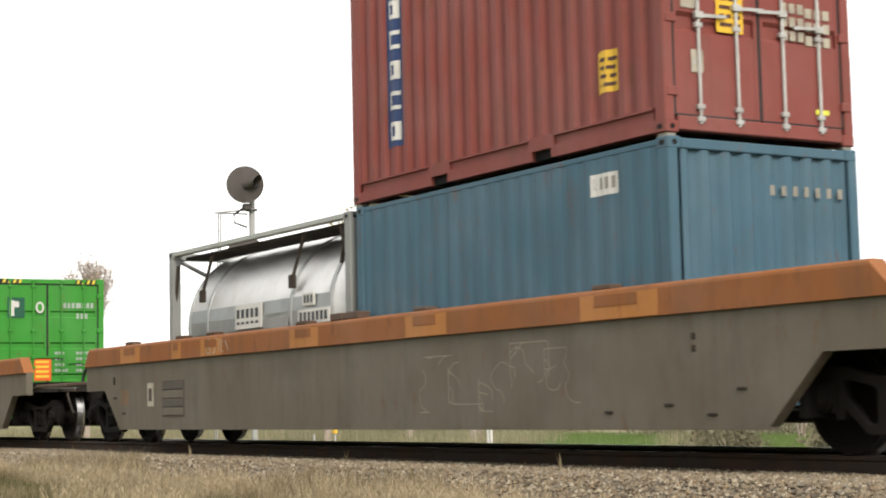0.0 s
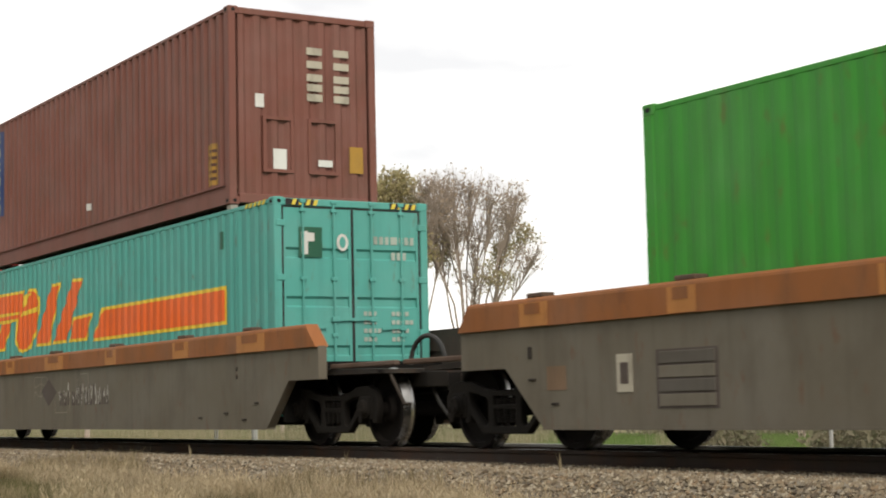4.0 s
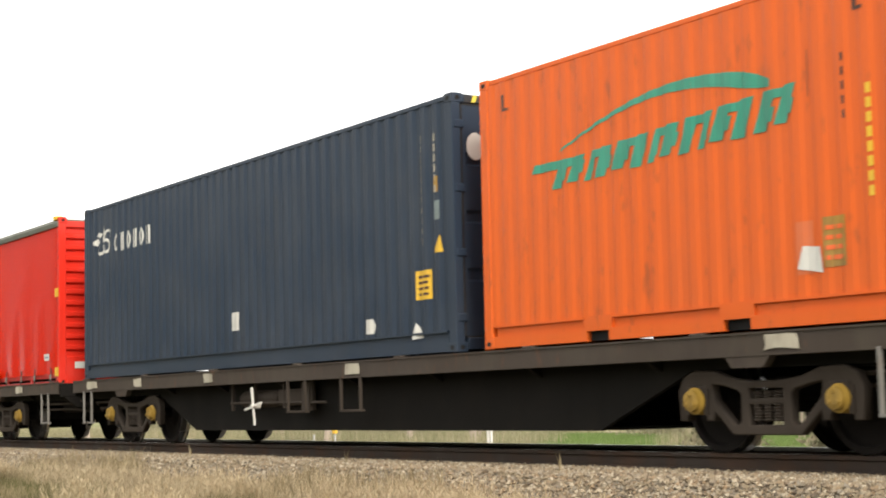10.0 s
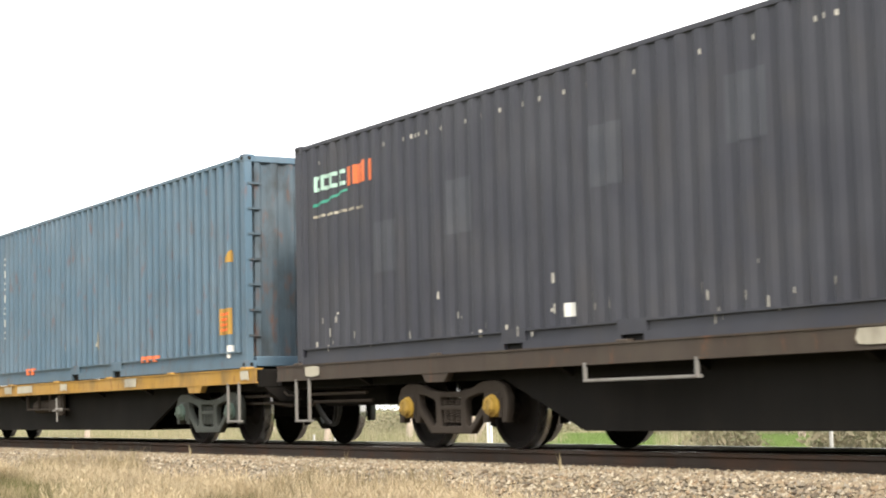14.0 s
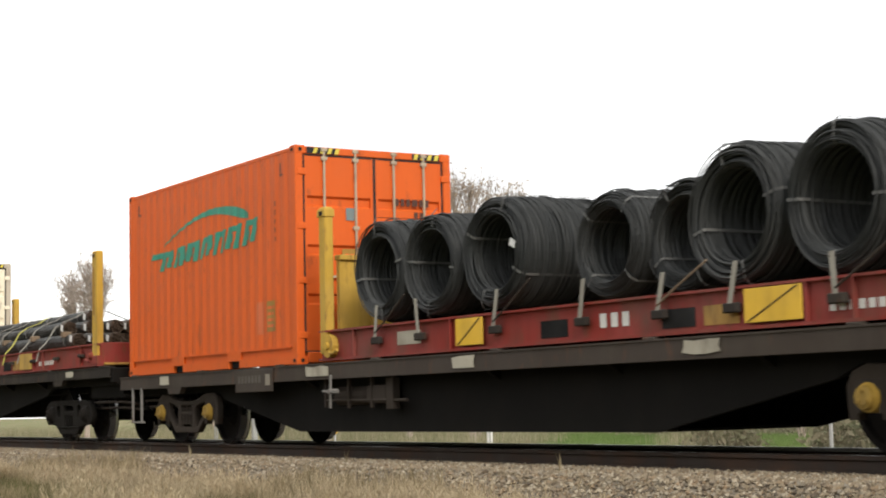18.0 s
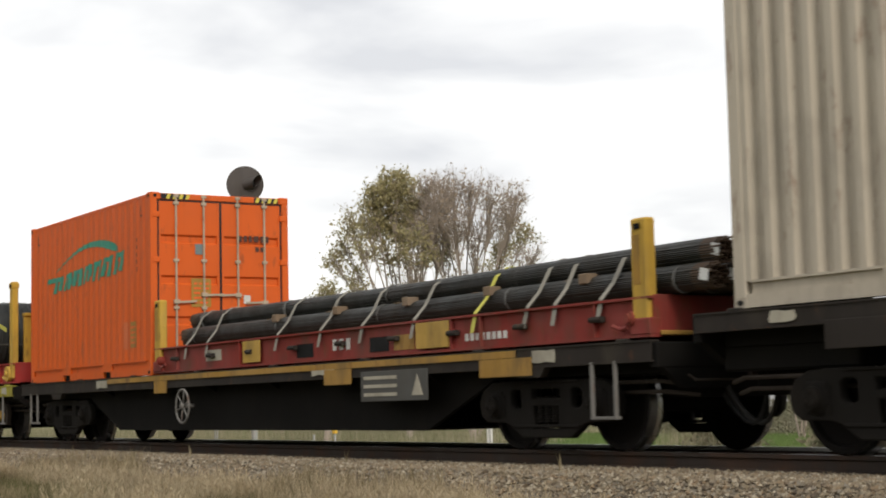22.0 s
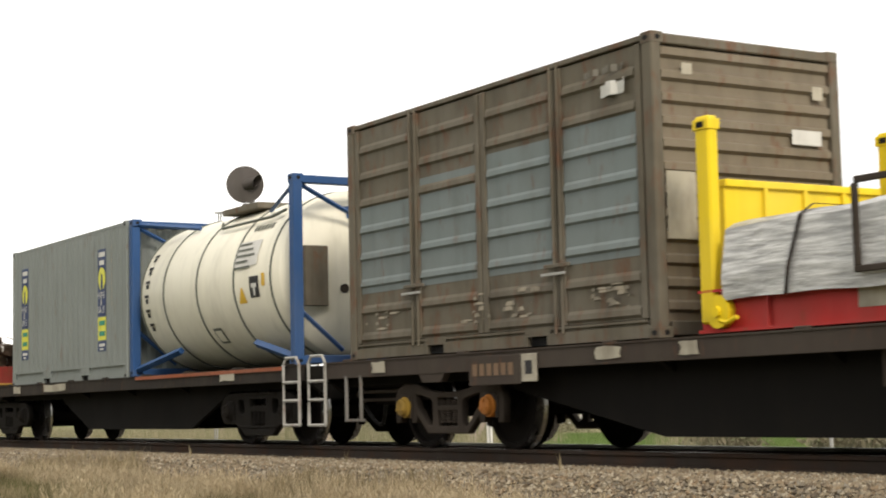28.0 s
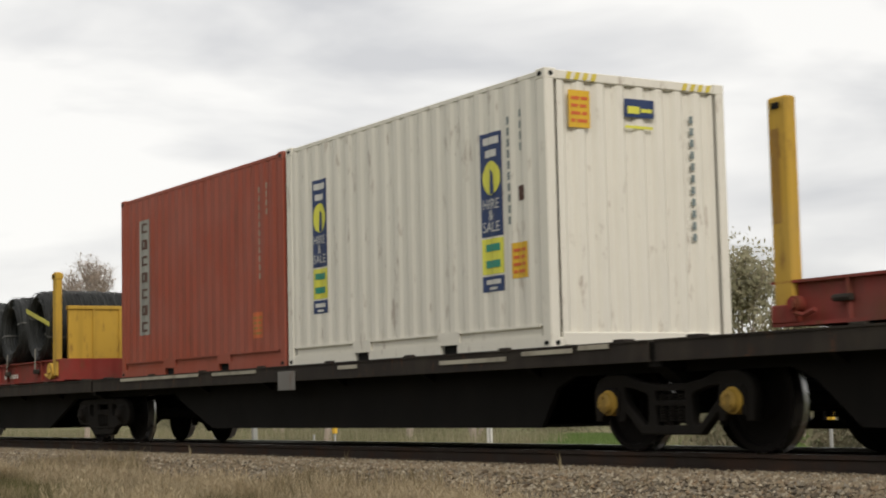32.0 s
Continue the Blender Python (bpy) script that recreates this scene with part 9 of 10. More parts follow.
def quads_mesh(name, centres, sizes, rng):
    """Many small leaf-shaped faces at random turns, in one mesh."""
    n = len(centres)
    c = np.array(centres)
    a = rng.normal(size=(n, 3))
    a /= np.linalg.norm(a, axis=1)[:, None]
    b = rng.normal(size=(n, 3))
    b -= (b * a).sum(1)[:, None] * a
    b /= np.linalg.norm(b, axis=1)[:, None]
    s = np.array(sizes)[:, None]
    v = np.empty((n, 4, 3))
    v[:, 0], v[:, 1], v[:, 2], v[:, 3] = c - a * s, c - b * s * 0.45, c + a * s, c + b * s * 0.45
    me = bpy.data.meshes.new(name)
    me.from_pydata(v.reshape(-1, 3).tolist(), [], np.arange(n * 4).reshape(n, 4).tolist())
    return me


def grow(bm, p, d, length, r, depth, rng, tips, spread=0.55, lift=0.12, kids=(2, 3)):
    """A limb that forks; the ends go into tips."""
    pts, rad = [p.copy()], [r]
    steps = 3 if depth > 1 else 2
    for i in range(steps):
        d = (d + Vector((rng.uniform(-1, 1), rng.uniform(-1, 1), rng.uniform(-0.6, 0.8))) * 0.16 + Vector((0, 0, lift * 0.3))).normalized()
        p = p + d * (length / steps)
        pts.append(p.copy())
        rad.append(r * (1 - 0.42 * (i + 1) / steps))
    pipe(bm, pts, rad, 6 if depth > 2 else (4 if depth > 0 else 3))
    if depth <= 2:
        tips.append((pts[1], d))
        tips.append((p.copy(), d))
    if depth == 0:
        return
    for _ in range(rng.randint(*kids)):
        e = (d + Vector((rng.uniform(-1, 1), rng.uniform(-1, 1), rng.uniform(-0.4, 0.9))) * spread + Vector((0, 0, lift))).normalized()
        grow(bm, p, e, length * rng.uniform(0.62, 0.82), r * 0.56, depth - 1, rng, tips, spread, lift, kids)


def make_tree(name, place, height, label, leafs, seed, depth=5, stems=3, spread=0.55, wood=M_BARK, reach=0.0, lean=0.0):
    rng = random.Random(seed)
    nr = np.random.default_rng(seed)
    ob = tagged(new(name), label, "tree")
    ob.location = (place[0], place[1], ground_height(*place) - 0.05)
    bm = bmesh.new()
    tips = []
    first = height * 0.30
    for k in range(stems):
        a = 2 * math.pi * k / stems + rng.uniform(-0.5, 0.5)
        d = Vector((math.cos(a) * 0.38, math.sin(a) * 0.38, 1.0)).normalized()
        grow(bm, Vector((0.12 * math.cos(a), 0.12 * math.sin(a), 0)), d, first * rng.uniform(0.85, 1.1), height * 0.018, depth, rng, tips, spread)
    top = max(p.z for p, _ in tips)
    scale = height / top
    out = sorted(math.hypot(p.x, p.y) * scale for p, _ in tips)
    wide = reach / out[int(len(out) * 0.93)] if reach else 1.0

    def fitted(p):
        q = Vector((p.x * wide, p.y * wide, p.z)) * scale
        q.x += lean * max(0.0, q.z / height) ** 1.5
        return q
    for v in bm.verts:
        v.co = fitted(v.co)
    part("trunk", bm, wood, ob)
    tips = [(fitted(p), d) for p, d in tips]
    for li, (mat, n, size, keep) in enumerate(leafs):
        cs, ss = [], []
        for p, d in tips:
            if not keep(p, rng):
                continue
            for _ in range(n):
                cs.append(tuple(p + Vector(nr.normal(size=3)) * (reach * 0.16 if reach else height * 0.028) - d * rng.uniform(0, 0.3)))
                ss.append(size * rng.uniform(0.6, 1.3))
        if cs:
            o = link_mesh("crown", quads_mesh("crown", cs, ss, nr), mat, ob)
    return ob


def clump_tree(place, label, masses, seed):
    """A tree whose limbs run to foliage masses: (out, z, radius, twigs, leaves a twig, leaf material)."""
    rng = random.Random(seed)
    nr = np.random.default_rng(seed)
    ob = tagged(new("tree"), label, "tree")
    ob.location = (place[0], place[1], ground_height(*place) - 0.05)
    base = ob.location.z
    out_dir = Vector((0.504, 0.864, 0))
    far_dir = Vector((-0.864, 0.504, 0))
    bm = bmesh.new()
    crowns = {}
    fork = Vector((rng.uniform(-0.1, 0.1), 0, 1.6))
    pipe(bm, [(0, 0, 0), (0.03, 0.02, 0.8), tuple(fork)], [0.17, 0.14, 0.12], 8)
    for out, z, rad, twigs, leaves, mat in masses:
        c = out_dir * out + far_dir * rng.uniform(-1.3, 1.3) + Vector((0, 0, z + 0.15 - base))
        low = Vector((c.x * 0.45, c.y * 0.45, fork.z + (c.z - fork.z) * 0.55)) + Vector((rng.uniform(-0.25, 0.25), rng.uniform(-0.25, 0.25), 0))
        end = c - Vector((0, 0, rad * 0.45))
        pipe(bm, [fork, fork.lerp(low, 0.55) + Vector((0, 0, rng.uniform(-0.2, 0.2))), low, low.lerp(end, 0.55), end], [0.065, 0.052, 0.040, 0.030, 0.02], 5)
        for _ in range(int(twigs * (1.35 if leaves > 1 else 2.3))):
            d = Vector(nr.normal(size=3))
            d = d.normalized() * rad * (0.55 + 0.6 * rng.random())
            tip = c + Vector((d.x, d.y, d.z * 0.95))
            start = low.lerp(end, rng.uniform(0.35, 1.0))
            mid = start.lerp(tip, 0.5) + Vector((rng.uniform(-1, 1), rng.uniform(-1, 1), rng.uniform(0, 1.2))) * 0.14
            pipe(bm, [start, mid, tip], [0.018, 0.012, 0.006], 3)
            for _ in range(5):
                q = mid.lerp(tip, rng.uniform(0.0, 1.0))
                e = q + Vector((rng.uniform(-1, 1), rng.uniform(-1, 1), rng.uniform(-0.5, 1.0))) * 0.42
                pipe(bm, [q, e], [0.008, 0.004], 3)
                for _ in range(leaves * 2 if leaves > 1 else (rng.random() < 0.55)):
                    f = q.lerp(e, rng.uniform(0.2, 1.1)) + Vector(nr.normal(size=3)) * 0.09
                    cs, ss = crowns.setdefault(mat.name, (mat, [], []))[1:]
                    cs.append(tuple(f))
                    ss.append(rng.uniform(0.04, 0.105))
    part("trunk", bm, M_BARK, ob)
    for mat, cs, ss in crowns.values():
        link_mesh("crown", quads_mesh("crown", cs, ss, nr), mat, ob)
    return ob


OL, DR = M_LEAFOLIVE, M_LEAFDRY
clump_tree((-59.2, 34.5), "tall tree with a dense olive top and wispy drooping side limbs", [
    (-0.6, 9.5, 0.75, 26, 7, OL), (-1.2, 9.0, 0.60, 18, 6, OL), (0.2, 9.1, 0.80, 26, 6, OL), (-0.1, 7.9, 0.90, 28, 6, OL), (0.5, 6.8, 0.95, 26, 3, OL),
    (-1.6, 7.9, 0.70, 18, 3, OL), (-2.4, 8.0, 0.60, 16, 2, OL), (-1.8, 6.9, 0.6, 14, 2, OL), (-2.7, 7.3, 0.45, 12, 2, OL), (1.0, 8.3, 0.85, 24, 1, DR), (0.9, 9.6, 0.6, 16, 1, DR),
    (0.2, 5.6, 0.8, 16, 1, DR), (-0.6, 6.6, 0.7, 14, 3, OL), (1.5, 9.1, 0.8, 26, 1, DR), (1.6, 7.5, 0.9, 28, 1, DR), (-2.9, 6.5, 0.6, 16, 2, OL), (-2.2, 5.6, 0.6, 14, 2, OL), (-1.0, 8.2, 0.8, 24, 5, OL)], 21)
clump_tree((-57.9, 36.7), "russet tree, nearly leafless, with a broad crown of fine twigs", [
    (-0.6, 9.6, 0.75, 20, 1, DR), (0.2, 9.5, 0.75, 24, 1, DR), (1.0, 8.9, 0.80, 24, 1, DR), (1.8, 8.2, 0.75, 22, 1, DR), (2.4, 7.4, 0.55, 16, 2, OL),
    (-0.6, 8.0, 0.95, 26, 1, DR), (0.5, 7.5, 0.95, 26, 1, DR), (1.4, 6.9, 0.80, 20, 2, OL), (-1.1, 6.8, 0.85, 20, 2, OL), (0.3, 5.8, 0.9, 18, 1, DR), (1.2, 5.5, 0.8, 16, 2, OL), (-1.3, 9.0, 0.9, 26, 1, DR), (-1.8, 7.8, 0.9, 26, 1, DR), (2.6, 6.4, 0.7, 18, 1, DR), (2.0, 9.0, 0.6, 18, 1, DR)], 8)
clump_tree((-60.8, 31.6), "low bushy tree with olive and grey leaves", [
    (0.1, 5.0, 0.55, 16, 6, OL), (-0.5, 4.4, 0.5, 14, 5, M_LEAFGUM), (0.8, 4.3, 0.6, 14, 4, M_LEAFGUM), (1.4, 4.9, 0.35, 8, 3, OL)], 35)
make_tree("tree", (-52.2, 45.0), 7.9, "grey-green gum tree with a dense crown", [(M_LEAFGUM, 17, 0.12, lambda p, r: r.random() < 0.8)], 5, 4, 4, spread=0.6, reach=2.25)
make_tree("tree", (-48.2, 45.5), 5.4, "small grey-green gum tree", [(M_LEAFGUM, 14, 0.13, lambda p, r: r.random() < 0.85)], 6, 4, 4, spread=0.7, reach=1.1)
clump_tree((-84.8, 30.0), "leafless pale tree with a round crown of fine twigs", [
    (-1.0, 7.3, 0.75, 32, 1, M_TWIG), (0.0, 8.0, 0.85, 40, 1, M_TWIG), (0.9, 7.4, 0.75, 32, 1, M_TWIG), (-0.2, 6.7, 0.9, 36, 1, M_TWIG), (0.8, 6.2, 0.6, 24, 1, M_TWIG), (-0.9, 6.1, 0.6, 24, 1, M_TWIG)], 17)
for i, (x, y, hh) in enumerate(((-104.0, 46.0, 4.6), (-97.0, 47.0, 5.2), (-66.0, 42.0, 4.6))):
    make_tree("tree", (x, y), hh, "small bare tree far behind the track", [(M_TWIG, 2, 0.08, lambda p, r: r.random() < 0.5)], 50 + i, 4, 3, spread=0.5)


def scatter_quads(name, mat, label, category, spots, seed):
    """Clumps of small leaves: spots are (x, y, radius, height, count)."""
    nr = np.random.default_rng(seed)
    cs, ss = [], []
    for x, y, r, hh, n in spots:
        p = nr.normal(size=(n, 3)) * np.array([r * 0.5, r * 0.5, 1.0])
        z = nr.random(n) ** 0.8 * hh * np.exp(-(p[:, 0] ** 2 + p[:, 1] ** 2) / (r * r) * 0.8)
        g = ground_height(x, y)
        for k in range(n):
            cs.append((x + p[k, 0], y + p[k, 1], g + z[k]))
            ss.append(0.05 + 0.09 * nr.random())
    ob = link_mesh(name, quads_mesh(name, cs, ss, nr), mat)
    tagged(ob, label, category, kind="stuff")
    return ob


rng = random.Random(77)
spots = []
for i in range(120):
    y = rng.uniform(52, 110)
    px = rng.uniform(-2.55, -0.85)
    spots.append((px * y, y, rng.uniform(1.2, 2.6), rng.uniform(1.4, 3.4), 420))
for i in range(60):
    y = rng.uniform(26, 36)
    px = rng.uniform(-1.18, -0.80)
    if -1.13 < px < -1.03:
        continue
    spots.append((px * y, y, rng.uniform(0.5, 1.1), rng.uniform(0.6, 1.5), 260))
belt = []
for i in range(70):
    y = rng.uniform(56, 74)
    belt.append((-rng.uniform(0.86, 1.26) * y, y, rng.uniform(1.4, 2.4), rng.uniform(3.6, 4.6), 650))
scatter_quads("scrub", M_BELT, "pale grey-green belt of bushes beyond the field", "shrubs", belt, 9)
scatter_quads("scrub", M_SCRUB, "grey-green scrub behind the railway", "shrubs", spots, 3)


def blades(name, mat, label, category, spots, seed, lean=0.35, wide=0.006):
    """Tufts of narrow blades: spots are (x, y, radius, height, count)."""
    nr = np.random.default_rng(seed)
    verts, faces = [], []
    for x, y, r, hh, n in spots:
        px, py = x + nr.normal(size=n) * r, y + nr.normal(size=n) * r
        for k in range(n):
            g = ground_height(px[k], py[k])
            hgt = hh * (0.45 + 0.75 * nr.random())
            a, b = nr.random() * 6.283, nr.random() * 6.283
            dx, dy = math.cos(a) * wide, math.sin(a) * wide
            lx, ly = math.cos(b) * hgt * lean * nr.random(), math.sin(b) * hgt * lean * nr.random()
            i = len(verts)
            verts += [(px[k] - dx, py[k] - dy, g - 0.02), (px[k] + dx, py[k] + dy, g - 0.02), (px[k] + lx * 0.4 + dx * 0.8, py[k] + ly * 0.4 + dy * 0.8, g + hgt * 0.55),
                      (px[k] + lx * 0.4 - dx * 0.8, py[k] + ly * 0.4 - dy * 0.8, g + hgt * 0.55), (px[k] + lx, py[k] + ly, g + hgt)]
            faces += [(i, i + 1, i + 2, i + 3), (i + 3, i + 2, i + 4)]
    me = bpy.data.meshes.new(name)
    me.from_pydata(verts, [], faces)
    ob = link_mesh(name, me, mat)
    tagged(ob, label, category, kind="stuff")
    return ob


near = []
for i in range(1700):
    u = rng.uniform(1.55, 3.9)
    y = rng.uniform(5.4, 8.9 if u > 2.6 else 8.2)
    x = -y * u
    thick = noise.noise((x * 0.30, y * 0.5, 1.0)) - max(0.0, 1.95 - u) * 1.2
    if thick < -0.10:
        continue
    tall = 1.0 - 0.45 * max(0.0, (y - 6.4) / 2.5)
    near.append((x, y, rng.uniform(0.05, 0.16), rng.uniform(0.14, 0.36) * tall * (1 + 0.4 * max(0, thick)), 52))
for i in range(700):
    u = rng.uniform(1.60, 3.2)
    y = rng.uniform(7.35, 8.55)
    x = -y * u
    if noise.noise((x * 0.45, y * 0.8, 5.0)) < -0.05 + max(0.0, 1.8 - u):
        continue
    near.append((x, y, rng.uniform(0.04, 0.11), rng.uniform(0.16, 0.36), 60))
blades("dry_grass", M_DRYGRASS, "dry straw-coloured grass tufts beside the ballast", "grass", near, 4, 0.6, 0.0042)


def seed_grass(name, mat, label, category, spots, seed):
    """Tall thin stalks with loose feathery seed heads: spots are (x, y, radius, height, count)."""
    nr = np.random.default_rng(seed)
    verts, faces = [], []
    for x, y, r, hh, n in spots:
        for _ in range(n):
            px, py = x + nr.normal() * r, y + nr.normal() * r
            g = ground_height(px, py)
            hgt = hh * (0.6 + 0.5 * nr.random())
            b = nr.random() * 6.283
            lx, ly = math.cos(b) * hgt * 0.45 * nr.random(), math.sin(b) * hgt * 0.45 * nr.random()
            a = nr.random() * 6.283
            dx, dy = math.cos(a) * 0.0022, math.sin(a) * 0.0022
            i = len(verts)
            verts += [(px - dx, py - dy, g - 0.02), (px + dx, py + dy, g - 0.02), (px + lx, py + ly, g + hgt)]
            faces.append((i, i + 1, i + 2))
            for k in range(9):
                u = 0.62 + 0.38 * k / 8
                sx, sy, sz = px + lx * u, py + ly * u, g + hgt * u
                c = nr.random() * 6.283
                ln = 0.055 * (1.25 - u) / 0.63 + 0.012
                ex, ey, ez = math.cos(c) * ln, math.sin(c) * ln, ln * 1.1
                i = len(verts)
                verts += [(sx - ey * 0.09, sy + ex * 0.09, sz), (sx + ey * 0.09, sy - ex * 0.09, sz - 0.004), (sx + ex, sy + ey, sz + ez)]
                faces.append((i, i + 1, i + 2))
    me = bpy.data.meshes.new(name)
    me.from_pydata(verts, [], faces)
    ob = link_mesh(name, me, mat)
    tagged(ob, label, category, kind="stuff")


M_SEEDGRASS = varied("pale_seed_grass", [(0.570, 0.460, 0.304), (0.681, 0.570, 0.396), (0.460, 0.368, 0.221), (0.607, 0.488, 0.331)], 0.9, translucent=0.4, scale=1.6)
M_GREENTUFT = varied("dull_green_tuft", [(0.10, 0.105, 0.04), (0.15, 0.145, 0.06), (0.20, 0.18, 0.08), (0.08, 0.085, 0.035)], 0.9, translucent=0.3, scale=1.6)
feathers, green_tufts = [], []
for i in range(2000):
    u = rng.uniform(1.25, 3.9)
    y = rng.uniform(5.4, 8.0)
    x = -y * u
    lump = noise.noise((x * 0.22, y * 0.4, 11.0))
    if lump > 0.02 + max(0.0, 1.7 - u):
        feathers.append((x, y, rng.uniform(0.05, 0.20), rng.uniform(0.30, 0.58) * (1 - 0.3 * max(0.0, (y - 6.6) / 2)), 26))
    elif lump < -0.16:
        green_tufts.append((x, y, rng.uniform(0.06, 0.20), rng.uniform(0.14, 0.34), 46))
seed_grass("seed_grass", M_SEEDGRASS, "tall pale grass with feathery seed heads", "grass", feathers, 12)
blades("green_tuft", M_GREENTUFT, "dull green grass tufts among the straw", "grass", green_tufts, 13, 0.7, 0.005)
far = []
for i in range(1500):
    y = rng.uniform(31, 44)
    u = rng.uniform(0.8, 3.4)
    if 1.03 < u < 1.13 or 1.24 < u < 1.42:
        continue
    x = -y * u
    far.append((x, y, rng.uniform(0.2, 0.6), rng.uniform(0.35, 0.85), 26))
blades("tall_dry_grass", M_TALLGRASS, "tall brown grass behind the railway", "grass", far, 5)
lawn = []
for i in range(1000):
    y = rng.uniform(31, 60)
    u = rng.choice((rng.uniform(-1.42, -1.24), rng.uniform(-1.13, -1.03)))
    lawn.append((u * y, y, 0.5, 0.30, 26))
blades("green_grass", M_LAWN, "patches of short green grass behind the railway", "grass", lawn, 6)
stalks = [(-13.35, 9.45, 0.012, 0.26, 5), (-22.5, 9.5, 0.012, 0.22, 5), (-17.9, 9.55, 0.01, 0.2, 4)]
blades("weed_stalk", M_DRYGRASS, "single dry weed stalks in the ballast", "weeds", stalks, 7)


def ballast_stones():
    """Broken stones on the near shoulder, one joined mesh."""
    nr = np.random.default_rng(9)
    n = 62000
    x = -8.0 - 32.0 * nr.random(n) ** 1.25
    y = 8.25 + 2.05 * nr.random(n)
    z = np.array([ground_height(a, b) for a, b in zip(x, y)])
    s = 0.013 + 0.022 * nr.random(n) ** 1.6
    base = np.array([(1, 0, 0), (-1, 0, 0), (0, 1, 0), (0, -1, 0), (0, 0, 0.8), (0, 0, -0.8)], float)
    v = base[None] * (0.65 + 0.7 * nr.random((n, 6, 1))) * s[:, None, None]
    ang = nr.random(n) * 6.283
    tilt = nr.normal(size=n) * 0.5
    ca, sa = np.cos(ang), np.sin(ang)
    cb, sb = np.cos(tilt), np.sin(tilt)
    vx, vy, vz = v[..., 0], v[..., 1], v[..., 2]
    vx, vz = vx * cb[:, None] + vz * sb[:, None], -vx * sb[:, None] + vz * cb[:, None]
    vx, vy = vx * ca[:, None] - vy * sa[:, None], vx * sa[:, None] + vy * ca[:, None]
    out = np.stack([vx + x[:, None], vy + y[:, None], vz + (z + s * 0.35)[:, None]], -1).reshape(-1, 3)
    tri = np.array([(0, 2, 4), (2, 1, 4), (1, 3, 4), (3, 0, 4), (2, 0, 5), (1, 2, 5), (3, 1, 5), (0, 3, 5)])
    f = (tri[None] + (np.arange(n) * 6)[:, None, None]).reshape(-1, 3)
    me = bpy.data.meshes.new("ballast_stones")
    me.from_pydata(out.tolist(), [], f.tolist())
    m = varied("broken_ballast_stone", [(0.132, 0.101, 0.070), (0.326, 0.264, 0.180), (0.211, 0.167, 0.110), (0.484, 0.422, 0.317), (0.088, 0.070, 0.053), (0.290, 0.207, 0.128), (0.238, 0.216, 0.176)], 0.9, scale=60.0)
    ob = link_mesh("ballast_stones", me, m)
    tagged(ob, "loose broken stone ballast beside the rail", "ballast", kind="stuff")


ballast_stones()

# ---- small posts and far houses ----
def marker(x, y, hh, label, top=None, pair=False):
    ob = tagged(new("marker_post"), label, "post")
    ob.location = (x, y, ground_height(x, y) - 0.05)
    for dx in (0.0, 0.16) if pair else (0.0,):
        part("post", boxed(dx - 0.035, dx + 0.035, -0.03, 0.03, 0, hh, 0.006), M_WHITE if pair else M_MAST, ob)
    if pair:
        part("cross_board", boxed(-0.14, 0.32, -0.045, -0.031, hh - 0.10, hh + 0.02, 0.006), M_WHITE, ob)
    if top:
        part("marker_head", boxed(-0.10, 0.10, -0.05, 0.05, hh - 0.02, hh + 0.24, 0.012), top, ob)


marker(-40.2, 26.0, 1.05, "white double marker post with a cross board", pair=True)
marker(-26.65, 26.0, 0.95, "thin post with an orange-yellow head", M_YELLOW)
marker(-49.5, 26.0, 0.62, "short post with a yellow diamond plate", M_YELLOW)
marker(-51.6, 26.3, 0.55, "short white trackside post")


def house(x, y, w, d, hh, label, wall, roof):
    ob = tagged(new("house"), label, "house")
    ob.location = (x, y, ground_height(x, y))
    part("wall", boxed(-w / 2, w / 2, -d / 2, d / 2, -0.3, hh, 0.02), wall, ob)
    bm = bmesh.new()
    slab(bm, [(-d / 2 - 0.4, hh), (d / 2 + 0.4, hh), (0, hh + d * 0.28)], "x", -w / 2 - 0.4, w / 2 + 0.4)
    part("roof", tidy(bm), roof, ob)
    for k in (-0.25, 0.22):
        win = part("window", boxed(k * w - 0.5, k * w + 0.5, -d / 2 - 0.03, -d / 2 - 0.004, 1.0, 2.1, 0.01), M_DARKHOLE, ob)
        part("window_frame", boxed(k * w - 0.58, k * w + 0.58, -d / 2 - 0.045, -d / 2 - 0.032, 0.92, 1.0), M_WHITE, win)


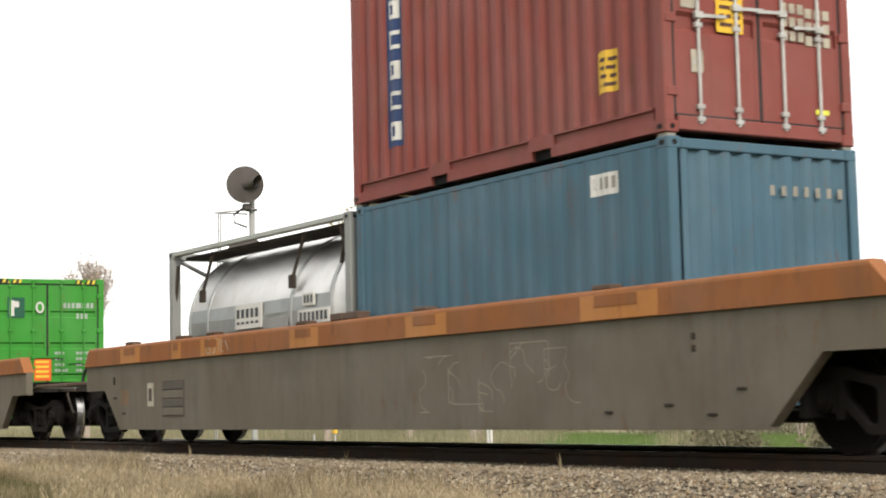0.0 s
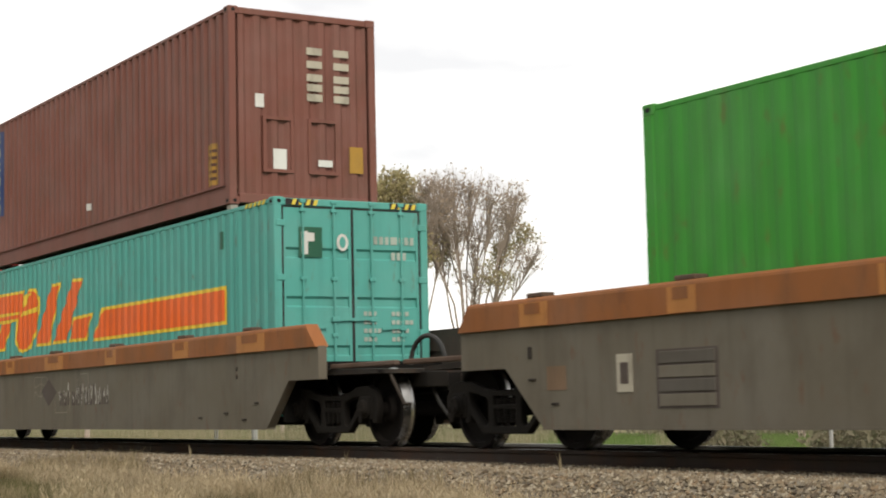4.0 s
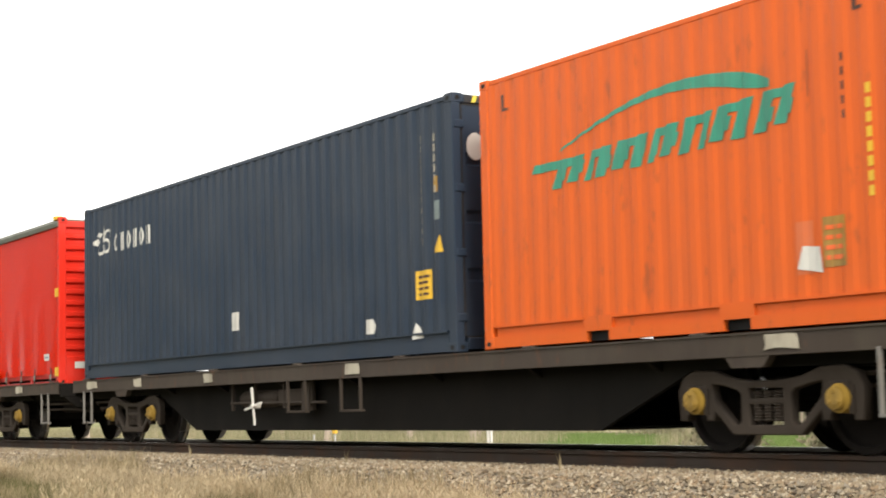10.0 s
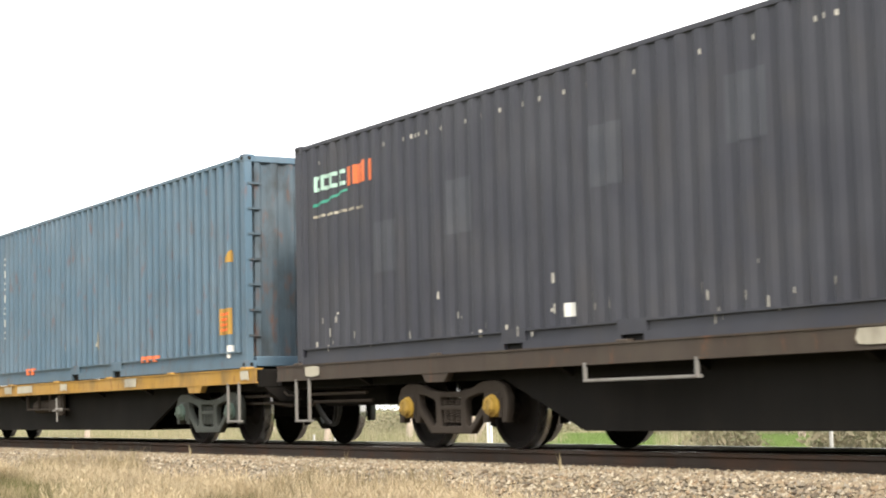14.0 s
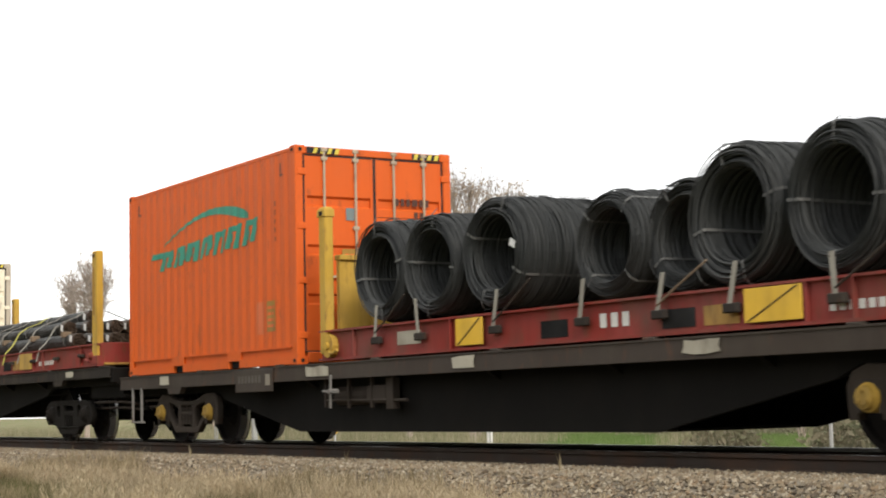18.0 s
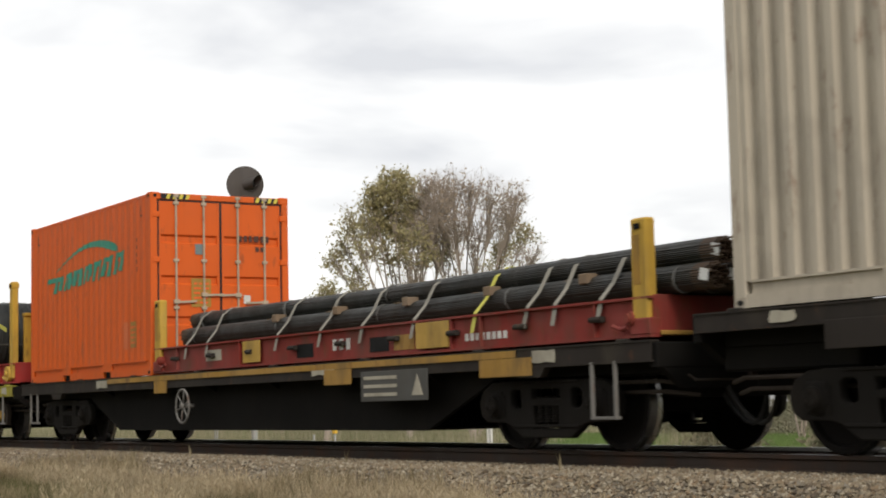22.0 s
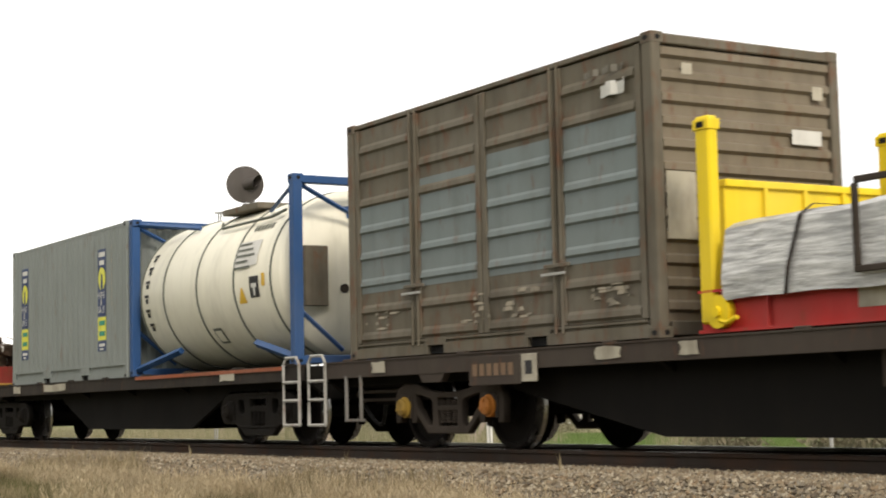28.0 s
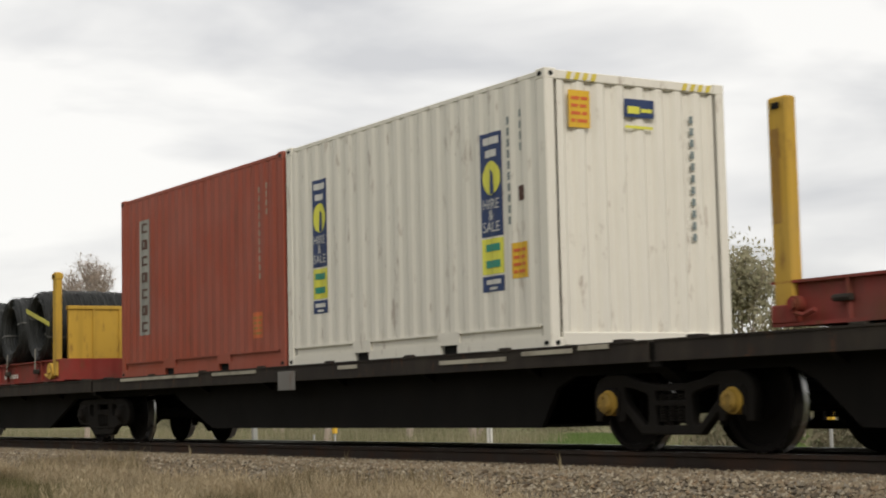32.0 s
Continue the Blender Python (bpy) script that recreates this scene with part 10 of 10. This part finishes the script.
P_RENDER = paint("white_rendered_wall", (0.72, 0.70, 0.66), 0.8, dirt=0.1)
P_IRON = paint("grey_iron_roof", (0.16, 0.16, 0.17), 0.5, dirt=0.2)
P_TILE = paint("dull_red_roof", (0.28, 0.10, 0.07), 0.7, dirt=0.2)
house(-350.0, 250.0, 9.0, 7.0, 2.7, "white house with a grey iron roof, far off", P_RENDER, P_IRON)
house(-300.5, 250.0, 5.0, 6.0, 2.6, "small white house with a dull red roof, far off", P_RENDER, P_TILE)
house(-366.0, 258.0, 8.0, 7.0, 2.6, "white house with a grey iron roof, far off", P_RENDER, P_IRON)


# ---- the wooded rise behind the camera, which closes the place ----
def wooded_rise():
    bm = bmesh.new()
    rows = []
    for i in range(161):
        a = radians(-205 + 230 * i / 160)
        r = 62 + 8 * noise.noise((math.cos(a) * 3, math.sin(a) * 3, 2.0))
        top = 10.5 + 2.2 * noise.noise((a * 9, 1.0, 0.0)) + 1.0 * noise.noise((a * 31, 4.0, 0.0))
        x, y = r * math.cos(a), min(2.0, r * math.sin(a) + 4.0)
        rows.append([bm.verts.new((x * k, y * k, z)) for k, z in ((0.97, -0.9), (0.99, top * 0.45), (1.0, top * 0.85), (1.04, top), (1.3, top * 0.9), (1.32, -0.9))])
    for p, q in zip(rows, rows[1:]):
        for k in range(5):
            bm.faces.new((p[k], q[k], q[k + 1], p[k + 1]))
    m = paint("dark_far_woodland", (0.055, 0.06, 0.032), 0.95, dirt=0.6, bump=0.6, grime=(0.03, 0.032, 0.018))
    tagged(link("backdrop", bm, m), "dark wooded rise that closes the place behind the camera", "woodland", kind="structure")


wooded_rise()


# ---- everything that moves ----
def motions():
    ticks = [2.0 * i for i in range(17)]
    for ob, s, across, z in TRAIN:
        walk(ob, [(t, pose(s + run(t), MID + across, z)) for t in ticks])
    turns = [2 * i / FPS for i in range(481)]
    spin = [(t, math.degrees(run(t) / TREAD_R)) for t in turns]
    for w, a in WHEELSETS:
        walk(w, [(t, pose(a, 0, WHEEL_R) @ pose(0, 0, 0, 0, d % 360, 0)) for t, d in spin])


motions()
